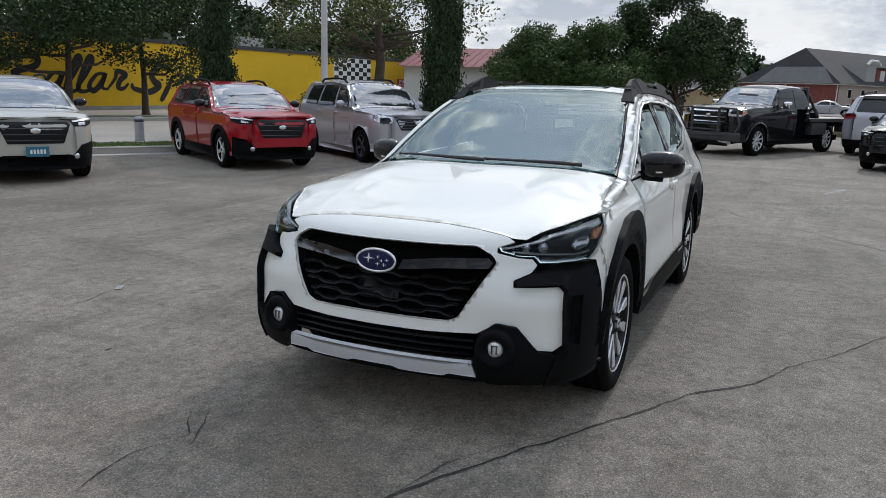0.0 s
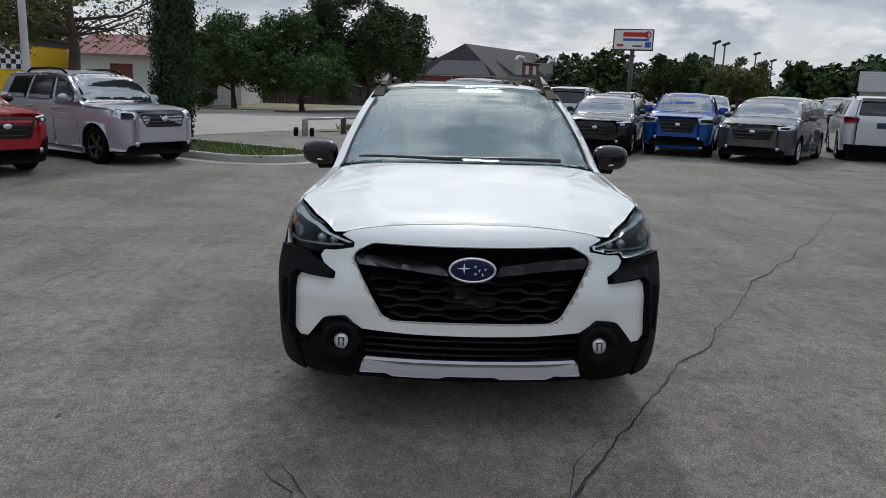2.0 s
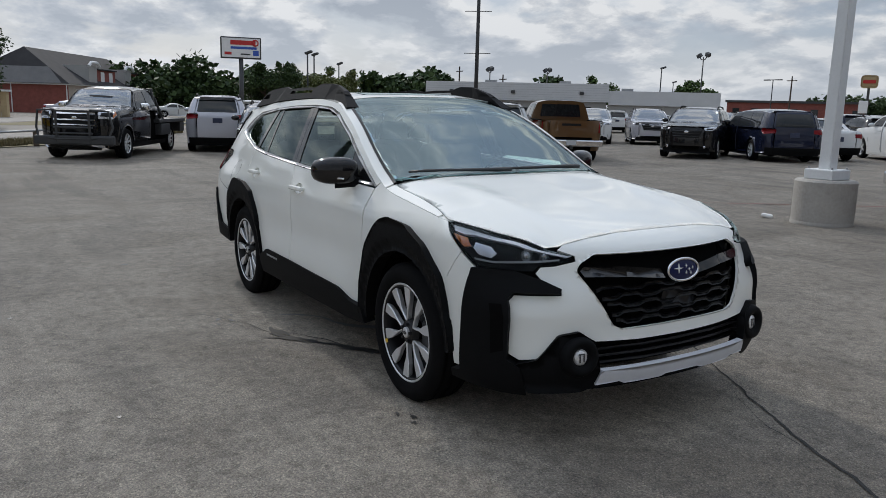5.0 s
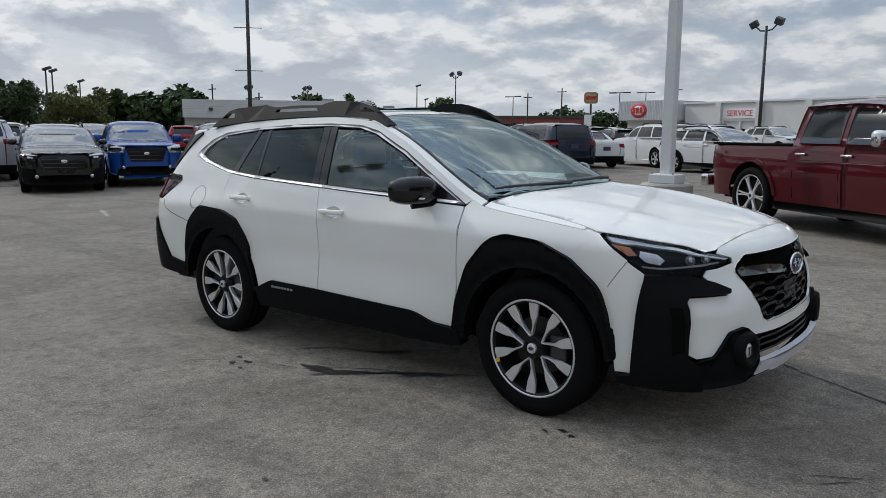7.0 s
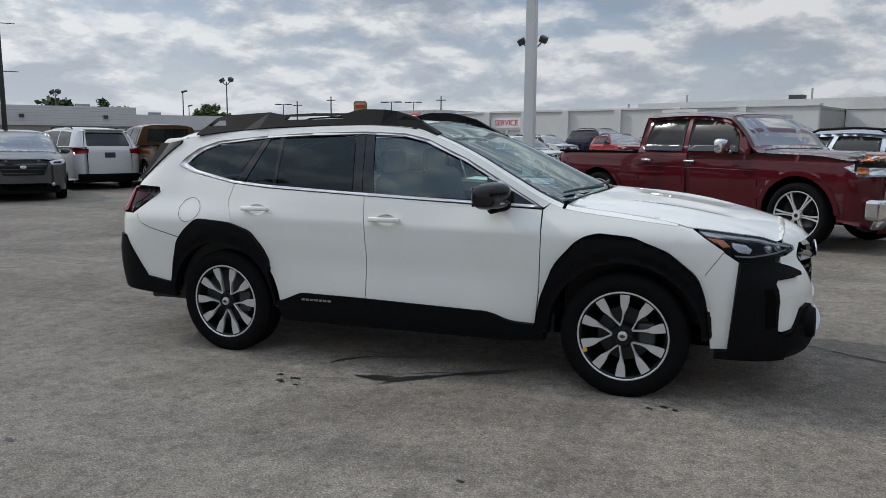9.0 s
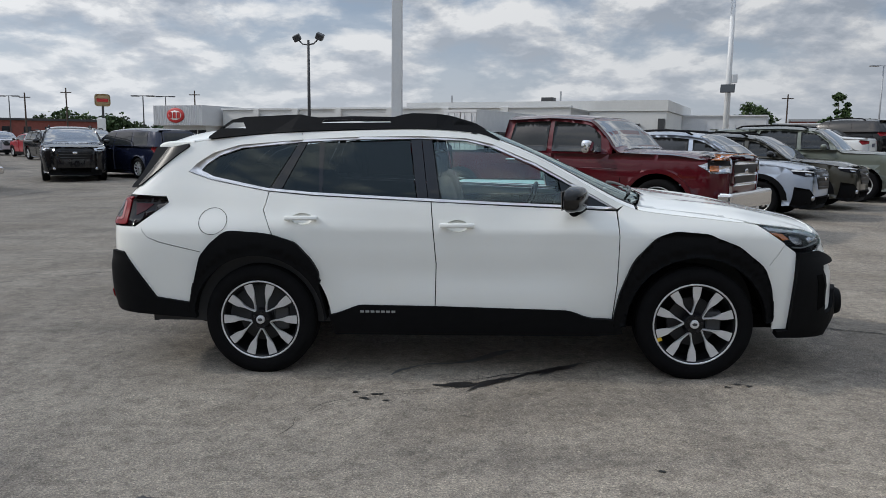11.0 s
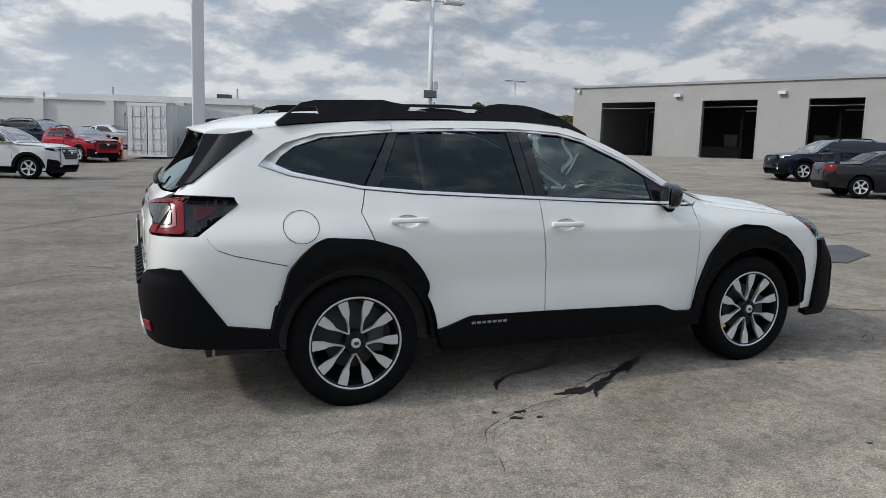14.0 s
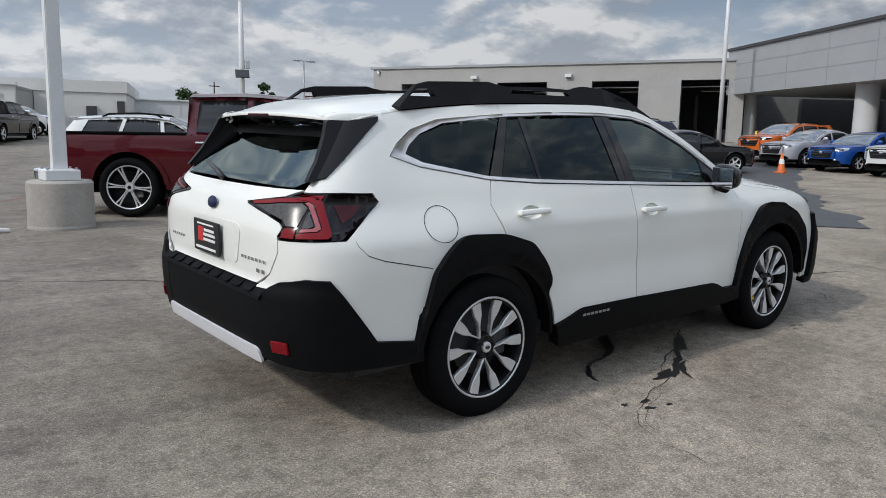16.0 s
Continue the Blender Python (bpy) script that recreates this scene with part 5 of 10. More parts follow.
part("roof_spoiler", spoiler_rows(spoiler_top), WHITE, hero, smooth=True)
for s in (-1, 1):
    skirt = bmesh.new()
    prev = None
    for x, y, zt in ((-1.84, 0.633, 1.496), (-1.90, 0.622, 1.494), (-1.97, 0.608, 1.492), (-2.03, 0.596, 1.490), (-2.075, 0.586, 1.482), (-2.100, 0.576, 1.470)):
        row_ = [skirt.verts.new((x, s * yy, z)) for yy, z in ((y - 0.06, zt + 0.001), (y - 0.012, zt), (y, zt - 0.010), (y + 0.002, 1.447))]
        if prev:
            for i in range(3):
                skirt.faces.new((prev[i], row_[i], row_[i + 1], prev[i + 1]))
        prev = row_
    bmesh.ops.recalc_face_normals(skirt, faces=skirt.faces)
    part("spoiler_end", skirt, WHITE, hero, smooth=True)
    blade = bmesh.new()
    outline = rounded([(-1.90, 1.452), (-2.100, 1.456), (-2.112, 1.448), (-2.135, 1.39), (-2.195, 1.28), (-2.262, 1.192), (-2.215, 1.196), (-1.93, 1.425)], 0.012, 3)
    rims = [[blade.verts.new((x, s * (0.577 + (1.48 - z) * 0.40 + (x + 2.1) * 0.10 + off), z)) for x, z in outline] for off in (-0.012, 0.016)]
    blade.faces.new(rims[0])
    blade.faces.new(rims[1][::-1])
    for i in range(len(outline)):
        k = (i + 1) % len(outline)
        blade.faces.new((rims[0][i], rims[1][i], rims[1][k], rims[0][k]))
    bmesh.ops.recalc_face_normals(blade, faces=blade.faces)
    part("fin_blade", blade, GRILLE_BLACK, hero, "black fin between roof spoiler and tailgate")
part("spoiler_underside", spoiler_rows(spoiler_low), GLOSS_BLACK, hero, smooth=True)
part("high_brake_light", box_bm(0.012, 0.22, 0.012, 0.003, at=(-2.148, 0, 1.474)), LAMP_DARKRED, hero)

# front
GRILLE = rounded([(-0.52, 0.80), (-0.50, 0.83), (-0.43, 0.868), (0.43, 0.868), (0.50, 0.83), (0.52, 0.80), (0.385, 0.565), (0.34, 0.545), (-0.34, 0.545), (-0.385, 0.565)], 0.015)
half = [(0.0, 0.9412), (0.12, 0.9402), (0.25, 0.9372), (0.42, 0.9232), (0.535, 0.9042), (0.572, 0.886), (0.512, 0.862), (0.515, 0.84), (0.60, 0.82), (0.652, 0.815), (0.672, 0.79), (0.655, 0.76), (0.595, 0.73), (0.60, 0.702), (0.765, 0.70), (0.787, 0.675), (0.797, 0.45), (0.765, 0.425), (0.70, 0.435), (0.625, 0.535), (0.55, 0.55), (0.47, 0.502), (0.25, 0.492), (0.0, 0.49)]
cover = half + [(-y, z) for y, z in half[-2:0:-1]]
bumper = hp("front_bumper", "front", cover, WHITE, holes=[GRILLE], cell=0.022)
gr = hp("grille", "front", rounded([(-0.53, 0.80), (-0.43, 0.88), (0.43, 0.88), (0.53, 0.80), (0.39, 0.55), (0.34, 0.535), (-0.34, 0.535), (-0.39, 0.55)], 0.01), INNER_BLACK, lift=-0.06, thick=0.01, cell=0.08, label="black slatted grille with blue oval badge")


def v_half(z):
    return 0.385 + (0.52 - 0.385) * (z - 0.565) / (0.80 - 0.565) if z < 0.8 else 0.52 - (z - 0.8) * 1.3


for s in (-1, 1):
    hp("wing_bar", "front", [(s * 0.10, 0.748), (s * 0.12, 0.79), (s * 0.30, 0.812), (s * 0.485, 0.818), (s * 0.505, 0.80), (s * 0.49, 0.775), (s * 0.30, 0.768)], GLOSS_BLACK, gr, lift=0.0, thick=0.04)
for row, z in enumerate((0.575, 0.612, 0.650, 0.688, 0.726)):
    n = 24
    w0 = v_half(z) - 0.03
    up, dn = [], []
    for k in range(n + 1):
        y = -w0 + 2 * w0 * k / n
        hex_ = 0.007 * math.copysign(1, math.sin((y + 0.11 * (row % 2)) * 2 * math.pi / 0.22))
        up.append((y, z + 0.007 + hex_))
        dn.append((y, z - 0.009 + hex_))
    hp("slat", "front", dn + up[::-1], GRILLE_BLACK, gr, lift=-0.018, thick=0.03, cell=0.2)
hp("radar_cover", "front", rounded([(-0.10, 0.60), (0.10, 0.60), (0.11, 0.66), (0.09, 0.70), (-0.09, 0.70), (-0.11, 0.66)], 0.015), GRILLE_BLACK, gr, lift=-0.02, thick=0.03)
em = put("badge", None, gr, pose(HS.front(0, 0.78) + 0.012, 0, 0.778, 0, -6, 0))
b = bmesh.new()
bmesh.ops.create_uvsphere(b, u_segments=32, v_segments=12, radius=1.0)
bmesh.ops.scale(b, vec=(0.010, 0.093, 0.047), verts=b.verts)
part("badge_face", b, EMBLEM_BLUE, gr, at=em.matrix_basis.copy(), smooth=True)
b = tube_bm([(0.004, 0.096 * math.cos(a), 0.049 * math.sin(a)) for a in (2 * math.pi * k / 40 for k in range(41))], 0.0065, 8, cap=False)
part("badge_rim", b, CHROME, gr, at=em.matrix_basis.copy(), smooth=True)
mb = em.matrix_basis.copy()
bpy.data.objects.remove(em)
for y, z, r in ((-0.035, 0.008, 0.030), (0.012, 0.016, 0.011), (0.030, 0.0, 0.011), (0.055, 0.005, 0.011), (0.042, -0.017, 0.011), (0.012, -0.014, 0.011)):
    star = []
    for k in range(8):
        rr = r * 0.95 if k % 2 == 0 else r * 0.2
        star.append((y + rr * math.cos(k * math.pi / 4), z + rr * 0.75 * math.sin(k * math.pi / 4)))
    x0 = 0.0105 * math.sqrt(max(0.0, 1 - (y / 0.093) ** 2 - (z / 0.047) ** 2))
    part("badge_mark", prism_bm(star, x0 - 0.002, x0 + 0.0035, "x"), WHITE_PAINT, gr, at=mb)
hp("lower_intake", "front", [(-0.50, 0.36), (0.50, 0.36), (0.49, 0.51), (-0.49, 0.51)], INNER_BLACK, lift=-0.06, thick=0.01, cell=0.1)
for z in (0.40, 0.43, 0.46):
    hp("intake_slat", "front", [(-0.46, z), (0.46, z), (0.46, z + 0.012), (-0.46, z + 0.012)], GRILLE_BLACK, lift=-0.012, thick=0.04, cell=0.2)
skid = hp("skid_plate", "front", rounded([(-0.475, 0.32), (-0.36, 0.328), (-0.33, 0.314), (-0.13, 0.314), (-0.10, 0.325), (0.10, 0.325), (0.13, 0.314), (0.33, 0.314), (0.36, 0.328), (0.475, 0.32), (0.455, 0.382), (-0.455, 0.382)], 0.006), SILVER, lift=0.028, thick=0.03, cell=0.016, label="silver front skid plate")
hp("front_valance", "front", [(-0.74, 0.275), (0.74, 0.275), (0.70, 0.31), (-0.70, 0.31)], BLACK_PLASTIC, lift=0.0, thick=0.05)
for s in (-1, 1):
    pod = [(0.462, 0.38), (0.478, 0.50), (0.545, 0.553), (0.63, 0.538), (0.71, 0.432), (0.765, 0.415), (0.79, 0.39), (0.765, 0.32), (0.72, 0.287), (0.52, 0.29), (0.482, 0.31)]
    pod = rounded([(s * y, z) for y, z in pod], 0.012)
    ph = hp("fog_lamp_surround", "front", pod, BLACK_PLASTIC, lift=0.024, thick=0.07, label="black fog lamp surround with round lamp")
    p, n = HS.skin("front", s, s * 0.553, 0.445)
    m = frame_at(p + (n * 0.4 + Vector((0.6, 0, 0))) * 0.02, n * 0.4 + Vector((0.6, 0, 0)), (0, 1, 0))
    part("fog_bezel", lathe_bm([(0.036, 0.005), (0.045, 0.018), (0.062, 0.026), (0.078, 0.024), (0.088, 0.004), (0.09, -0.02)], 32, "z"), BLACK_PLASTIC, ph, at=m, smooth=True)
    part("fog_lens", lathe_bm([(0.0005, 0.016), (0.02, 0.014), (0.034, 0.008), (0.037, 0.0)], 24, "z"), FOG_LENS, ph, "clear round fog lens", at=m, smooth=True)
    for dx in (-0.010, 0.010):
        part("lens_bar", box_bm(0.006, 0.038, 0.004, 0.001, at=(dx, 0.0, 0.0165)), METAL_DARK, ph, at=m)
    part("lens_bar", box_bm(0.030, 0.005, 0.004, 0.001, at=(0.0, 0.016, 0.0155)), METAL_DARK, ph, at=m)
# rear
lid = [(0.0, 0.745), (0.50, 0.745), (0.60, 0.80), (0.66, 0.90), (0.658, 0.95), (0.652, 0.968), (0.668, 1.004), (0.645, 1.022), (0.55, 1.046), (0.36, 1.078), (0.35, 1.092), (0.60, 1.13), (0.665, 1.158), (0.60, 1.158), (0.3, 1.152), (0.0, 1.15)]
lid_full = lid + [(-y, z) for y, z in lid[-2:0:-1]]
gate = hp("tailgate", "rear", lid_full, WHITE, cell=0.035, label="white tailgate with dark rear window")
hp("rear_window", "rear", rounded([(-0.615, 1.165), (0.615, 1.165), (0.655, 1.20), (0.575, 1.445), (-0.575, 1.445), (-0.655, 1.20)], 0.02), GLASS_REAR, gate, thick=0.004, lift=0.002, swell=lambda y, z: -0.060 * max(z - 1.165, 0) / 0.28, cell=0.04, label="dark rear window")
hp("window_border", "rear", [(-0.575, 1.385), (0.575, 1.385), (0.57, 1.45), (-0.57, 1.45)], GRILLE_BLACK, gate, lift=-0.050, thick=0.01)
hp("plate_recess", "rear", rounded([(-0.30, 0.80), (0.30, 0.80), (0.34, 0.96), (0.30, 0.985), (-0.30, 0.985), (-0.34, 0.96)], 0.03), WHITE, gate, lift=-0.004 + 0.008, thick=0.012)
pl = part("number_plate", box_bm(0.012, 0.31, 0.16, 0.006, at=(-2.432, 0, 0.885)), BLACK_PAINT, gate, "black dealer plate with red and white bars")
part("plate_mark", box_bm(0.004, 0.07, 0.07, 0.001, at=(-2.4395, 0.055, 0.895)), RED_PAINT, pl)
for z, w in ((0.918, 0.12), (0.896, 0.14), (0.872, 0.14)):
    part("plate_bar", box_bm(0.004, w, 0.013, 0.001, at=(-2.4395, -0.045, z)), WHITE_PAINT, pl)
part("plate_bar", box_bm(0.004, 0.24, 0.012, 0.001, at=(-2.4395, 0, 0.828)), WHITE_PAINT, pl)
part("plate_bar", box_bm(0.004, 0.20, 0.008, 0.001, at=(-2.4395, 0, 0.945)), WHITE_PAINT, pl)
b = bmesh.new()
bmesh.ops.create_uvsphere(b, u_segments=24, v_segments=10, radius=1.0)
bmesh.ops.scale(b, vec=(0.007, 0.052, 0.030), verts=b.verts)
part("rear_badge", b, EMBLEM_BLUE, gate, "blue oval badge", at=pose(-2.40, 0, 1.055, 0, 12, 0), smooth=True)
for k in range(7):
    y = -0.36 - k * 0.034
    part("lettering", box_bm(0.003, 0.018, 0.015, 0.001, at=(HS.rear(y, 0.845) - 0.004, y, 0.845)), CHROME, gate)
for k in range(2):
    y = -0.51 - k * 0.045
    part("lettering", box_bm(0.003, 0.028, 0.018, 0.001, at=(HS.rear(y, 0.80) - 0.004, y, 0.80)), CHROME, gate)
for k in range(6):
    y = 0.36 + k * 0.032
    part("lettering", box_bm(0.003, 0.016, 0.014, 0.001, at=(HS.rear(y, 0.845) - 0.004, y, 0.845)), CHROME, gate)
part("rear_wiper", tube_bm([(-2.325, 0.04, 1.165), (-2.33, 0.10, 1.20), (-2.285, 0.34, 1.235)], [0.016, 0.014, 0.007], 8), METAL_DARK, gate, smooth=True)
rb = hp("rear_bumper", "rear", [(-0.56, 0.405), (0.56, 0.405), (0.56, 0.705), (0.52, 0.70), (-0.52, 0.70), (-0.56, 0.705)], BLACK_PLASTIC, lift=0.018, thick=0.04, label="black plastic rear bumper")
b = bmesh.new()
prism_bm([(-2.455, 0.69), (-2.45, 0.705), (-2.40, 0.742), (-2.30, 0.745), (-2.30, 0.69)], -0.60, 0.60, "y", b)
part("bumper_step", b, BLACK_PLASTIC, rb)
for k in range(9):
    y = -0.48 + k * 0.12
    part("step_rib", box_bm(0.07, 0.05, 0.006, 0.002), BLACK_PLASTIC, rb, at=pose(-2.425, y, 0.729, 0, -25, 12))
hp("rear_skid_plate", "rear", rounded([(-0.56, 0.40), (0.56, 0.40), (0.54, 0.465), (-0.54, 0.465)], 0.02), SILVER, rb, lift=0.03, thick=0.05, label="silver rear skid plate")
# floor pan and inside
b = box_bm(3.9, 1.42, 0.10, 0.03, at=(0.10, 0, 0.34))
part("floor_pan", b, INNER_BLACK, hero)
for s in (-1, 1):
    part("door_lining", box_bm(2.95, 0.03, 0.70, 0.0, at=(-0.62, s * 0.79, 0.68)), DASH, hero)
part("boot_lining", box_bm(0.03, 1.5, 0.68, 0.0, at=(-2.12, 0, 0.65)), DASH, hero)
part("bulkhead", box_bm(0.03, 1.5, 0.70, 0.0, at=(0.93, 0, 0.66)), DASH, hero)
part("engine_bay", box_bm(1.15, 1.2, 0.5, 0.0, at=(1.55, 0, 0.6)), DASH, hero)
b = box_bm(0.42, 1.42, 0.26, 0.09, at=(0.82, 0, 0.93), seg=4)
part("dashboard", b, DASH, hero, smooth=True)
b = tube_bm([(0.40 + 0.055 * math.sin(a), 0.37 + 0.185 * math.cos(a), 0.97 + 0.175 * math.sin(a)) for a in (2 * math.pi * k / 28 for k in range(29))], 0.014, 8, cap=False)
box_bm(0.03, 0.30, 0.05, 0.012, at=(0.41, 0.37, 0.965), bm=b)
tube_bm([(0.42, 0.37, 0.96), (0.66, 0.37, 0.90)], 0.035, 8, bm=b)
part("steering_wheel", b, GRILLE_BLACK, hero, smooth=True)
b = tube_bm([(0.10, 0, 1.50), (0.08, 0, 1.46)], 0.012, 8)
box_bm(0.03, 0.24, 0.07, 0.012, at=(0.07, 0, 1.43), bm=b)
part("inside_mirror", b, GRILLE_BLACK, hero)


def seat(name, x, y, w):
    st = put(name, None, hero, pose(x, y, 0))
    part("seat_cushion", box_bm(0.52, w, 0.20, 0.06, at=(0.12, 0, 0.60), seg=3), SEAT_GREY, st, smooth=True)
    b = box_bm(0.17, w, 0.62, 0.07, seg=3)
    bmesh.ops.transform(b, matrix=pose(-0.20, 0, 0.94, 0, -16, 0), verts=b.verts)
    part("seat_back", b, SEAT_GREY, st, smooth=True)
    for yy in ((0,) if w < 0.8 else (-0.42, 0, 0.42)):
        b = box_bm(0.11, 0.26, 0.19, 0.05, at=(-0.31, yy, 1.30), seg=3)
        tube_bm([(-0.29, yy - 0.06, 1.15), (-0.30, yy - 0.06, 1.26)], 0.007, 6, bm=b)
        tube_bm([(-0.29, yy + 0.06, 1.15), (-0.30, yy + 0.06, 1.26)], 0.007, 6, bm=b)
        part("headrest", b, SEAT_GREY, st, smooth=True)


seat("front_seat", 0.02, 0.37, 0.52)
seat("front_seat", 0.02, -0.37, 0.52)
seat("rear_bench", -0.95, 0, 1.30)


# ---- the lot ----
def ground_sheet():
    """One sheet to the horizon, finer near the car."""
    bm = bmesh.new()
    rings = [0, 2, 4, 6] + [7.5 + 1.5 * k for k in range(25)] + [46, 50, 55, 62, 70, 85, 110, 150, 250, 500, 1500, 4000]
    prev = [bm.verts.new((0, 0, ground(0, 0)))]
    n = 160
    for r in rings[1:]:
        row = [bm.verts.new((r * math.cos(2 * math.pi * k / n), r * math.sin(2 * math.pi * k / n), ground(r * math.cos(2 * math.pi * k / n), r * math.sin(2 * math.pi * k / n)))) for k in range(n)]
        for k in range(n):
            if len(prev) == 1:
                bm.faces.new((prev[0], row[k], row[(k + 1) % n]))
            else:
                bm.faces.new((prev[k], row[k], row[(k + 1) % n], prev[(k + 1) % n]))
        prev = row
    me = bpy.data.meshes.new("ground")
    bm.to_mesh(me)
    bm.free()
    me.materials.append(ASPHALT)
    me.polygons.foreach_set("use_smooth", [True] * len(me.polygons))
    return put("ground", me, None, None, "worn grey asphalt car park", "ground", kind="structure")


ground_sheet()


def flat_patch(name, pts, material, lift, label, category="road", kind="structure", cell=2.0):
    """A thin sheet laid over the ground, following its height."""
    bm = bmesh.new()
    vs = [bm.verts.new((x, y, 0)) for x, y in pts]
    es = [bm.edges.new((vs[i], vs[(i + 1) % len(vs)])) for i in range(len(vs))]
    bmesh.ops.triangle_fill(bm, use_beauty=True, edges=es, normal=(0, 0, 1))
    for co in (0, 1):
        lo, hi = min(p[co] for p in pts), max(p[co] for p in pts)
        n = max(1, min(30, int((hi - lo) / cell)))
        for k in range(1, n):
            at, no = [0, 0, 0], [0, 0, 0]
            at[co], no[co] = lo + (hi - lo) * k / n, 1
            bmesh.ops.bisect_plane(bm, geom=bm.verts[:] + bm.edges[:] + bm.faces[:], plane_co=at, plane_no=no)
    for v in bm.verts:
        v.co.z = ground(v.co.x, v.co.y) + lift
    for f in bm.faces:
        if f.normal.z < 0:
            f.normal_flip()
    me = bpy.data.meshes.new(name)
    bm.to_mesh(me)
    bm.free()
    me.materials.append(material)
    return put(name, me, None, None, label, category, kind=kind)


ROW_A, ROW_H = Vector((-0.87, 0.5)), Vector((0.5, 0.87))


def row(a, h):
    """A place by the row of parked cars: a along the row, h across it."""
    p = ROW_A * a + ROW_H * h
    return p.x, p.y


def ribbon(name, pts, width, material, lift, label, category="crack", kind="structure", seed=1, rough=0.5):
    """A thin wandering strip on the asphalt; its width frays."""
    rnd = random.Random(seed)
    fine = []
    for (x0, y0), (x1, y1) in zip(pts, pts[1:]):
        d = math.hypot(x1 - x0, y1 - y0)
        n = max(2, int(d / 0.022))
        for k in range(n):
            u = k / n
            fine.append((x0 + (x1 - x0) * u, y0 + (y1 - y0) * u))
    fine.append(pts[-1])
    verts, faces = [], []
    off, pull, fray = 0.0, 0.0, 0.8
    for i, (x, y) in enumerate(fine):
        a, b = fine[max(i - 1, 0)], fine[min(i + 1, len(fine) - 1)]
        d = Vector((b[0] - a[0], b[1] - a[1]))
        d = d.normalized() if d.length > 0 else Vector((1, 0))
        n = Vector((-d.y, d.x))
        pull = pull * 0.75 + rnd.uniform(-1, 1) * 0.0045 * rough
        off = off * 0.90 + pull + rnd.uniform(-1, 1) * 0.0016
        fray = min(1.25, max(0.3, fray + rnd.uniform(-0.2, 0.2)))
        w = width * fray * min(1.0, 0.15 + 0.12 * min(i, len(fine) - 1 - i))
        for s in (-1, 1):
            px, py = x + n.x * (off + s * w / 2), y + n.y * (off + s * w / 2)
            verts.append((px, py, ground(px, py) + lift))
        if i:
            faces.append((2 * i - 2, 2 * i - 1, 2 * i + 1, 2 * i))
    return put(name, mesh_from(name, verts, faces, material), None, None, label, category, kind=kind)


# cracks, stains and worn paint round the car
ribbon("crack", [(4.3, -0.3), (3.5, 0.06), (2.9, 0.36), (2.6, 0.49), (2.34, 0.64), (2.06, 0.81), (1.81, 0.95), (1.53, 1.14), (1.3, 1.27), (0.95, 1.54), (0.4, 1.85), (-0.9, 2.59), (-1.96, 3.36), (-3.17, 4.17), (-5.5, 5.6)], 0.015, CRACK, 0.004, "long dark crack across the asphalt", seed=3, rough=0.7)
ribbon("crack", [(2.9, 0.36), (2.77, 0.38), (2.5, 0.5), (2.3, 0.60), (2.09, 0.76)], 0.007, CRACK, 0.0045, "hairline crack beside the long one", seed=4, rough=0.8)
ribbon("crack", [(3.41, -0.70), (3.23, -0.75), (3.06, -0.74), (2.84, -0.68), (2.75, -0.78), (2.65, -0.85)], 0.009, CRACK, 0.004, "short branching crack in the asphalt", seed=5, rough=0.7)
ribbon("crack", [(2.58, -0.79), (2.74, -0.71), (2.94, -0.60)], 0.006, CRACK, 0.0045, "hairline branch of a crack", seed=6, rough=0.8)
ribbon("crack", [(0.92, -0.49), (0.53, -0.76), (0.25, -0.84), (0.0, -0.98), (-0.14, -1.12), (-0.42, -1.16), (-0.74, -1.28), (-0.88, -1.43), (-0.96, -1.60)], 0.010, CRACK, 0.004, "thin crack beside the car", seed=7, rough=0.7)
ribbon("crack", [(-0.09, -1.08), (-0.37, -1.22), (-0.61, -1.30), (-0.77, -1.43), (-0.95, -1.69)], 0.004, CRACK, 0.0045, "hairline crack beside the car", seed=8, rough=0.8)
ribbon("wet_streak", [(0.72, -0.58), (0.58, -0.67), (0.30, -0.85), (0.1, -0.93), (-0.1, -1.13)], 0.10, OIL, 0.006, "dark wet drip streak under the car", "stain", seed=9, rough=1.6)
ribbon("wet_streak", [(0.3, -0.30), (0.12, -0.39), (-0.02, -0.5), (-0.32, -0.65), (-0.56, -0.87)], 0.07, OIL, 0.006, "dark wet drip streak under the car", "stain", seed=10, rough=1.6)
ribbon("wet_streak", [(0.0, -1.02), (-0.12, -1.10), (-0.22, -1.14)], 0.13, OIL, 0.0065, "dark wet drip patch beside the car", "stain", seed=12, rough=2.0)
ribbon("crack", [(-0.96, -1.60), (-0.93, -1.75), (-0.98, -1.95)], 0.004, CRACK, 0.004, "hairline crack beside the car", seed=21, rough=0.8)
ribbon("wet_streak", [(0.66, -0.72), (0.52, -0.76), (0.40, -0.86)], 0.05, OIL, 0.007, "dark wet drip patch beside the car", "stain", seed=31, rough=1.4)
ribbon("wet_streak", [(0.24, -0.98), (0.14, -1.02), (0.06, -1.10), (-0.04, -1.20)], 0.045, OIL, 0.007, "dark wet drip patch beside the car", "stain", seed=32, rough=1.4)
rnd = random.Random(4)
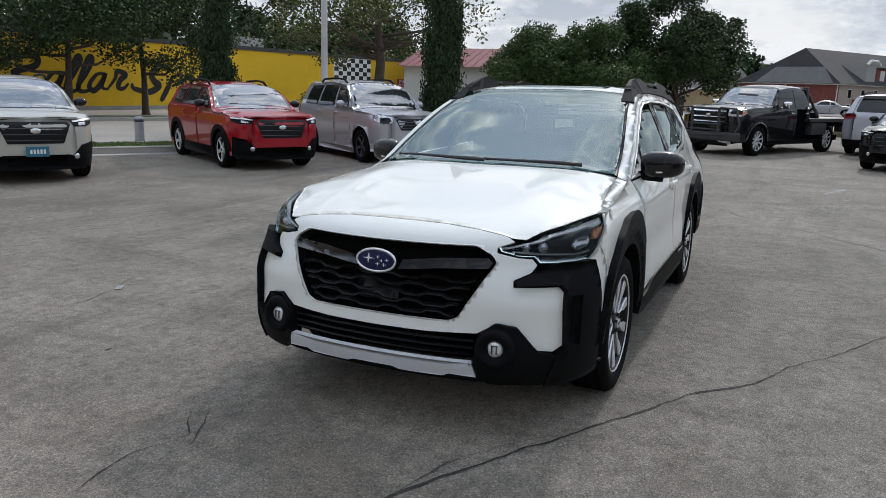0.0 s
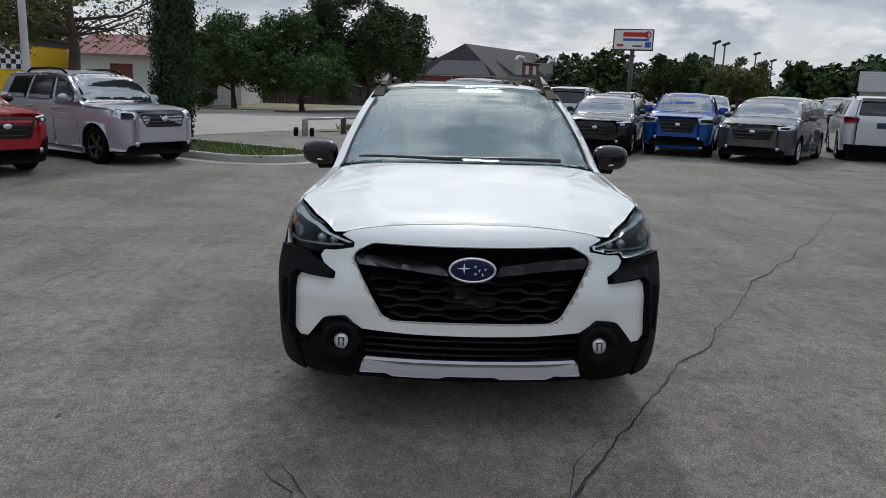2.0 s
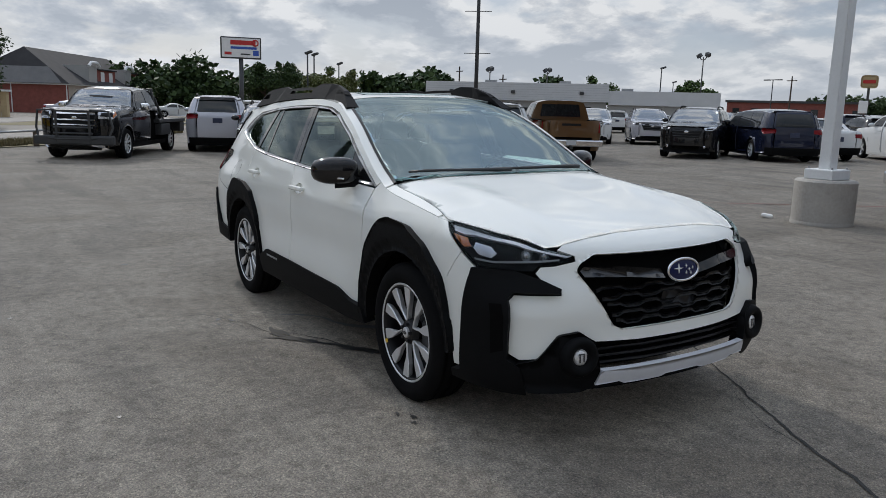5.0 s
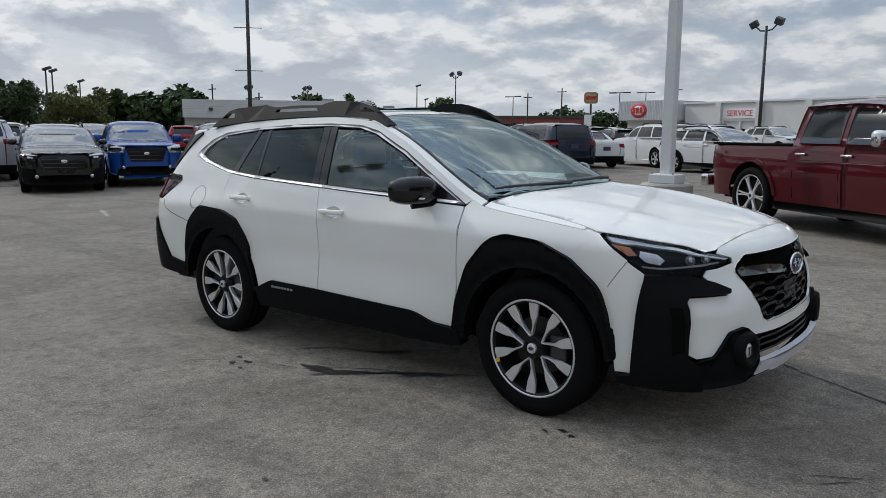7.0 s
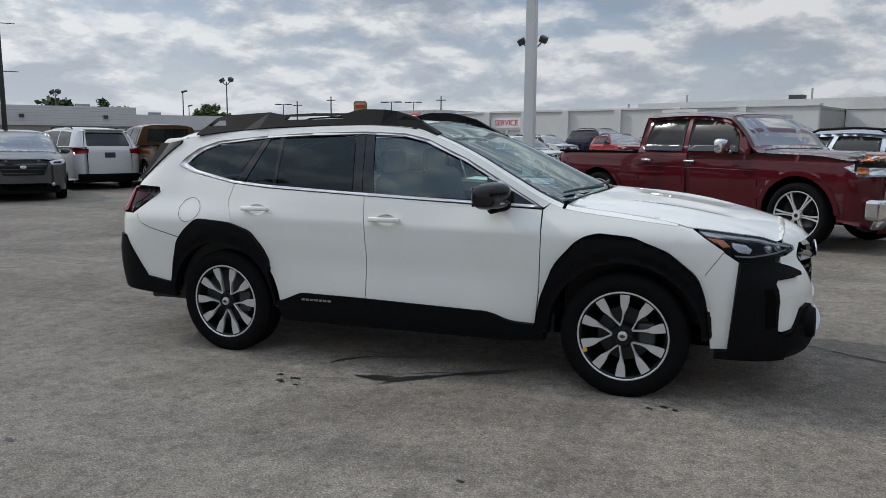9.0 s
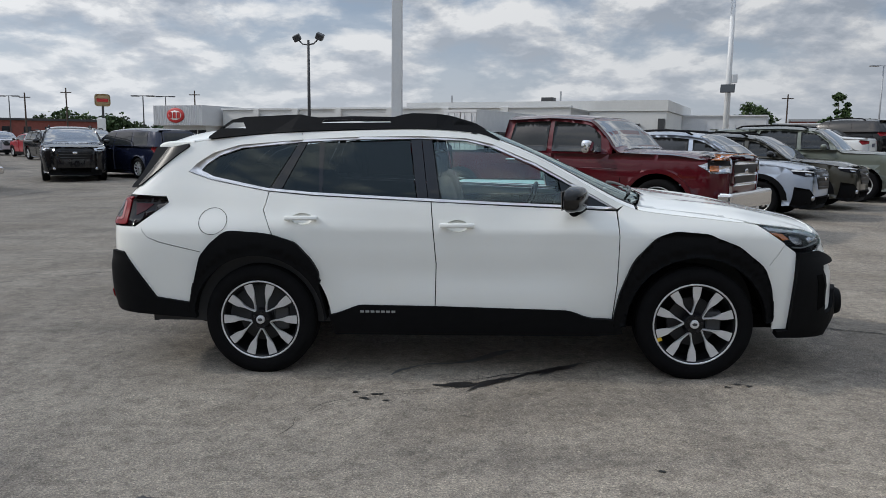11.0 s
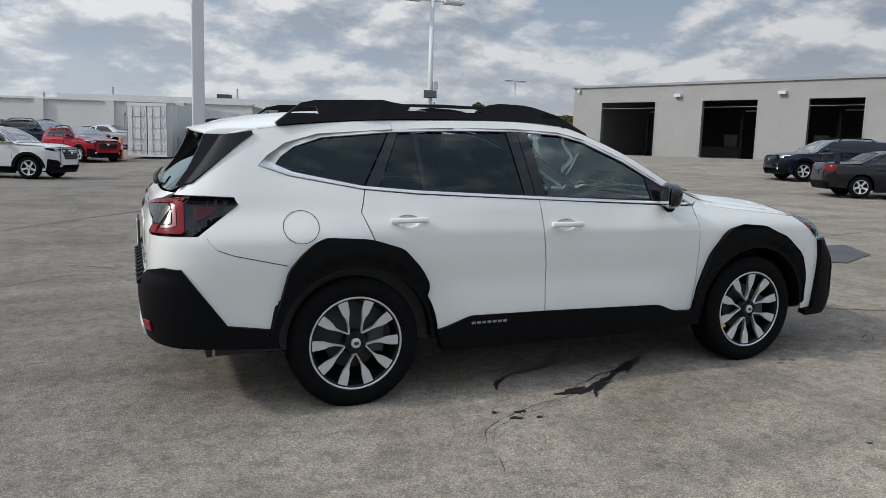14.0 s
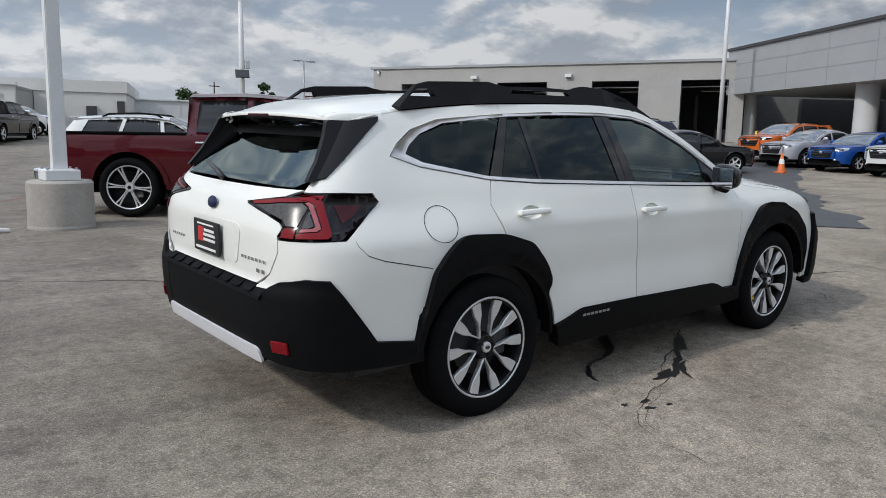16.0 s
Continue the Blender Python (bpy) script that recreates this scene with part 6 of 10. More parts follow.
for cx, cy, r in ((-0.55, -1.25, 0.022), (-0.62, -1.33, 0.018), (-0.70, -1.22, 0.015), (-0.50, -1.36, 0.012), (1.62, -0.97, 0.018), (1.68, -1.0, 0.014), (1.55, -1.02, 0.010), (-3.0, -1.6, 0.025), (-2.6, -2.5, 0.02), (0.9, -2.2, 0.012), (2.2, -1.9, 0.014), (-1.35, -2.6, 0.018)):
    pts = []
    for k in range(12):
        a = 2 * math.pi * k / 12
        rr = r * rnd.uniform(0.35, 1.5)
        pts.append((cx + rr * 1.8 * math.cos(a), cy + rr * math.sin(a)))
    flat_patch("oil_spot", pts, OIL, 0.005, "small dark oil spot on asphalt", "stain")
ribbon("crack", [(3.2, -3.1), (1.5, -2.9), (0.4, -3.3), (-1.2, -3.2)], 0.005, CRACK, 0.004, "hairline crack in the asphalt", seed=13, rough=1.2)
ribbon("crack", [(-3.0, 3.6), (-6.0, 1.0), (-9.0, -1.0)], 0.012, CRACK, 0.004, "old crack across the lot", seed=15, rough=1.2)
ribbon("crack", [(4.0, 3.0), (8.0, 4.6), (13.0, 6.0)], 0.02, CRACK, 0.004, "old crack across the lot", seed=16, rough=1.2)
ribbon("faded_line", [(-4.7, 6.5), (-1.6, 11.3), (1.5, 16.0)], 0.10, PAINT_RED, 0.005, "faded red fire lane line on asphalt", "road marking", seed=17, rough=0.1)
ribbon("faded_line", [(4.6, 5.2), (3.4, 3.6)], 0.12, PAINT_WORN, 0.005, "worn white bay line on asphalt", "road marking", seed=18, rough=0.1)
ribbon("faded_line", [(-9.5, 2.2), (-10.6, 2.6)], 0.12, PAINT_WORN, 0.005, "worn white bay line on asphalt", "road marking", seed=19, rough=0.1)
ribbon("faded_line", [(-13.2, 9.5), (-17.0, 11.0)], 0.12, PAINT_WORN, 0.005, "worn white bay line on asphalt", "road marking", seed=20, rough=0.1)
# damp, darker tarmac by the workshop drive
DAMP = plain("damp dark tarmac", (0.062, 0.062, 0.064), rough=0.55, vary=0.25, scale=1.5, bump=0.2, spec=0.4)
rnd = random.Random(14)


def ragged(pts, jit):
    """A spill's outline: long runs split up and pushed about."""
    out = []
    for p, q in zip(pts, pts[1:] + pts[:1]):
        n = max(1, int(math.hypot(q[0] - p[0], q[1] - p[1]) / 0.5))
        for k in range(n):
            u = k / n
            out.append((p[0] + (q[0] - p[0]) * u + rnd.uniform(-jit, jit), p[1] + (q[1] - p[1]) * u + rnd.uniform(-jit, jit)))
    return out


flat_patch("tarmac_patch", ragged([(7.9, 1.9), (9.6, 3.0), (11.2, 4.6), (14.2, 7.6), (18.3, 10.6), (23.0, 13.2), (27.8, 15.2), (29.5, 13.6), (27.0, 11.0), (22.5, 9.2), (18.0, 7.0), (15.2, 5.3), (13.1, 4.1), (11.4, 3.2), (9.8, 2.0), (8.4, 1.2)], 0.16), DAMP, 0.010, "darker damp tarmac running towards the canopy", "patch", cell=0.7)
flat_patch("tarmac_patch", ragged([(5.2, 2.6), (6.4, 3.4), (7.8, 3.6), (7.2, 2.7), (6.0, 2.1)], 0.12), DAMP, 0.010, "darker damp tarmac patch", "patch", cell=0.7)
# litter
part_ob = part("leaf_litter", box_bm(0.10, 0.05, 0.012, 0.004), PAINT_WORN, None, at=pose(1.13, -2.97, ground(1.13, -2.97) + 0.008, 4, 3, 30))
tagged(part_ob, "pale scrap of litter lying on asphalt", "litter")

# verge, kerbs and the road behind the parked cars
flat_patch("road", [row(-30, -14.9), row(60, -14.9), row(60, -25.5), row(-30, -25.5)], CONCRETE_ROAD, 0.012, "pale concrete side road")
flat_patch("forecourt", [row(-30, -27.2), row(60, -27.2), row(60, -62), row(-30, -62)], CONCRETE_ROAD, 0.010, "pale concrete forecourt of the yellow shop")


def island(name, pts, label, height=0.15):
    """A kerbed island: a concrete kerb all round and turf within."""
    ob = thing(name, pose(0, 0, 0), label, "kerb", kind="structure")
    n = len(pts)
    c = sum((Vector(p) for p in pts), Vector((0, 0))) / n
    bm = bmesh.new()
    rings = []
    for inset, z in ((-0.30, 0.006), (0.0, 0.012), (0.0, 0.02), (0.02, height - 0.02), (0.04, height), (0.16, height), (0.17, height - 0.03)):
        ring = []
        for i in range(n):
            p, q, s = Vector(pts[i - 1]), Vector(pts[i]), Vector(pts[(i + 1) % n])
            d = (s - p).normalized()
            nrm = Vector((-d.y, d.x))
            if nrm.dot(c - q) < 0 and n < 40:
                nrm = -nrm
            w = q + nrm * inset
            ring.append(bm.verts.new((w.x, w.y, ground(w.x, w.y) + z)))
        rings.append(ring)
    for a, b in zip(rings, rings[1:]):
        for i in range(n):
            bm.faces.new((a[i], a[(i + 1) % n], b[(i + 1) % n], b[i]))
    bmesh.ops.recalc_face_normals(bm, faces=bm.faces)
    part("kerb_stone", bm, CONCRETE, ob)
    bm = bmesh.new()
    inner = [Vector((r.x, r.y)) for r in (Vector(p) + (c - Vector(p)).normalized() * 0.16 for p in pts)]
    vs = [bm.verts.new((p.x, p.y, ground(p.x, p.y) + height - 0.02)) for p in inner]
    es = [bm.edges.new((vs[i], vs[(i + 1) % n])) for i in range(n)]
    bmesh.ops.triangle_fill(bm, use_beauty=True, edges=es, normal=(0, 0, 1))
    part("turf", bm, GRASS_SOIL, ob)
    return ob


end_isle = [row(6.2, -17.5), row(6.2, -9.2)] + [row(7.45 + 1.25 * math.cos(a), -9.2 + 1.35 * math.sin(a)) for a in (math.pi * (1 - k / 12) for k in range(1, 12))] + [row(8.7, -9.2), row(8.7, -17.5)]
island("verge_island", rounded(end_isle, 0.3, 3), "kerbed end island with short green grass")
island("verge_island", rounded([row(-16, -14.7), row(6.0, -14.7), row(6.0, -13.2), row(-16, -13.2)], 0.3, 3), "long kerbed grass strip behind parked cars")
island("verge_island", rounded([row(-25, -27.2), row(26, -27.2), row(26, -25.6), row(-25, -25.6)], 0.3, 3), "kerbed strip of dry ground in front of the shop")
flat_patch("dry_verge", [row(16, -28), row(40, -30), row(44, -40), row(20, -38)], DRY_GRASS, 0.03, "dry grass verge under the trees", "grass")
flat_patch("dry_verge", [(-22, -4.4), (-20.5, -4.6), (-26.5, 1.2), (-38, 6.5), (-40, 4.5), (-28.5, -0.5)], DRY_GRASS, 0.03, "dry grass verge beside a low rail", "grass")
flat_patch("dry_verge", [(-45, -3), (-70, 6), (-75, 20), (-50, 14)], DRY_GRASS, 0.03, "dry lawn before the houses", "grass")


def grass_tufts(name, n, place, seed, label, mat=GRASS, size=0.07):
    rnd = random.Random(seed)
    verts, faces = [], []
    for _ in range(n):
        x, y, z = place(rnd)
        for _ in range(3):
            a = rnd.uniform(0, 6.283)
            w, h = size * 0.14, size * rnd.uniform(0.5, 1.2)
            dx, dy = math.cos(a) * w, math.sin(a) * w
            lx, ly = rnd.uniform(-1, 1) * h * 0.5, rnd.uniform(-1, 1) * h * 0.5
            i = len(verts)
            verts += [(x - dx, y - dy, z), (x + dx, y + dy, z), (x + lx, y + ly, z + h)]
            faces.append((i, i + 1, i + 2))
    put(name, mesh_from(name, verts, faces, mat), None, None, label, "grass", kind="stuff")


def isle_spot(rnd):
    x, y = row(rnd.uniform(6.45, 8.45), rnd.uniform(-17, -8.2))
    return x, y, ground(x, y) + 0.12


def strip_spot(rnd):
    x, y = row(rnd.uniform(-15, 5.8), rnd.uniform(-14.5, -13.4))
    return x, y, ground(x, y) + 0.12


grass_tufts("grass", 5000, isle_spot, 21, "short green grass blades")
grass_tufts("grass", 6000, strip_spot, 22, "short green grass blades")
grass_tufts("grass", 2500, lambda r: (lambda u: (-22.0 - 14 * u, -3.6 + 9.2 * u + r.uniform(-0.6, 0.6), -0.06))(r.random()), 23, "ragged weeds along a low rail", DRY_GRASS, 0.22)


# ---- buildings ----
class Wall:
    """A straight wall from p towards q; place(s, z, out) gives a spot on its face, which looks to the side of eye."""

    def __init__(self, p, q, eye=(0, 0)):
        self.p, d = Vector((p[0], p[1], 0)), Vector((q[0] - p[0], q[1] - p[1], 0))
        self.length, self.d = d.length, d.normalized()
        n = Vector((-self.d.y, self.d.x, 0))
        self.n = n if n.dot(Vector((eye[0], eye[1], 0)) - self.p) > 0 else -n

    def at(self, s, z, out=0.0):
        return self.p + self.d * s + self.n * out + Vector((0, 0, z))

    def box(self, s0, s1, z0, z1, o0, o1, bm=None):
        bm = bm or bmesh.new()
        v = [bm.verts.new(self.at(s, z, o)) for s in (s0, s1) for z in (z0, z1) for o in (o0, o1)]
        for f in ((0, 1, 3, 2), (4, 6, 7, 5), (0, 4, 5, 1), (2, 3, 7, 6), (0, 2, 6, 4), (1, 5, 7, 3)):
            bm.faces.new([v[i] for i in f])
        bmesh.ops.recalc_face_normals(bm, faces=bm.faces)
        return bm

    def face(self, s, z, out):
        """A pose on the face for flat things: x along the wall to the viewer's right, z outwards."""
        up = Vector((0, 0, 1))
        x = up.cross(self.n)
        p = self.at(s, z, out)
        return Matrix(((x.x, up.x, self.n.x, p.x), (x.y, up.y, self.n.y, p.y), (x.z, up.z, self.n.z, p.z), (0, 0, 0, 1)))


def walls_with_openings(w, s0, s1, z0, z1, thick, openings, material, parent, name="wall"):
    """Wall pieces butted round openings (s0, s1, z0, z1)."""
    at = s0
    for a, b, lo, hi in sorted(openings):
        part(name, w.box(at, a, z0, z1, -thick, 0), material, parent)
        if hi < z1:
            part(name, w.box(a, b, hi, z1, -thick, 0), material, parent)
        if lo > z0:
            part(name, w.box(a, b, z0, lo, -thick, 0), material, parent)
        at = b
    part(name, w.box(at, s1, z0, z1, -thick, 0), material, parent)


# grey workshop with open bays
GW = Wall((27.6, 44.2), (34.75, 28.3))
gz = 1.32
workshop = thing("workshop_building", pose(0, 0, 0), "long grey stucco workshop with open service bays", "building")
BAYS = [(2.71, 7.03), (10.2, 13.9), (16.75, 19.9), (22.3, 25.2)]
walls_with_openings(GW, 0.4, 26.0, gz - 0.4, 6.05, 0.35, [(a, b, gz - 0.4, 4.98) for a, b in BAYS], WALL_GREY, workshop)
part("parapet_cap", GW.box(0.2, 26.0, 6.05, 6.2, -0.5, 0.12), FASCIA_GREY, workshop)
part("joint_line", GW.box(0.4, 26.0, 4.55, 4.57, 0.0, 0.006), FASCIA_GREY, workshop)
part("end_wall", GW.box(0.4, 0.75, gz - 0.4, 6.05, -16, -0.35), WALL_GREY, workshop)
part("roof", GW.box(0.4, 26.0, 5.9, 6.0, -16, -0.35), FASCIA_GREY, workshop)
# inner walls and floor carry the bays' shade in their colour
part("back_wall", GW.box(0.4, 26.0, gz - 0.4, 6.05, -16.3, -16), INTERIOR_SHADE, workshop)
part("side_wall", GW.box(25.7, 26.0, gz - 0.4, 6.05, -16, -0.35), INTERIOR_SHADE, workshop)
part("inner_floor", GW.box(0.75, 25.7, gz - 0.06, gz - 0.02, -16, 0.0), INTERIOR_SHADE, workshop)
for a, b in BAYS:
    c = (a + b) / 2
    part("bay_frame", GW.box(a, a + 0.08, gz - 0.1, 4.98, -0.3, 0.02), METAL_GREY, workshop)
    part("bay_frame", GW.box(b - 0.08, b, gz - 0.1, 4.98, -0.3, 0.02), METAL_GREY, workshop)
    part("tube_light", GW.box(c - 0.9, c + 0.9, 4.55, 4.62, -5.0, -4.9), WHITE_PAINT, workshop)
    part("workbench", GW.box(a + 0.3, b - 0.3, gz, gz + 0.95, -15.6, -15.0), METAL_GREY, workshop)
    part("back_window", GW.box(c + 0.2, c + 1.3, gz + 1.0, gz + 2.0, -15.98, -15.9), WHITE_PAINT, workshop)
    part("lift_post", GW.box(c - 1.25, c - 1.05, gz, gz + 3.0, -5.2, -5.0), METAL_DARK, workshop)
    part("lift_post", GW.box(c + 1.05, c + 1.25, gz, gz + 3.0, -5.2, -5.0), METAL_DARK, workshop)
for s in (15.3, 8.6):
    fl = part("flood_light", GW.box(s - 0.22, s + 0.22, 5.25, 5.45, 0.0, 0.28), METAL_WHITE, workshop)
part("security_camera", GW.box(0.8, 0.95, 5.7, 5.95, 0.0, 0.2), METAL_WHITE, workshop)

# added dark wall; closes off the sky beyond the workshop's end
part("link_wall", GW.box(26.0, 40.0, gz - 0.6, 6.0, -9.0, -8.6), INTERIOR_SHADE, workshop)
# canopy entrance beside it
CW = Wall((38.8, 22.3), (29.5, 7.2), eye=(-3, -3))
canopy = thing("entrance_canopy", pose(0, 0, 0), "grey metal clad drive-through canopy on round columns", "building")
part("fascia", CW.box(0.6, 31.0, 4.1, 6.65, -16, 0.0), FASCIA_GREY, canopy)
part("fascia_cap", CW.box(0.6, 31.0, 6.65, 6.8, -16, 0.12), METAL_DARK, canopy)
for z in (4.95, 5.8):
    part("joint_line", CW.box(0.6, 31.0, z, z + 0.03, 0.0, 0.008), METAL_GREY, canopy)
for s in range(1, 9):
    part("joint_line", CW.box(s * 3.4, s * 3.4 + 0.025, 4.12, 6.63, 0.0, 0.008), METAL_GREY, canopy)
for s, o in ((0.9, -1.3), (11.5, -1.3), (21.7, -1.3), (0.9, -13.5), (11.5, -13.5)):
    p = CW.at(s, 0, o)
    z = ground(p.x, p.y)
    b = lathe_bm([(0.52, z - 0.05), (0.52, 4.1)], 28, "z")
    part("column", b, WALL_SHEET, canopy, at=pose(p.x, p.y, 0), smooth=True)
# dark sheets stand for the shade under the canopy and block the sky
part("back_wall", CW.box(-20.0, 31.0, 0.2, 4.15, -16.4, -16), INTERIOR_SHADE, canopy)
part("side_wall", CW.box(-1.4, -1.0, 0.6, 4.1, -16, -6), INTERIOR_SHADE, canopy)
part("glass_door", CW.box(5.0, 9.0, 0.6, 3.4, -16.0, -15.9), WINDOW_DARK, canopy)
part("tower", CW.box(12.0, 31.0, 6.8, 9.4, -13, -4), WALL_WHITE, canopy)

# long white service building
SW = Wall((-19.3, 61.5), (5.84, 52.2))
service = thing("service_building", pose(0, 0, 0), "long white block service building with pilasters", "building")
walls_with_openings(SW, -5.9, 26.7, -0.3, 4.05, 0.4, [(-1.5, 0.05, -0.3, 2.5), (0.25, 1.8, -0.3, 2.5), (17.5, 20.0, -0.3, 3.2)], WALL_WHITE, service)
for s in (-2.0, 2.2, 6.6, 11.6, 16.6, 21.6):
    part("pilaster", SW.box(s - 0.3, s + 0.3, -0.3, 4.1, 0.0, 0.28), WALL_WHITE, service)
part("parapet_cap", SW.box(-6.0, 26.8, 4.05, 4.2, -0.6, 0.14), METAL_WHITE, service)
part("upper_storey", SW.box(10.0, 33.0, 4.0, 4.85, -22, -6), WALL_WHITE, service)
part("annex_wall", SW.box(26.75, 32.9, -0.3, 3.98, -21.8, -6.1), WALL_WHITE, service)
part("wall_unit", SW.box(30.2, 30.9, 2.2, 3.0, -6.1, -5.7), METAL_DARK, service)
part("wall_unit", SW.box(32.3, 32.8, 1.2, 3.4, -6.1, -5.8), METAL_DARK, service)
part("roof", SW.box(-6.0, 26.7, 3.8, 3.9, -30, -0.4), METAL_GREY, service)
part("end_wall", SW.box(26.3, 26.7, -0.3, 4.05, -30, -0.4), WALL_GREY, service)
for a, b in ((-1.5, 0.05), (0.25, 1.8)):
    d = part("overhead_door", SW.box(a, b, -0.2, 2.5, -0.25, -0.18), METAL_WHITE, service, "white overhead door with dark panes")
    for i in range(4):
        w_ = (b - a) / 4
        for j in range(2):
            part("pane", SW.box(a + i * w_ + 0.04, a + (i + 1) * w_ - 0.04, 0.75 + j * 0.6, 1.25 + j * 0.6, -0.18, -0.165), WINDOW_DARK, d)
d = part("roller_door", SW.box(17.5, 20.0, -0.2, 3.2, -0.25, -0.2), METAL_WHITE, service, "ribbed pale roller door")
for k in range(14):
    part("slat", SW.box(17.52, 19.98, -0.1 + k * 0.235, -0.1 + k * 0.235 + 0.20, -0.2, -0.17), METAL_WHITE, d)
board = part("service_sign", SW.box(-1.6, 1.9, 2.72, 3.55, 0.0, 0.06), WHITE_PAINT, service, "red lettered sign board")
text_mesh("sign_letters", "SERVICE", 0.5, RED_PAINT, board, SW.face(0.15, 3.13, 0.062), depth=0.02, width=2.6)
for k in range(18):
    part("cladding_rib", SW.box(-1.6 + k * 0.2, -1.56 + k * 0.2, 2.55, 3.7, 0.0, 0.03), METAL_WHITE, service)
for s, h in ((3.0, 0.5), (8.5, 0.9), (14.0, 0.7), (24.0, 0.9)):
    part("roof_vent", SW.box(s, s + 0.12, 4.8 if s > 10 else 4.0, (4.8 if s > 10 else 4.0) + h, -7.0, -6.9), METAL_GREY, service)
part("roof_unit", SW.box(22.5, 23.5, 4.85, 5.2, -7.5, -6.5), METAL_DARK, service)
tower = thing("showroom_tower", pose(0, 0, 0), "white ribbed showroom entrance with a red oval sign", "building")
part("ribbed_band", SW.box(-12.0, -6.3, 2.6, 4.4, -3.0, 2.4), WALL_SHEET, tower)
for k in range(28):
    part("rib", SW.box(-11.95 + k * 0.2, -11.90 + k * 0.2, 2.62, 4.38, 2.4, 2.44), WALL_SHEET, tower)
part("lower_wall", SW.box(-11.6, -6.6, -0.3, 2.6, -3.0, 1.6), WALL_WHITE, tower)
for k in range(3):
    part("glass_door", SW.box(-9.6 + k * 1.05, -8.65 + k * 1.05, 0.0, 2.2, 1.6, 1.63), WINDOW_DARK, tower)
b = bmesh.new()
bmesh.ops.create_uvsphere(b, u_segments=28, v_segments=8, radius=1.0)
bmesh.ops.scale(b, vec=(1.05, 0.68, 0.10), verts=b.verts)
sg = part("oval_sign", b, RED_PAINT, tower, "red oval sign with pale bars", at=SW.face(-9.3, 3.5, 2.45), smooth=True)
b = bmesh.new()
bmesh.ops.create_uvsphere(b, u_segments=28, v_segments=8, radius=1.0)
bmesh.ops.scale(b, vec=(0.88, 0.53, 0.12), verts=b.verts)
part("sign_field", b, WHITE_PAINT, tower, at=SW.face(-9.3, 3.5, 2.46), smooth=True)
for k in range(3):
    part("sign_bar", box_bm(0.30, 0.55, 0.02, 0.05), RED_PAINT, tower, at=SW.face(-9.3 + (k - 1) * -0.45, 3.5, 2.585))
# sheds that run on behind
for k, (s0, s1, z, o) in enumerate(((27.5, 40.0, 3.9, -16), (40.5, 56.0, 3.3, -20), (57.0, 70.0, 2.9, -24))):
    sh = thing("far_shed", pose(0, 0, 0), "long pale sheet metal shed", "building", "sheds behind the service building")
    part("wall", SW.box(s0, s1, -0.3, z, o - 8, o), WALL_SHEET, sh)
    part("roof", SW.box(s0 - 0.1, s1 + 0.1, z, z + 0.12, o - 8.2, o + 0.15), METAL_WHITE, sh)
    for j in range(int((s1 - s0) / 0.8)):
        part("rib", SW.box(s0 + 0.3 + j * 0.8, s0 + 0.36 + j * 0.8, -0.2, z, o, o + 0.03), WALL_SHEET, sh)

# shipping container
def container():
    c = thing("shipping_container", pose(0, 0, 0), "white corrugated shipping container with double doors", "container")
    w = Wall((-2.62, 35.9), (-0.81, 35.0))
    z0 = ground(-1, 37) + 0.02
    L = 10.5
    for k in range(2):
        s0, s1 = w.length * k / 2, w.length * (k + 1) / 2
        d = part("door", w.box(s0 + 0.03, s1 - 0.03, z0 + 0.12, z0 + 2.45, -0.06, 0.0), METAL_WHITE, c, "white steel container door")
        for j in range(4):
            part("door_rib", w.box(s0 + 0.12, s1 - 0.12, z0 + 0.3 + j * 0.55, z0 + 0.62 + j * 0.55, 0.0, 0.025), METAL_WHITE, d)
        for u in (0.3, 0.7):
            part("lock_bar", tube_bm([w.at(s0 + (s1 - s0) * u, z0 + 0.15, 0.05), w.at(s0 + (s1 - s0) * u, z0 + 2.42, 0.05)], 0.018, 6), METAL_GREY, d)
    part("end_frame", w.box(0, w.length, z0 + 2.45, z0 + 2.6, -0.1, 0.02), METAL_WHITE, c)
    part("end_frame", w.box(0, w.length, z0, z0 + 0.12, -0.1, 0.02), METAL_WHITE, c)
    part("roof", w.box(0, w.length, z0 + 2.55, z0 + 2.6, -L, -0.1), METAL_WHITE, c)
    n = int(L / 0.14)
    for s, name in ((w.length, "side"), (0.0, "side")):
        bm = bmesh.new()
        prev = None
        for k in range(n + 1):
            o = -L * k / n
            d = 0.03 if (k // 2) % 2 else 0.0
            sx = s + (d if s > 0 else -d) * -1
            a, b = bm.verts.new(w.at(sx, z0, o)), bm.verts.new(w.at(sx, z0 + 2.55, o))
            if prev:
                bm.faces.new((prev[0], a, b, prev[1]))
            prev = (a, b)
        part(name, bm, METAL_WHITE, c)
    part("back", w.box(0, w.length, z0, z0 + 2.6, -L - 0.05, -L), METAL_WHITE, c)


container()

# low pale showroom far left
LW = Wall((-66.7, 37.9), (-54.0, 51.6))
show = thing("showroom_building", pose(0, 0, 0), "low pale grey flat-roofed showroom", "building")
walls_with_openings(LW, 0.3, 19.0, -0.3, 2.6, 0.4, [(1.5, 4.5, 0.2, 1.9), (9.0, 12.5, 0.2, 1.9), (15.0, 17.5, -0.2, 2.1)], WALL_GREY, show)
for a, b, lo, hi in ((1.5, 4.5, 0.2, 1.9), (9.0, 12.5, 0.2, 1.9), (15.0, 17.5, -0.2, 2.1)):
    part("window", LW.box(a, b, lo, hi, -0.25, -0.2), WINDOW_DARK, show)
part("fascia", LW.box(0.2, 19.2, 2.6, 4.4, -0.6, 0.35), WALL_SHEET, show)
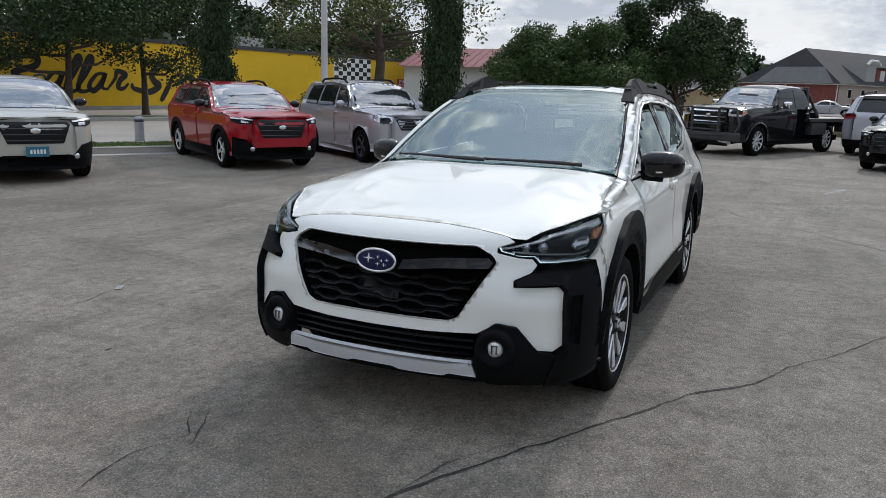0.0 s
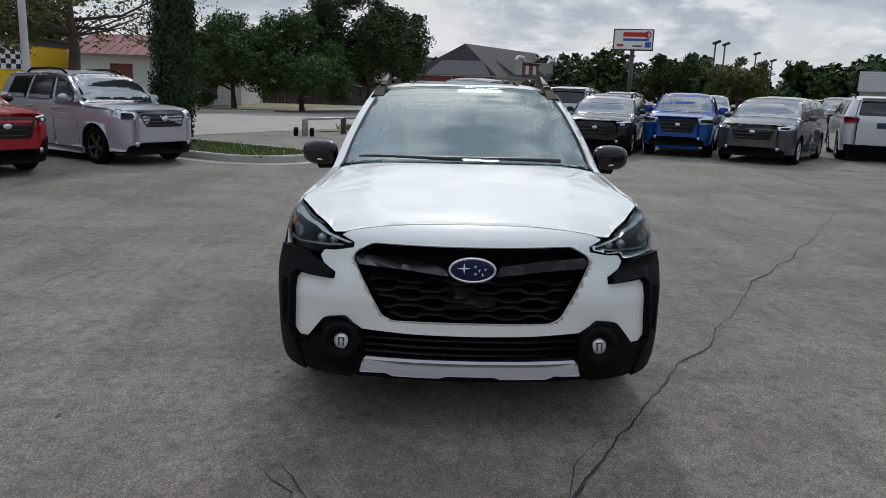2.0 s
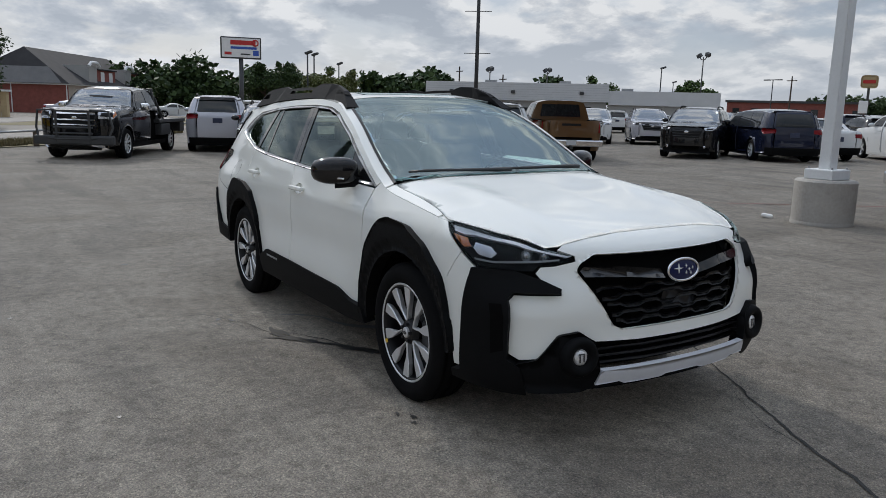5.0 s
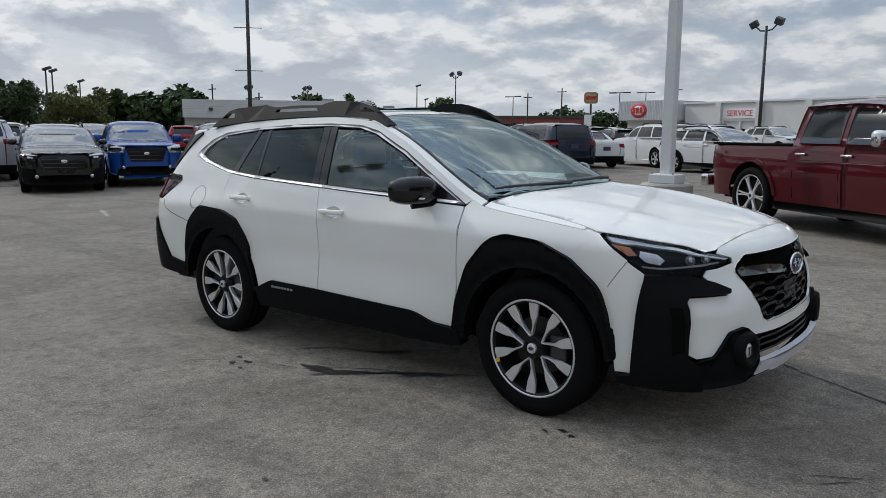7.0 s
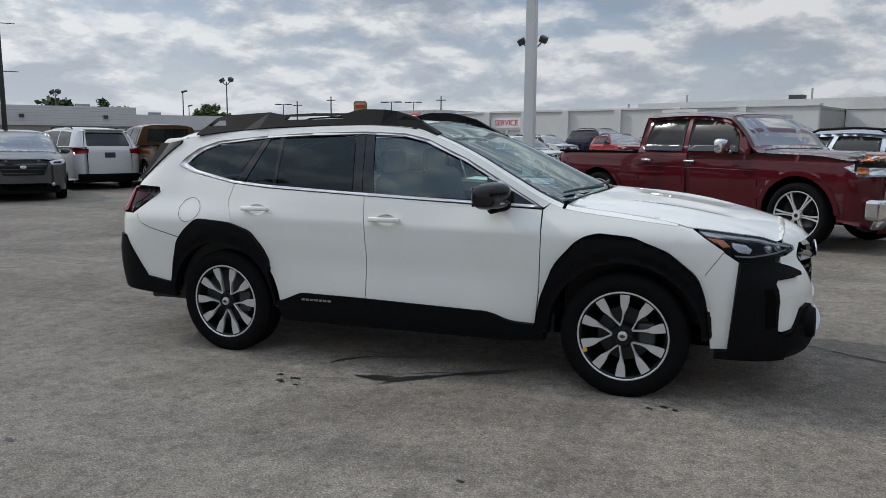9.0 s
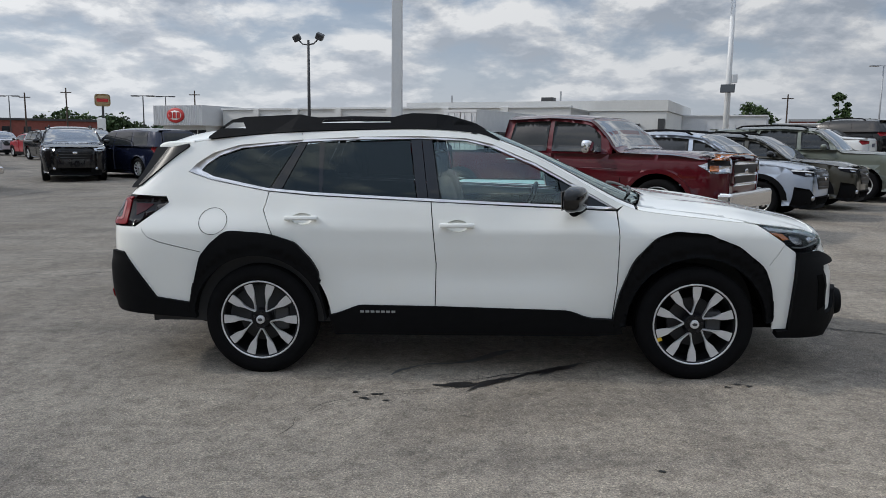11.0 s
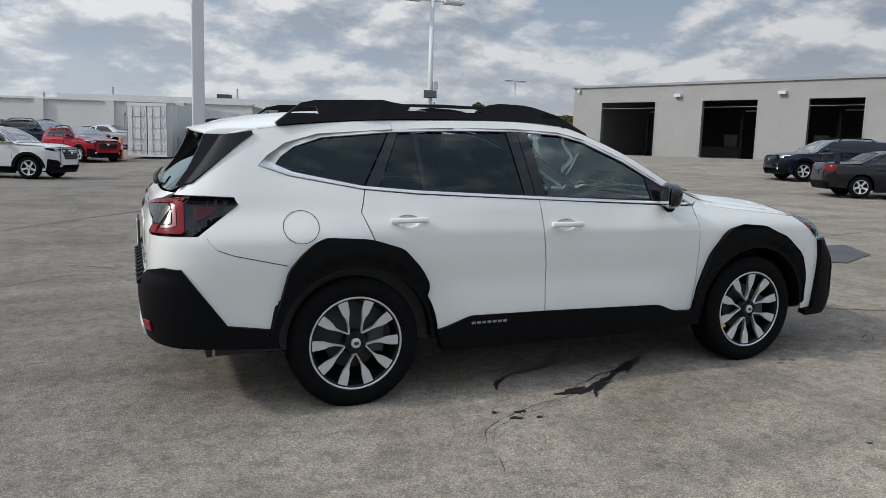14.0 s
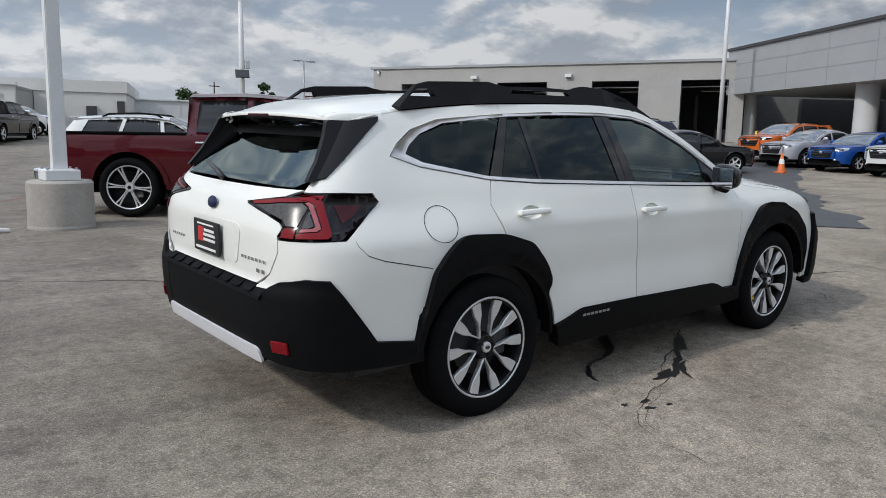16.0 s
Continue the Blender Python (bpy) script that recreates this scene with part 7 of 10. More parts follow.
part("fascia", LW.box(19.2, 30.0, 2.35, 3.75, -0.6, 0.25), WALL_SHEET, show)
part("lower_wall", LW.box(19.2, 30.0, -0.3, 2.35, -0.4, 0.0), WALL_GREY, show)
part("roof", LW.box(0.3, 30.0, 3.6, 3.7, -15, -0.6), METAL_GREY, show)
for k in range(7):
    part("joint_line", LW.box(0.2, 19.2, 2.75 + k * 0.24, 2.765 + k * 0.24, 0.35, 0.358), METAL_GREY, show)
for s in (3.0, 9.5, 16.5):
    part("wall_light", LW.box(s - 0.2, s + 0.2, 3.3, 3.6, 0.35, 0.55), METAL_DARK, show)
for s in (6.0, 14.0, 20.5):
    part("roof_unit", LW.box(s, s + 1.2, 4.4 if s < 18 else 3.7, 4.75 if s < 18 else 4.1, -4, -3), METAL_GREY, show)

# yellow shop with painted script
YW = Wall((-17.7, -28.6), (-49.6, -25.6))
shop = thing("yellow_shop", pose(0, 0, 0), "yellow painted block shop wall with black script lettering", "building")
part("wall", YW.box(-14, 32.5, -0.3, 3.2, -0.4, 0.0), YELLOW, shop)
part("parapet", YW.box(-14, 32.5, 3.2, 3.42, -0.5, 0.06), METAL_DARK, shop)
part("side_wall", YW.box(32.1, 32.5, -0.3, 3.2, -14, -0.4), YELLOW, shop)
part("roof", YW.box(-14, 32.5, 3.0, 3.1, -14, -0.4), METAL_GREY, shop)
part("base_band", YW.box(-14, 32.5, -0.3, 0.12, 0.0, 0.02), CONCRETE, shop)
part("roof_unit", YW.box(15.0, 17.0, 3.4, 4.1, -4, -2.5), METAL_GREY, shop)
check = part("checker_board", YW.box(20.9, 25.1, 1.7, 3.18, 0.0, 0.04), WHITE_PAINT, shop, "black and white checkered panel")
for i in range(9):
    for j in range(5):
        if (i + j) % 2 == 0:
            s = 20.95 + i * 0.46
            part("checker_square", YW.box(s, s + 0.45, 1.74 + j * 0.285, 2.02 + j * 0.285, 0.04, 0.05), BLACK_PAINT, check)
part("arrow_sign", YW.box(28.6, 30.9, 1.35, 1.95, 0.0, 0.04), RED_PAINT, shop, "red parking sign with arrow and white letters")
text_mesh("sign_letters", "PARKING", 0.22, WHITE_PAINT, shop, YW.face(29.75, 1.77, 0.05), depth=0.005, width=1.9)
text_mesh("sign_letters", "IN THE REAR", 0.22, WHITE_PAINT, shop, YW.face(29.75, 1.5, 0.05), depth=0.005, width=2.1)
b = prism_bm([(0, 0.75), (0.5, 0.25), (0.2, 0.25), (0.2, -0.1), (-0.2, -0.1), (-0.2, 0.25), (-0.5, 0.25)], 0.0, 0.04, "z")
part("arrow", b, RED_PAINT, shop, at=YW.face(29.95, 2.05, 0.01))


def stroke(pts, w):
    """A painted brush stroke on the shop wall, s against z, thick in its middle."""
    n = len(pts)
    bm = bmesh.new()
    fine = []
    for i in range(n - 1):
        p0, p1, p2, p3 = (Vector(pts[max(0, min(n - 1, i + k))]) for k in (-1, 0, 1, 2))
        for k in range(6):
            u = k / 6
            fine.append(0.5 * ((2 * p1) + (p2 - p0) * u + (2 * p0 - 5 * p1 + 4 * p2 - p3) * u * u + (3 * p1 - p0 - 3 * p2 + p3) * u ** 3))
    fine.append(Vector(pts[-1]))
    prev = None
    for i, p in enumerate(fine):
        d = (fine[min(i + 1, len(fine) - 1)] - fine[max(i - 1, 0)]).normalized()
        k = 0.35 + 0.65 * math.sin(math.pi * i / (len(fine) - 1))
        nn = Vector((-d.y, d.x)) * w * k / 2
        a, b2 = bm.verts.new(YW.at(p.x + nn.x, p.y + nn.y, 0.02)), bm.verts.new(YW.at(p.x - nn.x, p.y - nn.y, 0.02))
        if prev:
            bm.faces.new((prev[0], a, b2, prev[1]))
        prev = (a, b2)
    part("painted_stroke", bm, BLACK_PAINT, shop)


# bold slanted brush script, along the wall
stroke([(-2.6, 0.9), (-1.7, 1.7), (-0.7, 2.2), (0.25, 2.25), (0.2, 1.85), (-0.8, 1.55), (-0.2, 1.2), (-0.9, 0.9)], 0.30)
for s0, k in ((0.55, 0.95), (2.75, 0.9)):
    stroke([(s0 + 0.95 * k, 1.62), (s0 + 0.45 * k, 1.55), (s0, 1.05), (s0 + 0.25 * k, 0.82), (s0 + 0.75 * k, 1.2), (s0 + 1.0 * k, 1.65), (s0 + 0.75 * k, 1.0), (s0 + 1.15 * k, 0.9)], 0.27)
for s0 in (1.55, 2.15):
    stroke([(s0 - 0.05, 0.9), (s0 + 0.45, 1.5), (s0 + 0.85, 2.2), (s0 + 0.65, 2.3), (s0 + 0.15, 1.3), (s0 + 0.05, 0.85), (s0 + 0.45, 0.8), (s0 + 0.75, 1.0)], 0.26)
stroke([(3.75, 0.95), (4.15, 1.4), (4.3, 1.75), (4.75, 1.6), (4.45, 1.35), (4.3, 1.0), (4.6, 0.95), (4.9, 1.2)], 0.28)
stroke([(7.6, 1.85), (7.0, 2.1), (6.3, 1.75), (6.4, 1.35), (6.7, 1.1), (6.1, 0.8), (5.2, 0.95), (5.1, 1.2)], 0.36)
stroke([(7.6, 1.65), (7.3, 1.1), (6.9, 0.5), (6.75, 0.35)], 0.30)
stroke([(7.5, 1.5), (8.1, 1.7), (8.05, 1.3), (7.5, 1.1)], 0.24)
stroke([(8.7, 1.65), (8.25, 1.4), (8.35, 1.05), (8.8, 1.2), (8.75, 1.65), (9.1, 1.45)], 0.25)
stroke([(9.0, 1.0), (9.4, 1.6), (9.75, 1.65), (10.0, 1.5)], 0.25)
stroke([(10.9, 2.6), (10.5, 1.8), (10.2, 1.2), (10.5, 0.95), (10.9, 1.2)], 0.27)
stroke([(10.0, 1.9), (10.6, 2.0), (11.3, 2.05)], 0.18)

# red roofed white sheds
RW = Wall((-43.1, -22.7), (-43.9, -13.4))
rs = thing("red_roof_shed", pose(0, 0, 0), "white walled shed with a red sheet roof", "building")
walls_with_openings(RW, -1.0, 9.3, -0.3, 2.9, 0.3, [(1.2, 2.6, -0.3, 2.3), (6.0, 7.8, 0.3, 1.6)], WALL_WHITE, rs)
part("door", RW.box(1.2, 2.6, -0.3, 2.3, -0.2, -0.15), BRICK_RED, rs, "dark red door")
part("window", RW.box(6.0, 7.8, 0.3, 1.6, -0.2, -0.15), WINDOW_DARK, rs)
b = bmesh.new()
v = [b.verts.new(RW.at(s, z, o)) for s in (-1.4, 9.7) for z, o in ((2.85, 0.5), (4.3, -4.5), (2.85, -9.5))]
for f in ((0, 1, 4, 3), (1, 2, 5, 4), (0, 2, 1), (3, 4, 5)):
    b.faces.new([v[i] for i in f])
part("roof", b, ROOF_RED, rs)
for k in range(19):
    s = -1.3 + k * 0.6
    part("roof_seam", tube_bm([RW.at(s, 2.88, 0.5), RW.at(s, 4.33, -4.5)], 0.02, 4), ROOF_RED, rs)
part("end_wall", RW.box(9.0, 9.3, -0.3, 2.9, -9, -0.3), WALL_WHITE, rs)

# long hipped house, red brick at its end
HWALL = Wall((-88.4, 5.5), (-114.5, 20.5))
HDEPTH, EAVE, RIDGE = 12.0, 3.0, 7.15
hse = thing("hipped_house", pose(0, 0, 0), "long pale brick house with a charcoal hipped roof and red dormers", "house")
HL = HWALL.length
part("wall", HWALL.box(0.1, HL, -0.6, EAVE, -HDEPTH, 0.0), BRICK_PALE, hse)
part("end_wall", HWALL.box(0.0, 0.1, -0.6, EAVE, -HDEPTH, 0.02), BRICK_RED, hse, "dark red brick end wall")
part("eaves", HWALL.box(-0.3, HL + 0.3, EAVE, EAVE + 0.12, -HDEPTH - 0.3, 0.3), METAL_WHITE, hse)
b = bmesh.new()
lo = [HWALL.at(s, EAVE + 0.12, o) for s, o in ((-0.4, 0.4), (HL + 0.4, 0.4), (HL + 0.4, -HDEPTH - 0.4), (-0.4, -HDEPTH - 0.4))]
hi = [HWALL.at(s, RIDGE, -HDEPTH / 2) for s in (3.0, HL - 5.0)]
va, vb = [b.verts.new(x) for x in lo], [b.verts.new(x) for x in hi]
for f in ((va[0], va[1], vb[1], vb[0]), (va[1], va[2], vb[1]), (va[2], va[3], vb[0], vb[1]), (va[3], va[0], vb[0])):
    b.faces.new(f)
bmesh.ops.recalc_face_normals(b, faces=b.faces)
part("roof", b, ROOF_DARK, hse)
b = bmesh.new()
v = [b.verts.new(HWALL.at(s, z, o)) for s, z, o in ((-0.46, EAVE + 0.16, -0.4), (-0.46, EAVE + 0.16, -9.8), (1.0, 4.95, -8.2), (1.0, 4.95, -2.4))]
b.faces.new(v)
part("pale_roof_slope", b, ROOF_PALE, hse)
for s in (0.0, 6.0):
    part("downpipe", tube_bm([HWALL.at(-0.06, -0.3, -s - 0.1), HWALL.at(-0.06, EAVE, -s - 0.1)], 0.06, 6), METAL_WHITE, hse)
for s in (7.0, 17.5):
    d = part("gable_dormer", HWALL.box(s - 1.1, s + 1.1, EAVE + 0.2, EAVE + 2.4, -4.2, -0.2), WALL_GREY, hse, "pale dormer with a white arched head")
    part("dormer_trim", tube_bm([HWALL.at(s - 1.5, EAVE + 2.3, 0.0), HWALL.at(s - 0.8, EAVE + 2.75, 0.0), HWALL.at(s + 0.8, EAVE + 2.75, 0.0), HWALL.at(s + 1.5, EAVE + 2.3, 0.0)], 0.18, 6), METAL_WHITE, d)
for s in (11.5, 22.5):
    d = part("dormer", HWALL.box(s - 2.6, s + 2.6, EAVE + 0.3, EAVE + 2.0, -3.4, -0.5), BRICK_RED, hse, "wide red dormer with white windows")
    part("dormer_roof", HWALL.box(s - 2.8, s + 2.8, EAVE + 2.0, EAVE + 2.15, -4.0, -0.3), ROOF_DARK, d)
    for u in (-1.2, 1.2):
        wv = part("dormer_window", HWALL.box(s + u - 0.5, s + u + 0.5, EAVE + 0.6, EAVE + 1.8, -0.5, -0.45), METAL_WHITE, d)
for k in range(10):
    s = 2.4 + k * 2.9
    for z in (-0.1, 1.55):
        win = part("window", HWALL.box(s - 0.42, s + 0.42, z, z + 1.05, 0.0, 0.04), METAL_WHITE, hse)
        part("pane", HWALL.box(s - 0.34, s + 0.34, z + 0.06, z + 0.99, 0.04, 0.05), WINDOW_DARK, win)
part("porch_roof", HWALL.box(3.2, 4.6, 0.9, 1.5, 0.0, 0.8), BRICK_RED, hse)
for s in (HL - 3.5, HL - 2.6):
    part("flue", tube_bm([HWALL.at(s, EAVE + 1.0, -5.0), HWALL.at(s, EAVE + 3.4, -5.0)], 0.14, 6), METAL_DARK, hse)
gh = thing("gabled_house", pose(0, 0, 0), "half-timbered house with a steep gable", "house")
gwl = Wall((-95.0, -12.0), (-94.0, -6.2))
part("wall", gwl.box(0, 5.9, -0.6, 3.6, -9, 0), WALL_GREY, gh)
b = bmesh.new()
v = [b.verts.new(gwl.at(s, z, o)) for o in (0.3, -9.3) for s, z in ((-0.5, 3.4), (2.95, 7.0), (6.4, 3.4))]
for f in ((0, 1, 4, 3), (1, 2, 5, 4), (0, 2, 1), (3, 4, 5)):
    b.faces.new([v[i] for i in f])
part("roof", b, ROOF_DARK, gh)
for s in (0.6, 2.95, 5.3):
    part("timber", gwl.box(s - 0.12, s + 0.12, 1.6, 3.7, 0.0, 0.05), DARK_WOOD, gh)
shed = thing("tan_shed", pose(0, 0, 0), "low tan boarded shed with a flat roof", "shed")
sw2 = Wall((-66.0, -7.5), (-65.5, -1.0))
for k in range(16):
    part("board", sw2.box(k * 0.41, k * 0.41 + 0.39, -0.3, 1.95, -0.05, 0.0), TAN_WOOD, shed)
part("roof", sw2.box(-0.2, 6.8, 1.95, 2.1, -4, 0.3), METAL_WHITE, shed)
part("end_wall", sw2.box(6.4, 6.55, -0.3, 1.95, -4, -0.05), TAN_WOOD, shed)
fence = thing("board_fence", pose(0, 0, 0), "dark stained board fence behind trees", "fence")
fw = Wall((-52, -16.5), (-55, -6.0))
for k in range(40):
    part("board", fw.box(k * 0.27, k * 0.27 + 0.262, -0.2, 1.35, -0.03, 0.0), DARK_WOOD, fence)
for z in (0.3, 1.0):
    part("rail", fw.box(0, 10.9, z, z + 0.12, 0.0, 0.05), DARK_WOOD, fence)
# distant hotel and fast-food blocks
def block(name, p, q, h, depth, mat, label, floors=2, roof=ROOF_RED):
    w = Wall(p, q)
    o = thing(name, pose(0, 0, 0), label, "building")
    part("wall", w.box(0, w.length, -0.5, h, -depth, 0), mat, o)
    part("roof_edge", w.box(-0.3, w.length + 0.3, h, h + 0.4, -depth - 0.3, 0.3), roof, o)
    n = max(2, int(w.length / 3))
    for f in range(floors):
        for k in range(n):
            s = w.length * (k + 0.5) / n
            z = h * (f + 0.3) / floors
            part("window", w.box(s - 0.6, s + 0.6, z, z + h / floors * 0.45, 0.0, 0.05), WINDOW_DARK, o)
    return o


block("brick_hotel", (66, 124), (84, 112), 8.2, 10, BRICK_RED, "distant red brick hotel with pale bands", 3, WALL_WHITE)
block("brick_hotel", (52, 132), (64, 128), 5.5, 8, BRICK_RED, "distant low red brick block", 2, METAL_GREY)
block("far_shop", (-92, 118), (-72, 130), 4.2, 10, BRICK_RED, "distant brown brick shops", 1, METAL_DARK)
block("far_shop", (-62, 136), (-40, 142), 3.6, 10, BRICK_PALE, "distant tan furniture shop", 1, METAL_DARK)
block("far_shop", (-98, 44), (-90, 56), 3.0, 8, WALL_WHITE, "distant low white shop building", 1, METAL_GREY)


# ---- poles and signs ----
def pole_base(x, y, r, h, label):
    z = ground(x, y)
    pl = thing("light_pole", pose(x, y, z), label, "street lamp")
    part("concrete_base", lathe_bm([(0.001, -0.05), (r * 1.02, -0.05), (r * 1.02, 0.02), (r, 0.05), (r, h - 0.03), (r - 0.03, h), (0.001, h)], 64, "z"), CONCRETE, pl, "round concrete footing", smooth=False)
    return pl


lp = pole_base(-1.53, 7.25, 0.40, 0.62, "white square light pole on a round concrete footing")
part("shoe_box", box_bm(0.42, 0.42, 0.14, 0.015, at=(0, 0, 0.69)), METAL_WHITE, lp)
b = bmesh.new()
vs = [[b.verts.new((sx * w, sy * w, z)) for sx, sy in ((-1, -1), (1, -1), (1, 1), (-1, 1))] for w, z in ((0.088, 0.76), (0.066, 10.0))]
for k in range(4):
    b.faces.new((vs[0][k], vs[0][(k + 1) % 4], vs[1][(k + 1) % 4], vs[1][k]))
b.faces.new(vs[1])
bmesh.ops.bevel(b, geom=[e for e in b.edges if abs(e.verts[0].co.z - e.verts[1].co.z) > 1], offset=0.012, segments=2, affect="EDGES")
part("shaft", b, METAL_WHITE, lp)
for s in (-1, 1):
    part("lamp_head", box_bm(0.6, 0.35, 0.16, 0.03, at=(s * 0.6, 0, 10.0)), METAL_WHITE, lp)
for k in range(4):
    part("bolt", tube_bm([(0.17 * (1 if k % 2 else -1), 0.17 * (1 if k > 1 else -1), 0.75), (0.17 * (1 if k % 2 else -1), 0.17 * (1 if k > 1 else -1), 0.79)], 0.015, 6), METAL_GREY, lp)
rag = part("litter", box_bm(0.16, 0.10, 0.06, 0.025), WHITE_PAINT, None, at=pose(-2.25, 7.05, ground(-2.25, 7.05) + 0.03, 0, 8, 25))
tagged(rag, "crumpled white litter beside the pole footing", "litter")


def tall_light(x, y, h, r, mat, heads, label):
    z = ground(x, y)
    p = thing("light_pole", pose(x, y, z), label, "street lamp")
    part("shaft", tube_bm([(0, 0, -0.05), (0, 0, h * 0.5), (0, 0, h)], [r, r * 0.85, r * 0.7], 10), mat, p, smooth=True)
    if heads == "flood":
        part("arm", tube_bm([(-0.75, 0.3, h + 0.05), (-0.4, 0.15, h - 0.25), (0, 0, h - 0.3), (0.4, -0.15, h - 0.25), (0.75, -0.3, h + 0.05)], 0.05, 6), mat, p)
        for s in (-1, 1):
            b = box_bm(0.5, 0.42, 0.42, 0.06)
            bmesh.ops.transform(b, matrix=pose(s * 0.85, -s * 0.34, h + 0.18, 20, s * 25, 0), verts=b.verts)
            part("flood_head", b, METAL_DARK, p)
    elif heads == "cobra":
        b = box_bm(0.7, 0.3, 0.2, 0.05)
        bmesh.ops.transform(b, matrix=pose(0.25, 0, h, 0, -15, 30), verts=b.verts)
        part("lamp_head", b, METAL_DARK, p)
    elif heads == "pair":
        part("arm", tube_bm([(-1.0, 0, h), (1.0, 0, h)], 0.05, 6), mat, p)
        for s in (-1, 1):
            part("lamp_head", box_bm(0.9, 0.5, 0.14, 0.03, at=(s * 0.95, 0, h - 0.02)), mat, p)
    return p


tall_light(-12.25, 45.0, 7.66, 0.12, METAL_DARK, "flood", "dark steel pole with two flood lights")
tall_light(-11.1, -9.2, 9.0, 0.085, METAL_WHITE, "pair", "white round light pole behind parked cars")
sp = tall_light(9.45, 26.0, 7.12, 0.13, METAL_WHITE, "pair", "white light pole with a small solar panel")
b = box_bm(0.55, 0.04, 0.42, 0.01)
bmesh.ops.transform(b, matrix=pose(-0.1, -0.28, 3.2, -40, 0, -20), verts=b.verts)
part("solar_panel", b, WINDOW_DARK, sp)
part("control_box", box_bm(0.22, 0.18, 0.35, 0.02, at=(0.2, -0.05, 3.6)), METAL_WHITE, sp)
tall_light(34.1, 19.4, 11.0, 0.13, METAL_WHITE, "pair", "white light pole beside the workshop")
for x, y, h, kind in ((-62.6, 23.8, 6.2, "cobra"), (-71.3, 30.0, 6.0, "cobra"), (-75.5, 33.4, 5.6, "cobra"), (-70.9, 49.1, 6.2, "flood"), (-70.0, 57.0, 6.4, "flood"), (-51.9, 63.5, 7.6, "flood"), (-61.8, 67.9, 7.0, "cobra"), (-58.0, 21.4, 6.0, "cobra"), (40.5, 77.7, 8.4, "pair"), (-80, 90, 6.5, "cobra"), (-66, 95, 6.8, "pair"), (-48, 104, 6.5, "pair"), (-42, 84, 6.0, "pair")):
    tall_light(x, y, h, 0.09, METAL_DARK if x < 0 else METAL_GREY, kind, "slim dark light pole in the distance" if x < 0 else "slim grey light pole in the distance")
mast = thing("radio_mast", pose(-34.7, 23.3, ground(-34.7, 23.3)), "tall dark mast with thin cross bars", "mast")
part("shaft", tube_bm([(0, 0, -0.05), (0, 0, 6), (0, 0, 16)], [0.14, 0.11, 0.08], 10), METAL_DARK, mast, smooth=True)
for z in (4.95, 7.4, 9.9):
    part("cross_bar", tube_bm([(-0.52, -0.62, z), (0.52, 0.62, z)], 0.022, 6), METAL_DARK, mast)
sgn = thing("dealer_sign", look((-41.3, 10.8, 4.75), (-2, 2, 4.75)) @ pose(0, 0, 0, 0, 180, 0) @ pose(0, 0, 0, 0, 180, 0), "white dealership sign board on a dark pole", "sign")
part("board", box_bm(2.35, 1.25, 0.3, 0.03), METAL_DARK, sgn)
part("face", box_bm(2.2, 1.1, 0.02, 0.01, at=(0, 0, -0.16)), WHITE_PAINT, sgn)
part("face", box_bm(2.2, 1.1, 0.02, 0.01, at=(0, 0, 0.16)), WHITE_PAINT, sgn)
for s in (1, -1):
    f = 0.172 * s
    part("sign_bar", box_bm(1.45, 0.26, 0.01, 0.004, at=(0.12 * s, 0.30, f)), RED_PAINT, sgn)
    part("sign_bar", box_bm(1.5, 0.14, 0.01, 0.004, at=(0.15 * s, 0.0, f)), BLUE_PAINT, sgn)
    part("sign_bar", box_bm(0.40, 0.16, 0.01, 0.004, at=(-0.75 * s, -0.33, f)), RED_PAINT, sgn)
    part("sign_bar", box_bm(0.34, 0.30, 0.01, 0.004, at=(0.85 * s, -0.28, f)), BLUE_PAINT, sgn)
    part("sign_bar", box_bm(0.55, 0.08, 0.01, 0.004, at=(0.25 * s, -0.36, f)), METAL_DARK, sgn)
    ringb = tube_bm([(-0.82 + 0.17 * math.cos(a), 0.30 + 0.17 * math.sin(a), f) for a in (2 * math.pi * k / 20 for k in range(21))], 0.035, 6, cap=False)
    part("sign_ring", ringb, RED_PAINT, sgn)
part("pole", tube_bm([(0, -0.6, 0), (0, -4.9, 0)], 0.13, 10), METAL_DARK, sgn, smooth=True)
bk = thing("food_sign", pose(-61.5, 111.5, 0, 0, 0, 25), "distant round orange food sign on a pole", "sign")
part("pole", tube_bm([(0, 0, -0.2), (0, 0, 6.3)], 0.18, 8), METAL_DARK, bk)
part("board", box_bm(2.3, 0.3, 1.9, 0.4, at=(0, 0, 7.2)), TAN_WOOD, bk)
part("sign_bar", box_bm(1.7, 0.04, 0.5, 0.1, at=(0, -0.17, 7.2)), RED_PAINT, bk)
b2 = thing("food_sign", pose(-60.0, 108.0, 0, 0, 0, 25), "distant pale sign board on a pole", "sign")
part("pole", tube_bm([(0, 0, -0.2), (0, 0, 2.6)], 0.12, 8), METAL_DARK, b2)
part("board", box_bm(1.2, 0.3, 1.8, 0.05, at=(0, 0, 3.4)), WHITE_PAINT, b2)
# wooden utility poles far away
for x, y, h in ((-72, 108, 8), (-70, 116, 9), (-50, 120, 8), (-95, 60, 8), (-92, 66, 7), (46, 118, 8)):
    up_ = thing("utility_pole", pose(x, y, ground(x, y)), "far wooden utility pole with cross arm", "utility pole")
    part("shaft", tube_bm([(0, 0, -0.2), (0, 0, h)], [0.16, 0.10], 8), DARK_WOOD, up_)
    part("cross_arm", box_bm(1.8, 0.12, 0.14, 0.01, at=(0, 0, h - 0.7)), DARK_WOOD, up_)
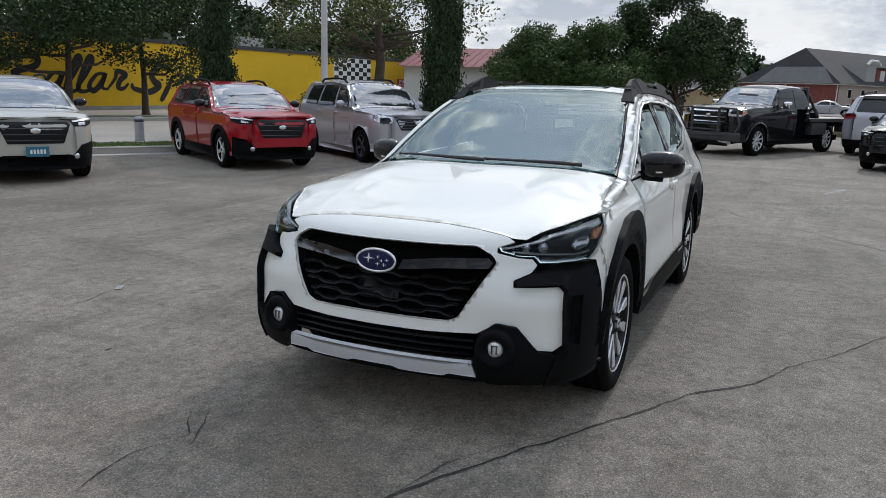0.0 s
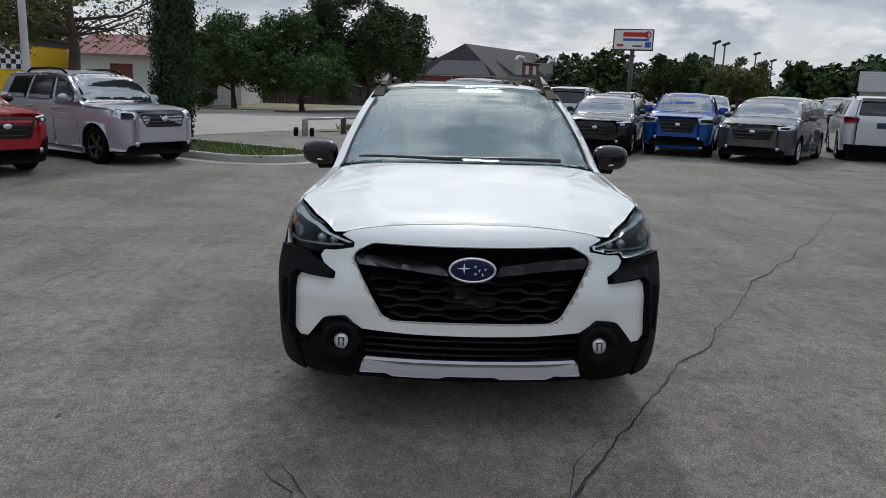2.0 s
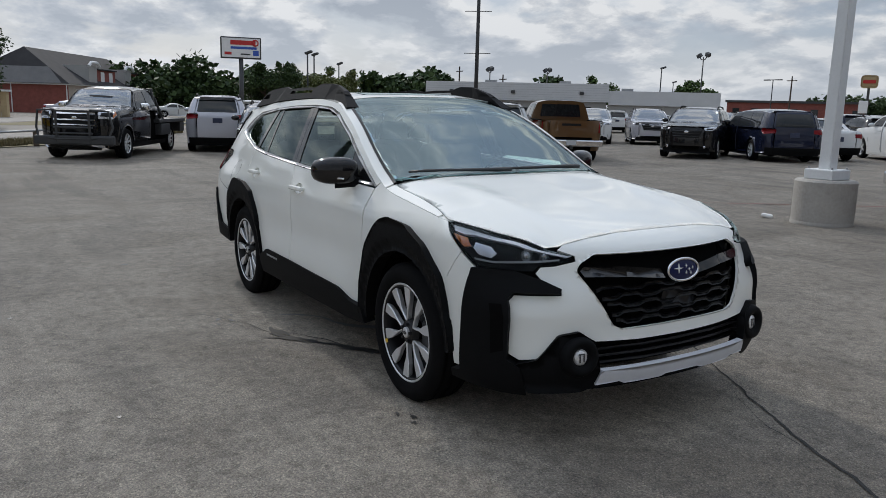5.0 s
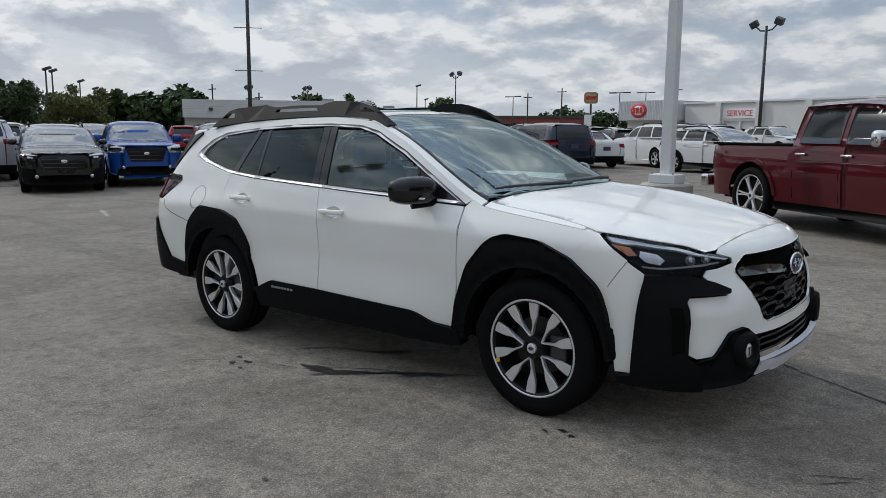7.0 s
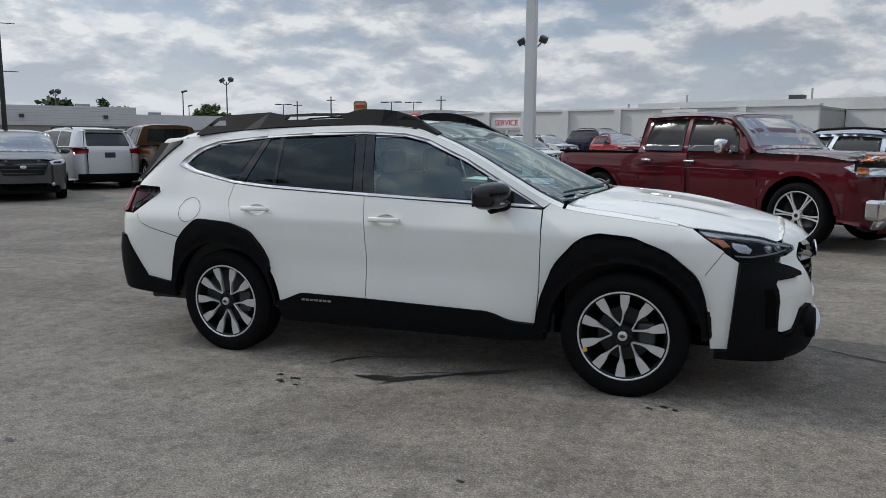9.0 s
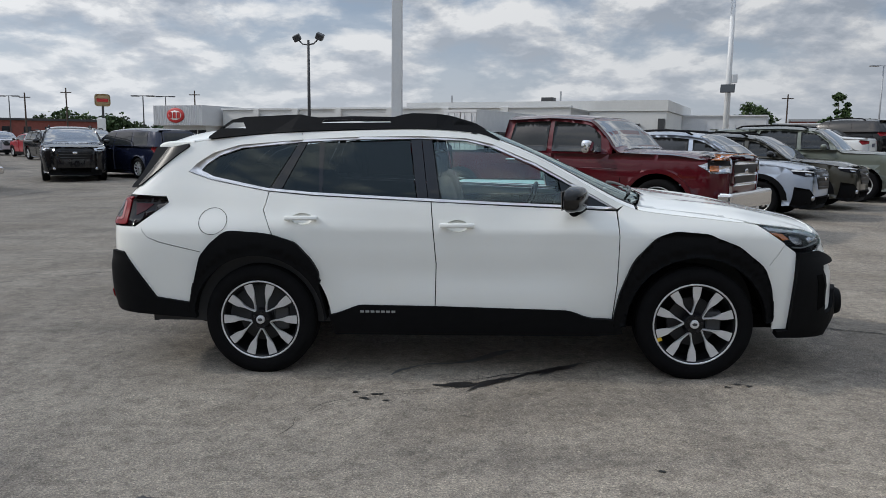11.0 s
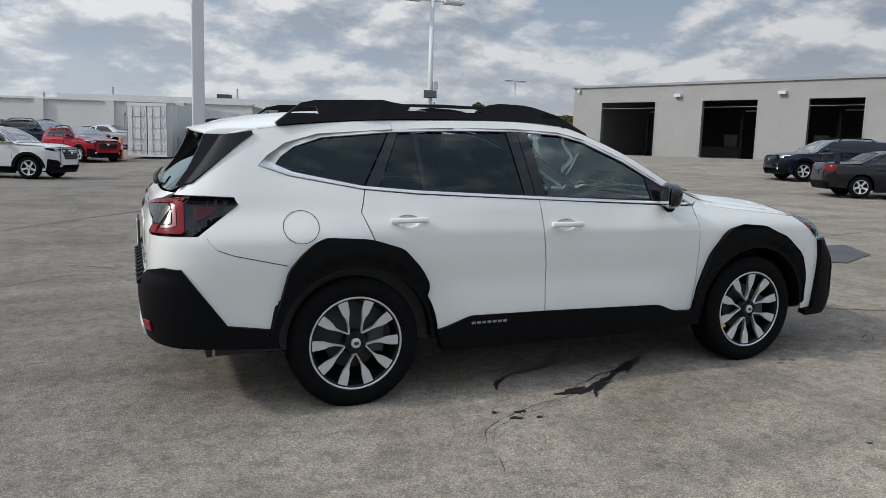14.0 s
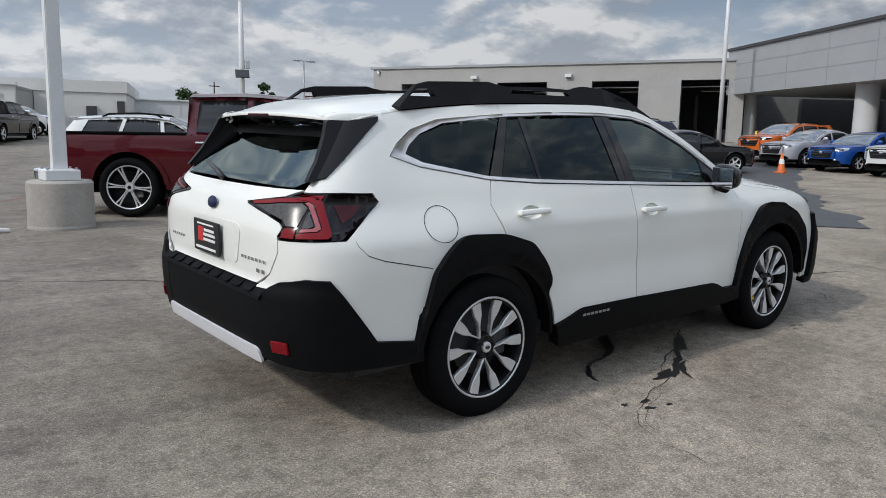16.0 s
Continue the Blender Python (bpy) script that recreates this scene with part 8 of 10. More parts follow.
# bollard, cone, barrels, rail
bo = thing("bollard", pose(-8.6, -12.9, ground(-8.6, -12.9) + 0.12), "short grey steel bollard on the verge", "bollard")
part("post", lathe_bm([(0.11, -0.1), (0.11, 0.50), (0.095, 0.56), (0.001, 0.58)], 20, "z"), METAL_GREY, bo, smooth=True)
part("band", lathe_bm([(0.113, 0.44), (0.113, 0.50)], 20, "z"), METAL_DARK, bo)


def cone(x, y, label="orange traffic cone with white band"):
    c = thing("traffic_cone", pose(x, y, ground(x, y)), label, "traffic cone", "traffic cones")
    part("base", box_bm(0.36, 0.36, 0.04, 0.01, at=(0, 0, 0.02)), ORANGE_PLASTIC, c)
    part("cone", lathe_bm([(0.14, 0.04), (0.03, 0.70), (0.001, 0.71)], 18, "z"), ORANGE_PLASTIC, c, smooth=True)
    part("band", lathe_bm([(0.098, 0.32), (0.067, 0.50)], 18, "z"), WHITE_PAINT, c)


cone(22.4, 9.8)
dl = thing("channel_post", pose(-2.9, 34.2, ground(-2.9, 34.2)), "orange channeliser post beside the container", "traffic post")
part("base", box_bm(0.5, 0.5, 0.06, 0.02, at=(0, 0, 0.03)), METAL_DARK, dl)
part("post", lathe_bm([(0.10, 0.05), (0.085, 1.05), (0.03, 1.12), (0.001, 1.12)], 16, "z"), ORANGE_PLASTIC, dl, smooth=True)
part("band", lathe_bm([(0.098, 0.6), (0.094, 0.75)], 16, "z"), WHITE_PAINT, dl)
yb = thing("bollard", pose(29.3, 14.6, ground(29.3, 14.6)), "yellow steel guard post at the canopy", "bollard")
part("post", lathe_bm([(0.09, -0.05), (0.09, 1.05), (0.06, 1.12), (0.001, 1.14)], 16, "z"), YELLOW_STEEL, yb, smooth=True)


def pipe_rail(pts):
    r = thing("low_barrier", pose(0, 0, 0), "low pipe barrier on short posts along the verge", "barrier")
    for (x0, y0), (x1, y1) in zip(pts, pts[1:]):
        z0, z1 = ground(x0, y0) + 0.52, ground(x1, y1) + 0.52
        part("rail", tube_bm([(x0, y0, z0), (x1, y1, z1)], 0.035, 8), METAL_GREY, r, smooth=True)
    for i, (x, y) in enumerate(pts):
        z = ground(x, y)
        part("post", box_bm(0.17, 0.17, 0.55, 0.02, at=(x, y, z + 0.25)), BARK if i else METAL_GREY, r)
    x, y = pts[0]
    for s in (-1, 1):
        b = lathe_bm([(0.08, -0.06), (0.14, -0.05), (0.14, 0.05), (0.08, 0.06)], 16, "y", closed=True)
        part("castor", b, TYRE, r, at=pose(x + 0.2, y + s * 0.25, ground(x, y) + 0.13))


pipe_rail([(-18.5, -4.6), (-20.0, -3.6), (-22.0, -2.4), (-24.0, -1.2), (-27.0, 0.8), (-30.5, 3.0), (-33.5, 4.9), (-37, 7.0)])
hyd = thing("fire_hydrant", pose(-32.0, -13.5, ground(-32, -13.5)), "red fire hydrant on the far kerb", "hydrant")
part("barrel", lathe_bm([(0.12, 0), (0.10, 0.1), (0.10, 0.5), (0.13, 0.52), (0.08, 0.68), (0.001, 0.72)], 14, "z"), RED_PAINT, hyd, smooth=True)
part("nozzle", tube_bm([(-0.18, 0, 0.4), (0.18, 0, 0.4)], 0.05, 8), RED_PAINT, hyd)


# ---- other vehicles ----
AUTO_GLASS = plain("dark car glass", (0.012, 0.014, 0.015), rough=0.10, vary=0.1)
AUTO_SCREEN = plain("reflecting windscreen", (0.03, 0.036, 0.038), rough=0.03, vary=0.1, coat=1.0)
AUTO_SCREEN.node_tree.nodes["Principled BSDF"].inputs["IOR"].default_value = 2.9
PAINT_SLOT = car_paint("template paint", (0.5, 0.5, 0.5))
PLATE = plain("number plate", (0.50, 0.52, 0.55), rough=0.5)
PLATE_DARK = plain("plate lettering", (0.03, 0.04, 0.08), rough=0.5)
PLATE_TEAL = plain("teal number plate", (0.03, 0.16, 0.25), rough=0.5)


def auto(name, label, L, W, H, wb, r, over, hood, cowl_z, belt, cowl, rf, rr, style="suv", clad=True, rails=True, spokes="five", deck=None, paint=PAINT_SLOT, grille=0.5, chrome=False, detail=False, lamp_h=0.10, rim=0.66, alloy=ALLOY):
    """A parked vehicle about the middle of its wheelbase. style: suv, sedan, van, pickup or flatbed."""
    xF = wb / 2 + over
    xR = xF - L
    pick = style in ("pickup", "flatbed")
    hw = W / 2
    zs = 0.24 if not pick else 0.36
    wide = [(0.15, hw * 0.93), (zs + 0.1, hw * 0.965), (belt * 0.72, hw), (belt * 0.92, hw * 0.985), (belt + 0.02, hw * 0.955), (belt + (H - belt) * 0.5, hw * 0.86), (H - 0.06, hw * 0.74), (H + 0.05, hw * 0.68)]
    blunt = pick and style != "flatbed"
    nose = [(0.15, xF - 0.06), (0.42, xF), (hood - 0.10, xF), (hood - 0.02, xF - 0.03), (hood + 0.02, xF - 0.12), (cowl_z, cowl + 0.45), (cowl_z + 0.1, cowl + 0.35)] if blunt else [(0.15, xF - 0.10), (0.42, xF), (hood - 0.16, xF - 0.01), (hood - 0.05, xF - 0.07), (hood, xF - 0.20), (cowl_z, cowl + 0.45), (cowl_z + 0.1, cowl + 0.35)]
    tip = deck if deck else belt
    if style == "sedan":
        tail = [(0.15, xR + 0.12), (0.45, xR), (tip - 0.1, xR + 0.03), (tip, xR + 0.10), (tip + 0.1, xR + 0.5), (H, xR + 0.9)]
    elif pick:
        tail = [(0.15, xR + 0.1), (0.5, xR), (belt, xR), (H, xR)]
    elif style == "van":
        tail = [(0.15, xR + 0.08), (0.45, xR), (belt, xR + 0.04), (H - 0.15, xR + 0.22), (H, xR + 0.35)]
    else:
        tail = [(0.15, xR + 0.10), (0.48, xR), (belt * 0.9, xR + 0.03), (belt + 0.05, xR + 0.10), (H - 0.15, xR + 0.36), (H, xR + 0.45)]
    mid = (rf + rr) / 2
    back = [(xR + 0.05, tip - 0.03), (xR + 0.35, tip + 0.015), (rr - 0.62, tip + 0.05), (rr, H - 0.05)] if style == "sedan" else ([(xR, H - 0.03), (rr, H - 0.02)] if pick else [(xR + 0.40, H - 0.07), (rr, H - 0.02)])
    ridge = back + [(mid, H), (rf, H - 0.055), (cowl + (rf - cowl) * 0.5, (H + cowl_z) / 2 + 0.02), (cowl, cowl_z), (cowl + 0.25, cowl_z - 0.012), ((cowl + xF) / 2, (cowl_z + hood) / 2 + 0.025), (xF - 0.22, hood), (xF, hood - (0.04 if blunt else 0.12))]
    edge = [(x, z - (0.075 if z > belt + 0.15 or x < cowl else 0.06)) for x, z in ridge]
    sh = Shell(wide=wide, z_lo=belt - 0.12, z_hi=belt + 0.15, x_mid=0.0, x_fwd=wb / 2, x_back=wb / 2 + 0.3, taper_lo=0.008, taper_hi=0.04,
               xcf=wb / 2 + (0.45 if blunt else 0.12), xcr=-wb / 2 - 0.25, nf=3.2 if not pick else 4.5, nr=5.5, crown=4.0, nose=nose, tail=tail, ridge=ridge, edge=edge)
    root = thing(name, pose(0, 0, 0), label, "car" if not pick else "pickup truck")
    R = r + (0.075 if not pick else 0.10)
    hz = r

    def P(nm, kind, poly, mat, side=-1, **k):
        k.setdefault("cell", 0.11)
        k.setdefault("thick", 0.02)
        return panel(sh, nm, kind, poly, mat, root, side=side, **k)

    def ed(x0, x1, n=8, drop=0.0):
        return [(x, lerp_keys(sh.edge, x) - drop) for x in (x0 + (x1 - x0) * k / n for k in range(n + 1))]

    def FC(*pts):
        return [(sh.arc(1, z, **{ax: v}), z) for ax, v, z in pts]

    def RC(*pts):
        return [(sh.arc(-1, z, **{ax: v}), z) for ax, v, z in pts]

    def arch(cx):
        a = math.degrees(math.asin(min(0.9, (zs + 0.02 - hz) / R)))
        return arc_pts(cx, hz, R, a, 180 - a, 12)
    yq = hw * 0.62
    for side in (-1, 1):
        # flank: front half and rear half
        front = [("x", 0.0, belt)] + [("x", 0.0, zs)] + [("x", x, z) for x, z in arch(wb / 2)[::-1]] + [("x", wb / 2 + R + 0.06, zs + 0.03), ("y", yq, 0.20 + zs * 0.3), ("y", yq, hood - 0.10)]
        xs = [xF - 0.34 - (xF - 0.34 - cowl) * k / 6 for k in range(7)]
        front += [("x", x, min(lerp_keys(sh.edge, x), hood + 0.2)) for x in xs] + [("x", cowl - 0.15, belt)]
        P("front_side", "fcorner", FC(*front), paint, side)
        if style != "flatbed":
            rear = [("x", -0.002, belt), ("x", -0.002, zs)] + [("x", x, z) for x, z in arch(-wb / 2)] + [("x", -wb / 2 - R - 0.06, zs + 0.04), ("y", yq, 0.26 + zs * 0.3), ("y", yq, tip)]
            if not pick and style != "sedan":
                rear = rear[:-1] + [("y", yq, belt)]
            rear += [("x", xR + 0.35, min(belt, tip) if style != "sedan" else tip - 0.06)] if style == "sedan" else []
            P("rear_side", "rcorner", RC(*rear), paint, side)
        # cabin side
        cab_back = rr - 0.02 if pick else xR + (0.38 if style != "van" else 0.25)
        if style == "sedan":
            top_line = ed(cowl - 0.12, rr - 0.6, 14, 0.0)
            P("cabin_side", "side", top_line + [(rr - 0.6, belt), (cowl - 0.12, belt)], paint, side)
        elif pick:
            P("cabin_side", "side", ed(cowl - 0.12, rr, 12, 0.0) + [(rr, belt), (cowl - 0.12, belt)], paint, side)
        else:
            P("cabin_side", "rcorner", RC(*([("x", x, z) for x, z in ed(cowl - 0.12, xR + 0.45, 14, 0.0)] + [("y", hw * 0.60, H - 0.16), ("y", hw * 0.70, belt), ("x", 0.0, belt), ("x", cowl - 0.12, belt)])), paint, side)
        # windows
        z0 = belt + 0.03

        def win(x0, x1, x0t=None, x1t=None, nm="window"):
            pts = [(x0, z0), (x1, z0)]
            xa, xb = (x1t if x1t is not None else x1), (x0t if x0t is not None else x0)
            for k in range(9):
                x = xa + (xb - xa) * k / 8
                z = lerp_keys(sh.edge, x) - 0.055
                if z > z0 + 0.02:
                    pts.append((x, z))
            P(nm, "side", pts, AUTO_GLASS, side, lift=0.009, thick=0.012, cell=0.08)
        span = cowl - 0.30
        bp = 0.02 if not pick else (rr + span) / 2
        win(bp + 0.05, span, bp + 0.0, span - 0.06)
        if pick:
            win(rr + 0.13, bp - 0.05, rr + 0.16, bp - 0.08)
        elif style == "sedan":
            win(rr - 0.30, bp - 0.05, rr + 0.05, bp - 0.09)
        else:
            cp = -wb / 2 + 0.42
            win(cp, bp - 0.05, cp + 0.10, bp - 0.09)
            win(xR + 0.62, cp - 0.10, xR + 0.78, cp, "rear_side_window")
        # shut lines and handles
        for x in ((wb / 2 - R - 0.06, bp, ) + ((rr + 0.06,) if pick else (-wb / 2 + 0.34,))):
            P("shut_line", "side", [(x - 0.005, zs + 0.12 if abs(x) < wb / 2 - R else hz + R + 0.03), (x + 0.005, zs + 0.12 if abs(x) < wb / 2 - R else hz + R + 0.03), (x + 0.005, belt), (x - 0.005, belt)], INNER_BLACK, side, lift=0.003, thick=0.003, cell=0.3)
        for x in (bp + 0.13, (rr + 0.22) if pick else (-wb / 2 + 0.52)):
            p, n = sh.skin("side", side, x, belt - 0.12)
            part("door_handle", box_bm(0.19, 0.035, 0.03, 0.012, at=(0, 0, 0.025)), CHROME if chrome else paint, root, at=frame_at(p, n, (1, 0, 0)), smooth=True)
        if clad:
            for cx in (wb / 2, -wb / 2):
                o = [(cx + (R + 0.07) * math.cos(radians(a)) * 1.03, hz + (R + 0.065) * math.sin(radians(a))) for a in (178 - 176 * k / 12 for k in range(13))]
                i = arc_pts(cx, hz, R - 0.02, 2, 178, 14)
                P("wheel_arch_trim", "side", o + i, BLACK_PLASTIC, side, lift=0.015, thick=0.04)
        elif pick or detail:
            for cx in (wb / 2, -wb / 2):
                if style == "flatbed" and cx < 0:
                    continue
                o = [(cx + (R + 0.05) * math.cos(radians(a)), hz + (R + 0.05) * math.sin(radians(a))) for a in (175 - 170 * k / 12 for k in range(13))]
                P("wheel_arch_lip", "side", o + arc_pts(cx, hz, R - 0.015, 5, 175, 14), paint, side, lift=0.022, thick=0.03)
        P("sill", "side", [(-wb / 2 + R * 0.95, zs - 0.07), (wb / 2 - R * 0.95, zs - 0.07), (wb / 2 - R * 0.98, zs + (0.13 if clad else 0.05)), (-wb / 2 + R * 0.98, zs + (0.13 if clad else 0.05))], BLACK_PLASTIC if clad or pick else paint, side, lift=0.012, thick=0.05)
        # lamps
        zl = hood - 0.085
        lamp_poly = FC(("y", hw * 0.60, zl - lamp_h * 0.55), ("y", hw * 0.56, zl + lamp_h * 0.25), ("y", hw * 0.78, zl + lamp_h * 0.5), ("x", xF - 0.42, zl + lamp_h * 0.62), ("x", xF - 0.36, zl - lamp_h * 0.15), ("x", xF - 0.18, zl - lamp_h * 0.6))
        hl_ = P("headlamp", "fcorner", lamp_poly, LAMP_BEZEL if clad else LAMP_CLEAR, side, lift=0.006, thick=0.01, cell=0.06)
        if clad:
            panel(sh, "daylight_strip", "fcorner", FC(("y", hw * 0.575, zl + lamp_h * 0.24), ("y", hw * 0.78, zl + lamp_h * 0.49), ("x", xF - 0.41, zl + lamp_h * 0.58), ("x", xF - 0.39, zl + lamp_h * 0.30), ("y", hw * 0.78, zl + lamp_h * 0.22), ("y", hw * 0.59, zl + lamp_h * 0.05)), FOG_LENS, hl_, side=side, lift=0.010, thick=0.01, cell=0.06)
            panel(sh, "lens", "fcorner", FC(("y", hw * 0.68, zl - lamp_h * 0.45), ("y", hw * 0.68, zl - lamp_h * 0.05), ("y", hw * 0.80, zl + lamp_h * 0.08), ("y", hw * 0.80, zl - lamp_h * 0.40)), LAMP_CLEAR, hl_, side=side, lift=0.010, thick=0.01, cell=0.06)
            P("fog_surround", "fcorner", FC(("y", hw * 0.60, zs + 0.06), ("y", hw * 0.58, zs + 0.20), ("y", hw * 0.72, zs + 0.34), ("x", xF - 0.33, zs + 0.38), ("x", xF - 0.40, zs + 0.04), ("x", xF - 0.30, zs - 0.02)), BLACK_PLASTIC, side, lift=0.014, thick=0.03, cell=0.07)
        else:
            panel(sh, "lamp_bezel", "fcorner", FC(("y", hw * 0.64, zl - lamp_h * 0.3), ("y", hw * 0.66, zl + lamp_h * 0.1), ("x", xF - 0.24, zl + lamp_h * 0.15), ("x", xF - 0.22, zl - lamp_h * 0.35)), GRILLE_BLACK, hl_, side=side, lift=0.010, thick=0.01, cell=0.06)
        # a crease along the doors
        if not pick or style == "pickup":
            for zc in (belt - 0.20,):
                P("body_crease", "side", [(-wb / 2 + R + 0.12, zc - 0.006), (wb / 2 - R - 0.12, zc - 0.022), (wb / 2 - R - 0.12, zc - 0.010), (-wb / 2 + R + 0.12, zc + 0.006)], paint, side, lift=0.006, thick=0.008, cell=0.2)
        if chrome and blunt:
            for zc in (zl + lamp_h * 0.26, zl - lamp_h * 0.32):
                cell_ = panel(sh, "lamp_cell", "fcorner", FC(("y", hw * 0.66, zc - 0.045), ("y", hw * 0.66, zc + 0.045), ("x", xF - 0.20, zc + 0.048), ("x", xF - 0.20, zc - 0.042)), CHROME, hl_, side=side, lift=0.016, thick=0.02, cell=0.06)
            for zc in (zl + lamp_h * 0.26, zl - lamp_h * 0.32):
                P("indicator", "fcorner", FC(("x", xF - 0.10, zc - 0.032), ("x", xF - 0.10, zc + 0.034), ("x", xF - 0.19, zc + 0.036), ("x", xF - 0.19, zc - 0.030)), LAMP_AMBER, side, lift=0.022, thick=0.01, cell=0.06)
        elif chrome:
            P("indicator", "fcorner", FC(("x", xF - 0.34, zl - lamp_h * 0.1), ("x", xF - 0.20, zl - lamp_h * 0.45), ("x", xF - 0.20, zl - lamp_h * 0.2), ("x", xF - 0.34, zl + lamp_h * 0.2)), LAMP_AMBER, side, lift=0.014, thick=0.01, cell=0.06)
        if pick and style != "flatbed":
            P("tail_lamp", "rcorner", RC(("y", hw * 0.84, belt - 0.36), ("y", hw * 0.84, belt - 0.04), ("x", xR + 0.13, belt - 0.04), ("x", xR + 0.13, belt - 0.36)), LAMP_RED, side, lift=0.010, thick=0.02, cell=0.08)
        elif style != "flatbed":
            zt = belt - 0.10
            P("tail_lamp", "rcorner", RC(("y", hw * 0.60, zt - 0.06), ("y", hw * 0.58, zt + 0.06), ("x", xR + 0.30, zt + 0.08), ("x", xR + 0.33, zt + 0.02), ("x", xR + 0.20, zt - 0.10)), LAMP_RED, side, lift=0.008, thick=0.02, cell=0.08)
        # mirror
        b = bmesh.new()
        bmesh.ops.create_uvsphere(b, u_segments=14, v_segments=8, radius=1.0)
        if pick:
            b.free()
            b = box_bm(0.14, 0.25, 0.21, 0.055, at=(cowl - 0.44, side * (hw + 0.13), belt + 0.11), seg=3)
        else:
            bmesh.ops.scale(b, vec=(0.075, 0.11, 0.075), verts=b.verts)
            bmesh.ops.translate(b, vec=(cowl - 0.42, side * (hw + 0.09), belt + 0.08), verts=b.verts)
        tube_bm([(cowl - 0.38, side * (hw * 0.93), belt + 0.02), (cowl - 0.42, side * (hw + 0.06), belt + 0.05)], 0.025, 6, bm=b)
        part("door_mirror", b, CHROME if chrome else (GLOSS_BLACK if clad else paint), root, smooth=True)
        if rails:
            pts = [(x, side * hw * 0.66, sh.top(x, hw * 0.66) + dz) for x, dz in ((rf - 0.15, 0.0), (rf - 0.30, 0.06), (mid, 0.07), (rr + 0.05, 0.06), (rr - 0.12, 0.0))]
            part("roof_rail", tube_bm(pts, [0.02, 0.026, 0.022, 0.026, 0.02], 6), RAIL_GREY, root, smooth=True)
        for wx in (wb / 2, -wb / 2):
            m = pose(wx, side * (hw - 0.135), r) @ (pose(0, 0, 0) if side < 0 else pose(0, 0, 0, 0, 0, 180))
            make_wheel(root, m, r, r * rim, 0.23 if not pick else 0.27, 0.085 if not pick else 0.10, spokes, sides=36, detail=False, alloy=alloy)
    # bonnet, roof, screen
    bx = rr if (pick or style == "sedan") else xR + 0.40
    xs = [bx + (xF - 0.28 - bx) * k / 26 for k in range(27)]

    def yedge(x):
        return sh.y(x, lerp_keys(sh.edge, x))
    if style == "sedan":
        xs = [xR + 0.10] + [xR + 0.3, rr - 0.6, rr - 0.3] + xs
    P("roof_and_bonnet", "top", [(x, -yedge(x)) for x in xs] + [(xF - 0.2, -hw * 0.6), (xF - 0.15, 0), (xF - 0.2, hw * 0.6)] + [(x, yedge(x)) for x in xs[::-1]], paint, cell=0.12)
    xw = [rf + 0.02 + (cowl - 0.06 - rf) * k / 8 for k in range(9)]
    P("windscreen", "top", [(x, -(yedge(x) - 0.07)) for x in xw] + [(cowl + 0.02, -hw * 0.5), (cowl + 0.05, 0), (cowl + 0.02, hw * 0.5)] + [(x, yedge(x) - 0.07) for x in xw[::-1]], AUTO_SCREEN, lift=0.004, thick=0.006, cell=0.12)
    P("cowl", "top", [(cowl - 0.02, -hw * 0.78), (cowl + 0.05, -hw * 0.5), (cowl + 0.08, 0), (cowl + 0.05, hw * 0.5), (cowl - 0.02, hw * 0.78), (cowl + 0.05, hw * 0.74), (cowl + 0.14, 0), (cowl + 0.05, -hw * 0.74)], GRILLE_BLACK, lift=0.004, thick=0.006)
    P("bonnet_gap", "top", [(xF - 0.26, -hw * 0.70), (xF - 0.19, -hw * 0.4), (xF - 0.17, 0), (xF - 0.19, hw * 0.4), (xF - 0.26, hw * 0.70), (xF - 0.268, hw * 0.70), (xF - 0.199, hw * 0.4), (xF - 0.179, 0), (xF - 0.199, -hw * 0.4), (xF - 0.268, -hw * 0.70)], INNER_BLACK, lift=0.003, thick=0.003, cell=0.3)
    # front
    g0, g1 = hood - 0.09, hood - 0.09 - 0.30 * grille / 0.5
    P("front_panel", "front", [(-yq - 0.01, 0.26), (yq + 0.01, 0.26), (yq + 0.01, hood - 0.06), (yq * 0.5, hood - 0.03), (0, hood - 0.02), (-yq * 0.5, hood - 0.03), (-yq - 0.01, hood - 0.06)], paint, cell=0.1)
    gp = [(-hw * 0.54, g0 - 0.02), (-hw * 0.48, g0 + 0.02), (hw * 0.48, g0 + 0.02), (hw * 0.54, g0 - 0.02), (hw * 0.42, g1), (-hw * 0.42, g1)]
    gr_ = P("grille", "front", rounded(gp, 0.02), GRILLE_BLACK, lift=0.008, thick=0.012, cell=0.12)
    if chrome:
        for z in (g0 - 0.0, (g0 + g1) / 2, g1 + 0.02):
            panel(sh, "grille_bar", "front", [(-hw * 0.52, z - 0.022), (hw * 0.52, z - 0.022), (hw * 0.52, z + 0.022), (-hw * 0.52, z + 0.022)], CHROME, gr_, lift=0.02, thick=0.015, cell=0.15)
    else:
        for k in range(3):
            z = g1 + (g0 - g1) * (k + 0.6) / 3.4
            w0 = hw * (0.43 + 0.08 * (z - g1) / max(0.01, g0 - g1))
            panel(sh, "grille_bar", "front", [(-w0, z - 0.009), (w0, z - 0.009), (w0, z + 0.009), (-w0, z + 0.009)], METAL_DARK, gr_, lift=0.014, thick=0.01, cell=0.15)
    b = bmesh.new()
    bmesh.ops.create_uvsphere(b, u_segments=14, v_segments=6, radius=1.0)
    bmesh.ops.scale(b, vec=(0.012, 0.075, 0.042), verts=b.verts)
    part("badge", b, CHROME, gr_, at=pose(sh.front(0, (g0 + g1) / 2 + 0.04) + 0.02, 0, (g0 + g1) / 2 + 0.04), smooth=True)
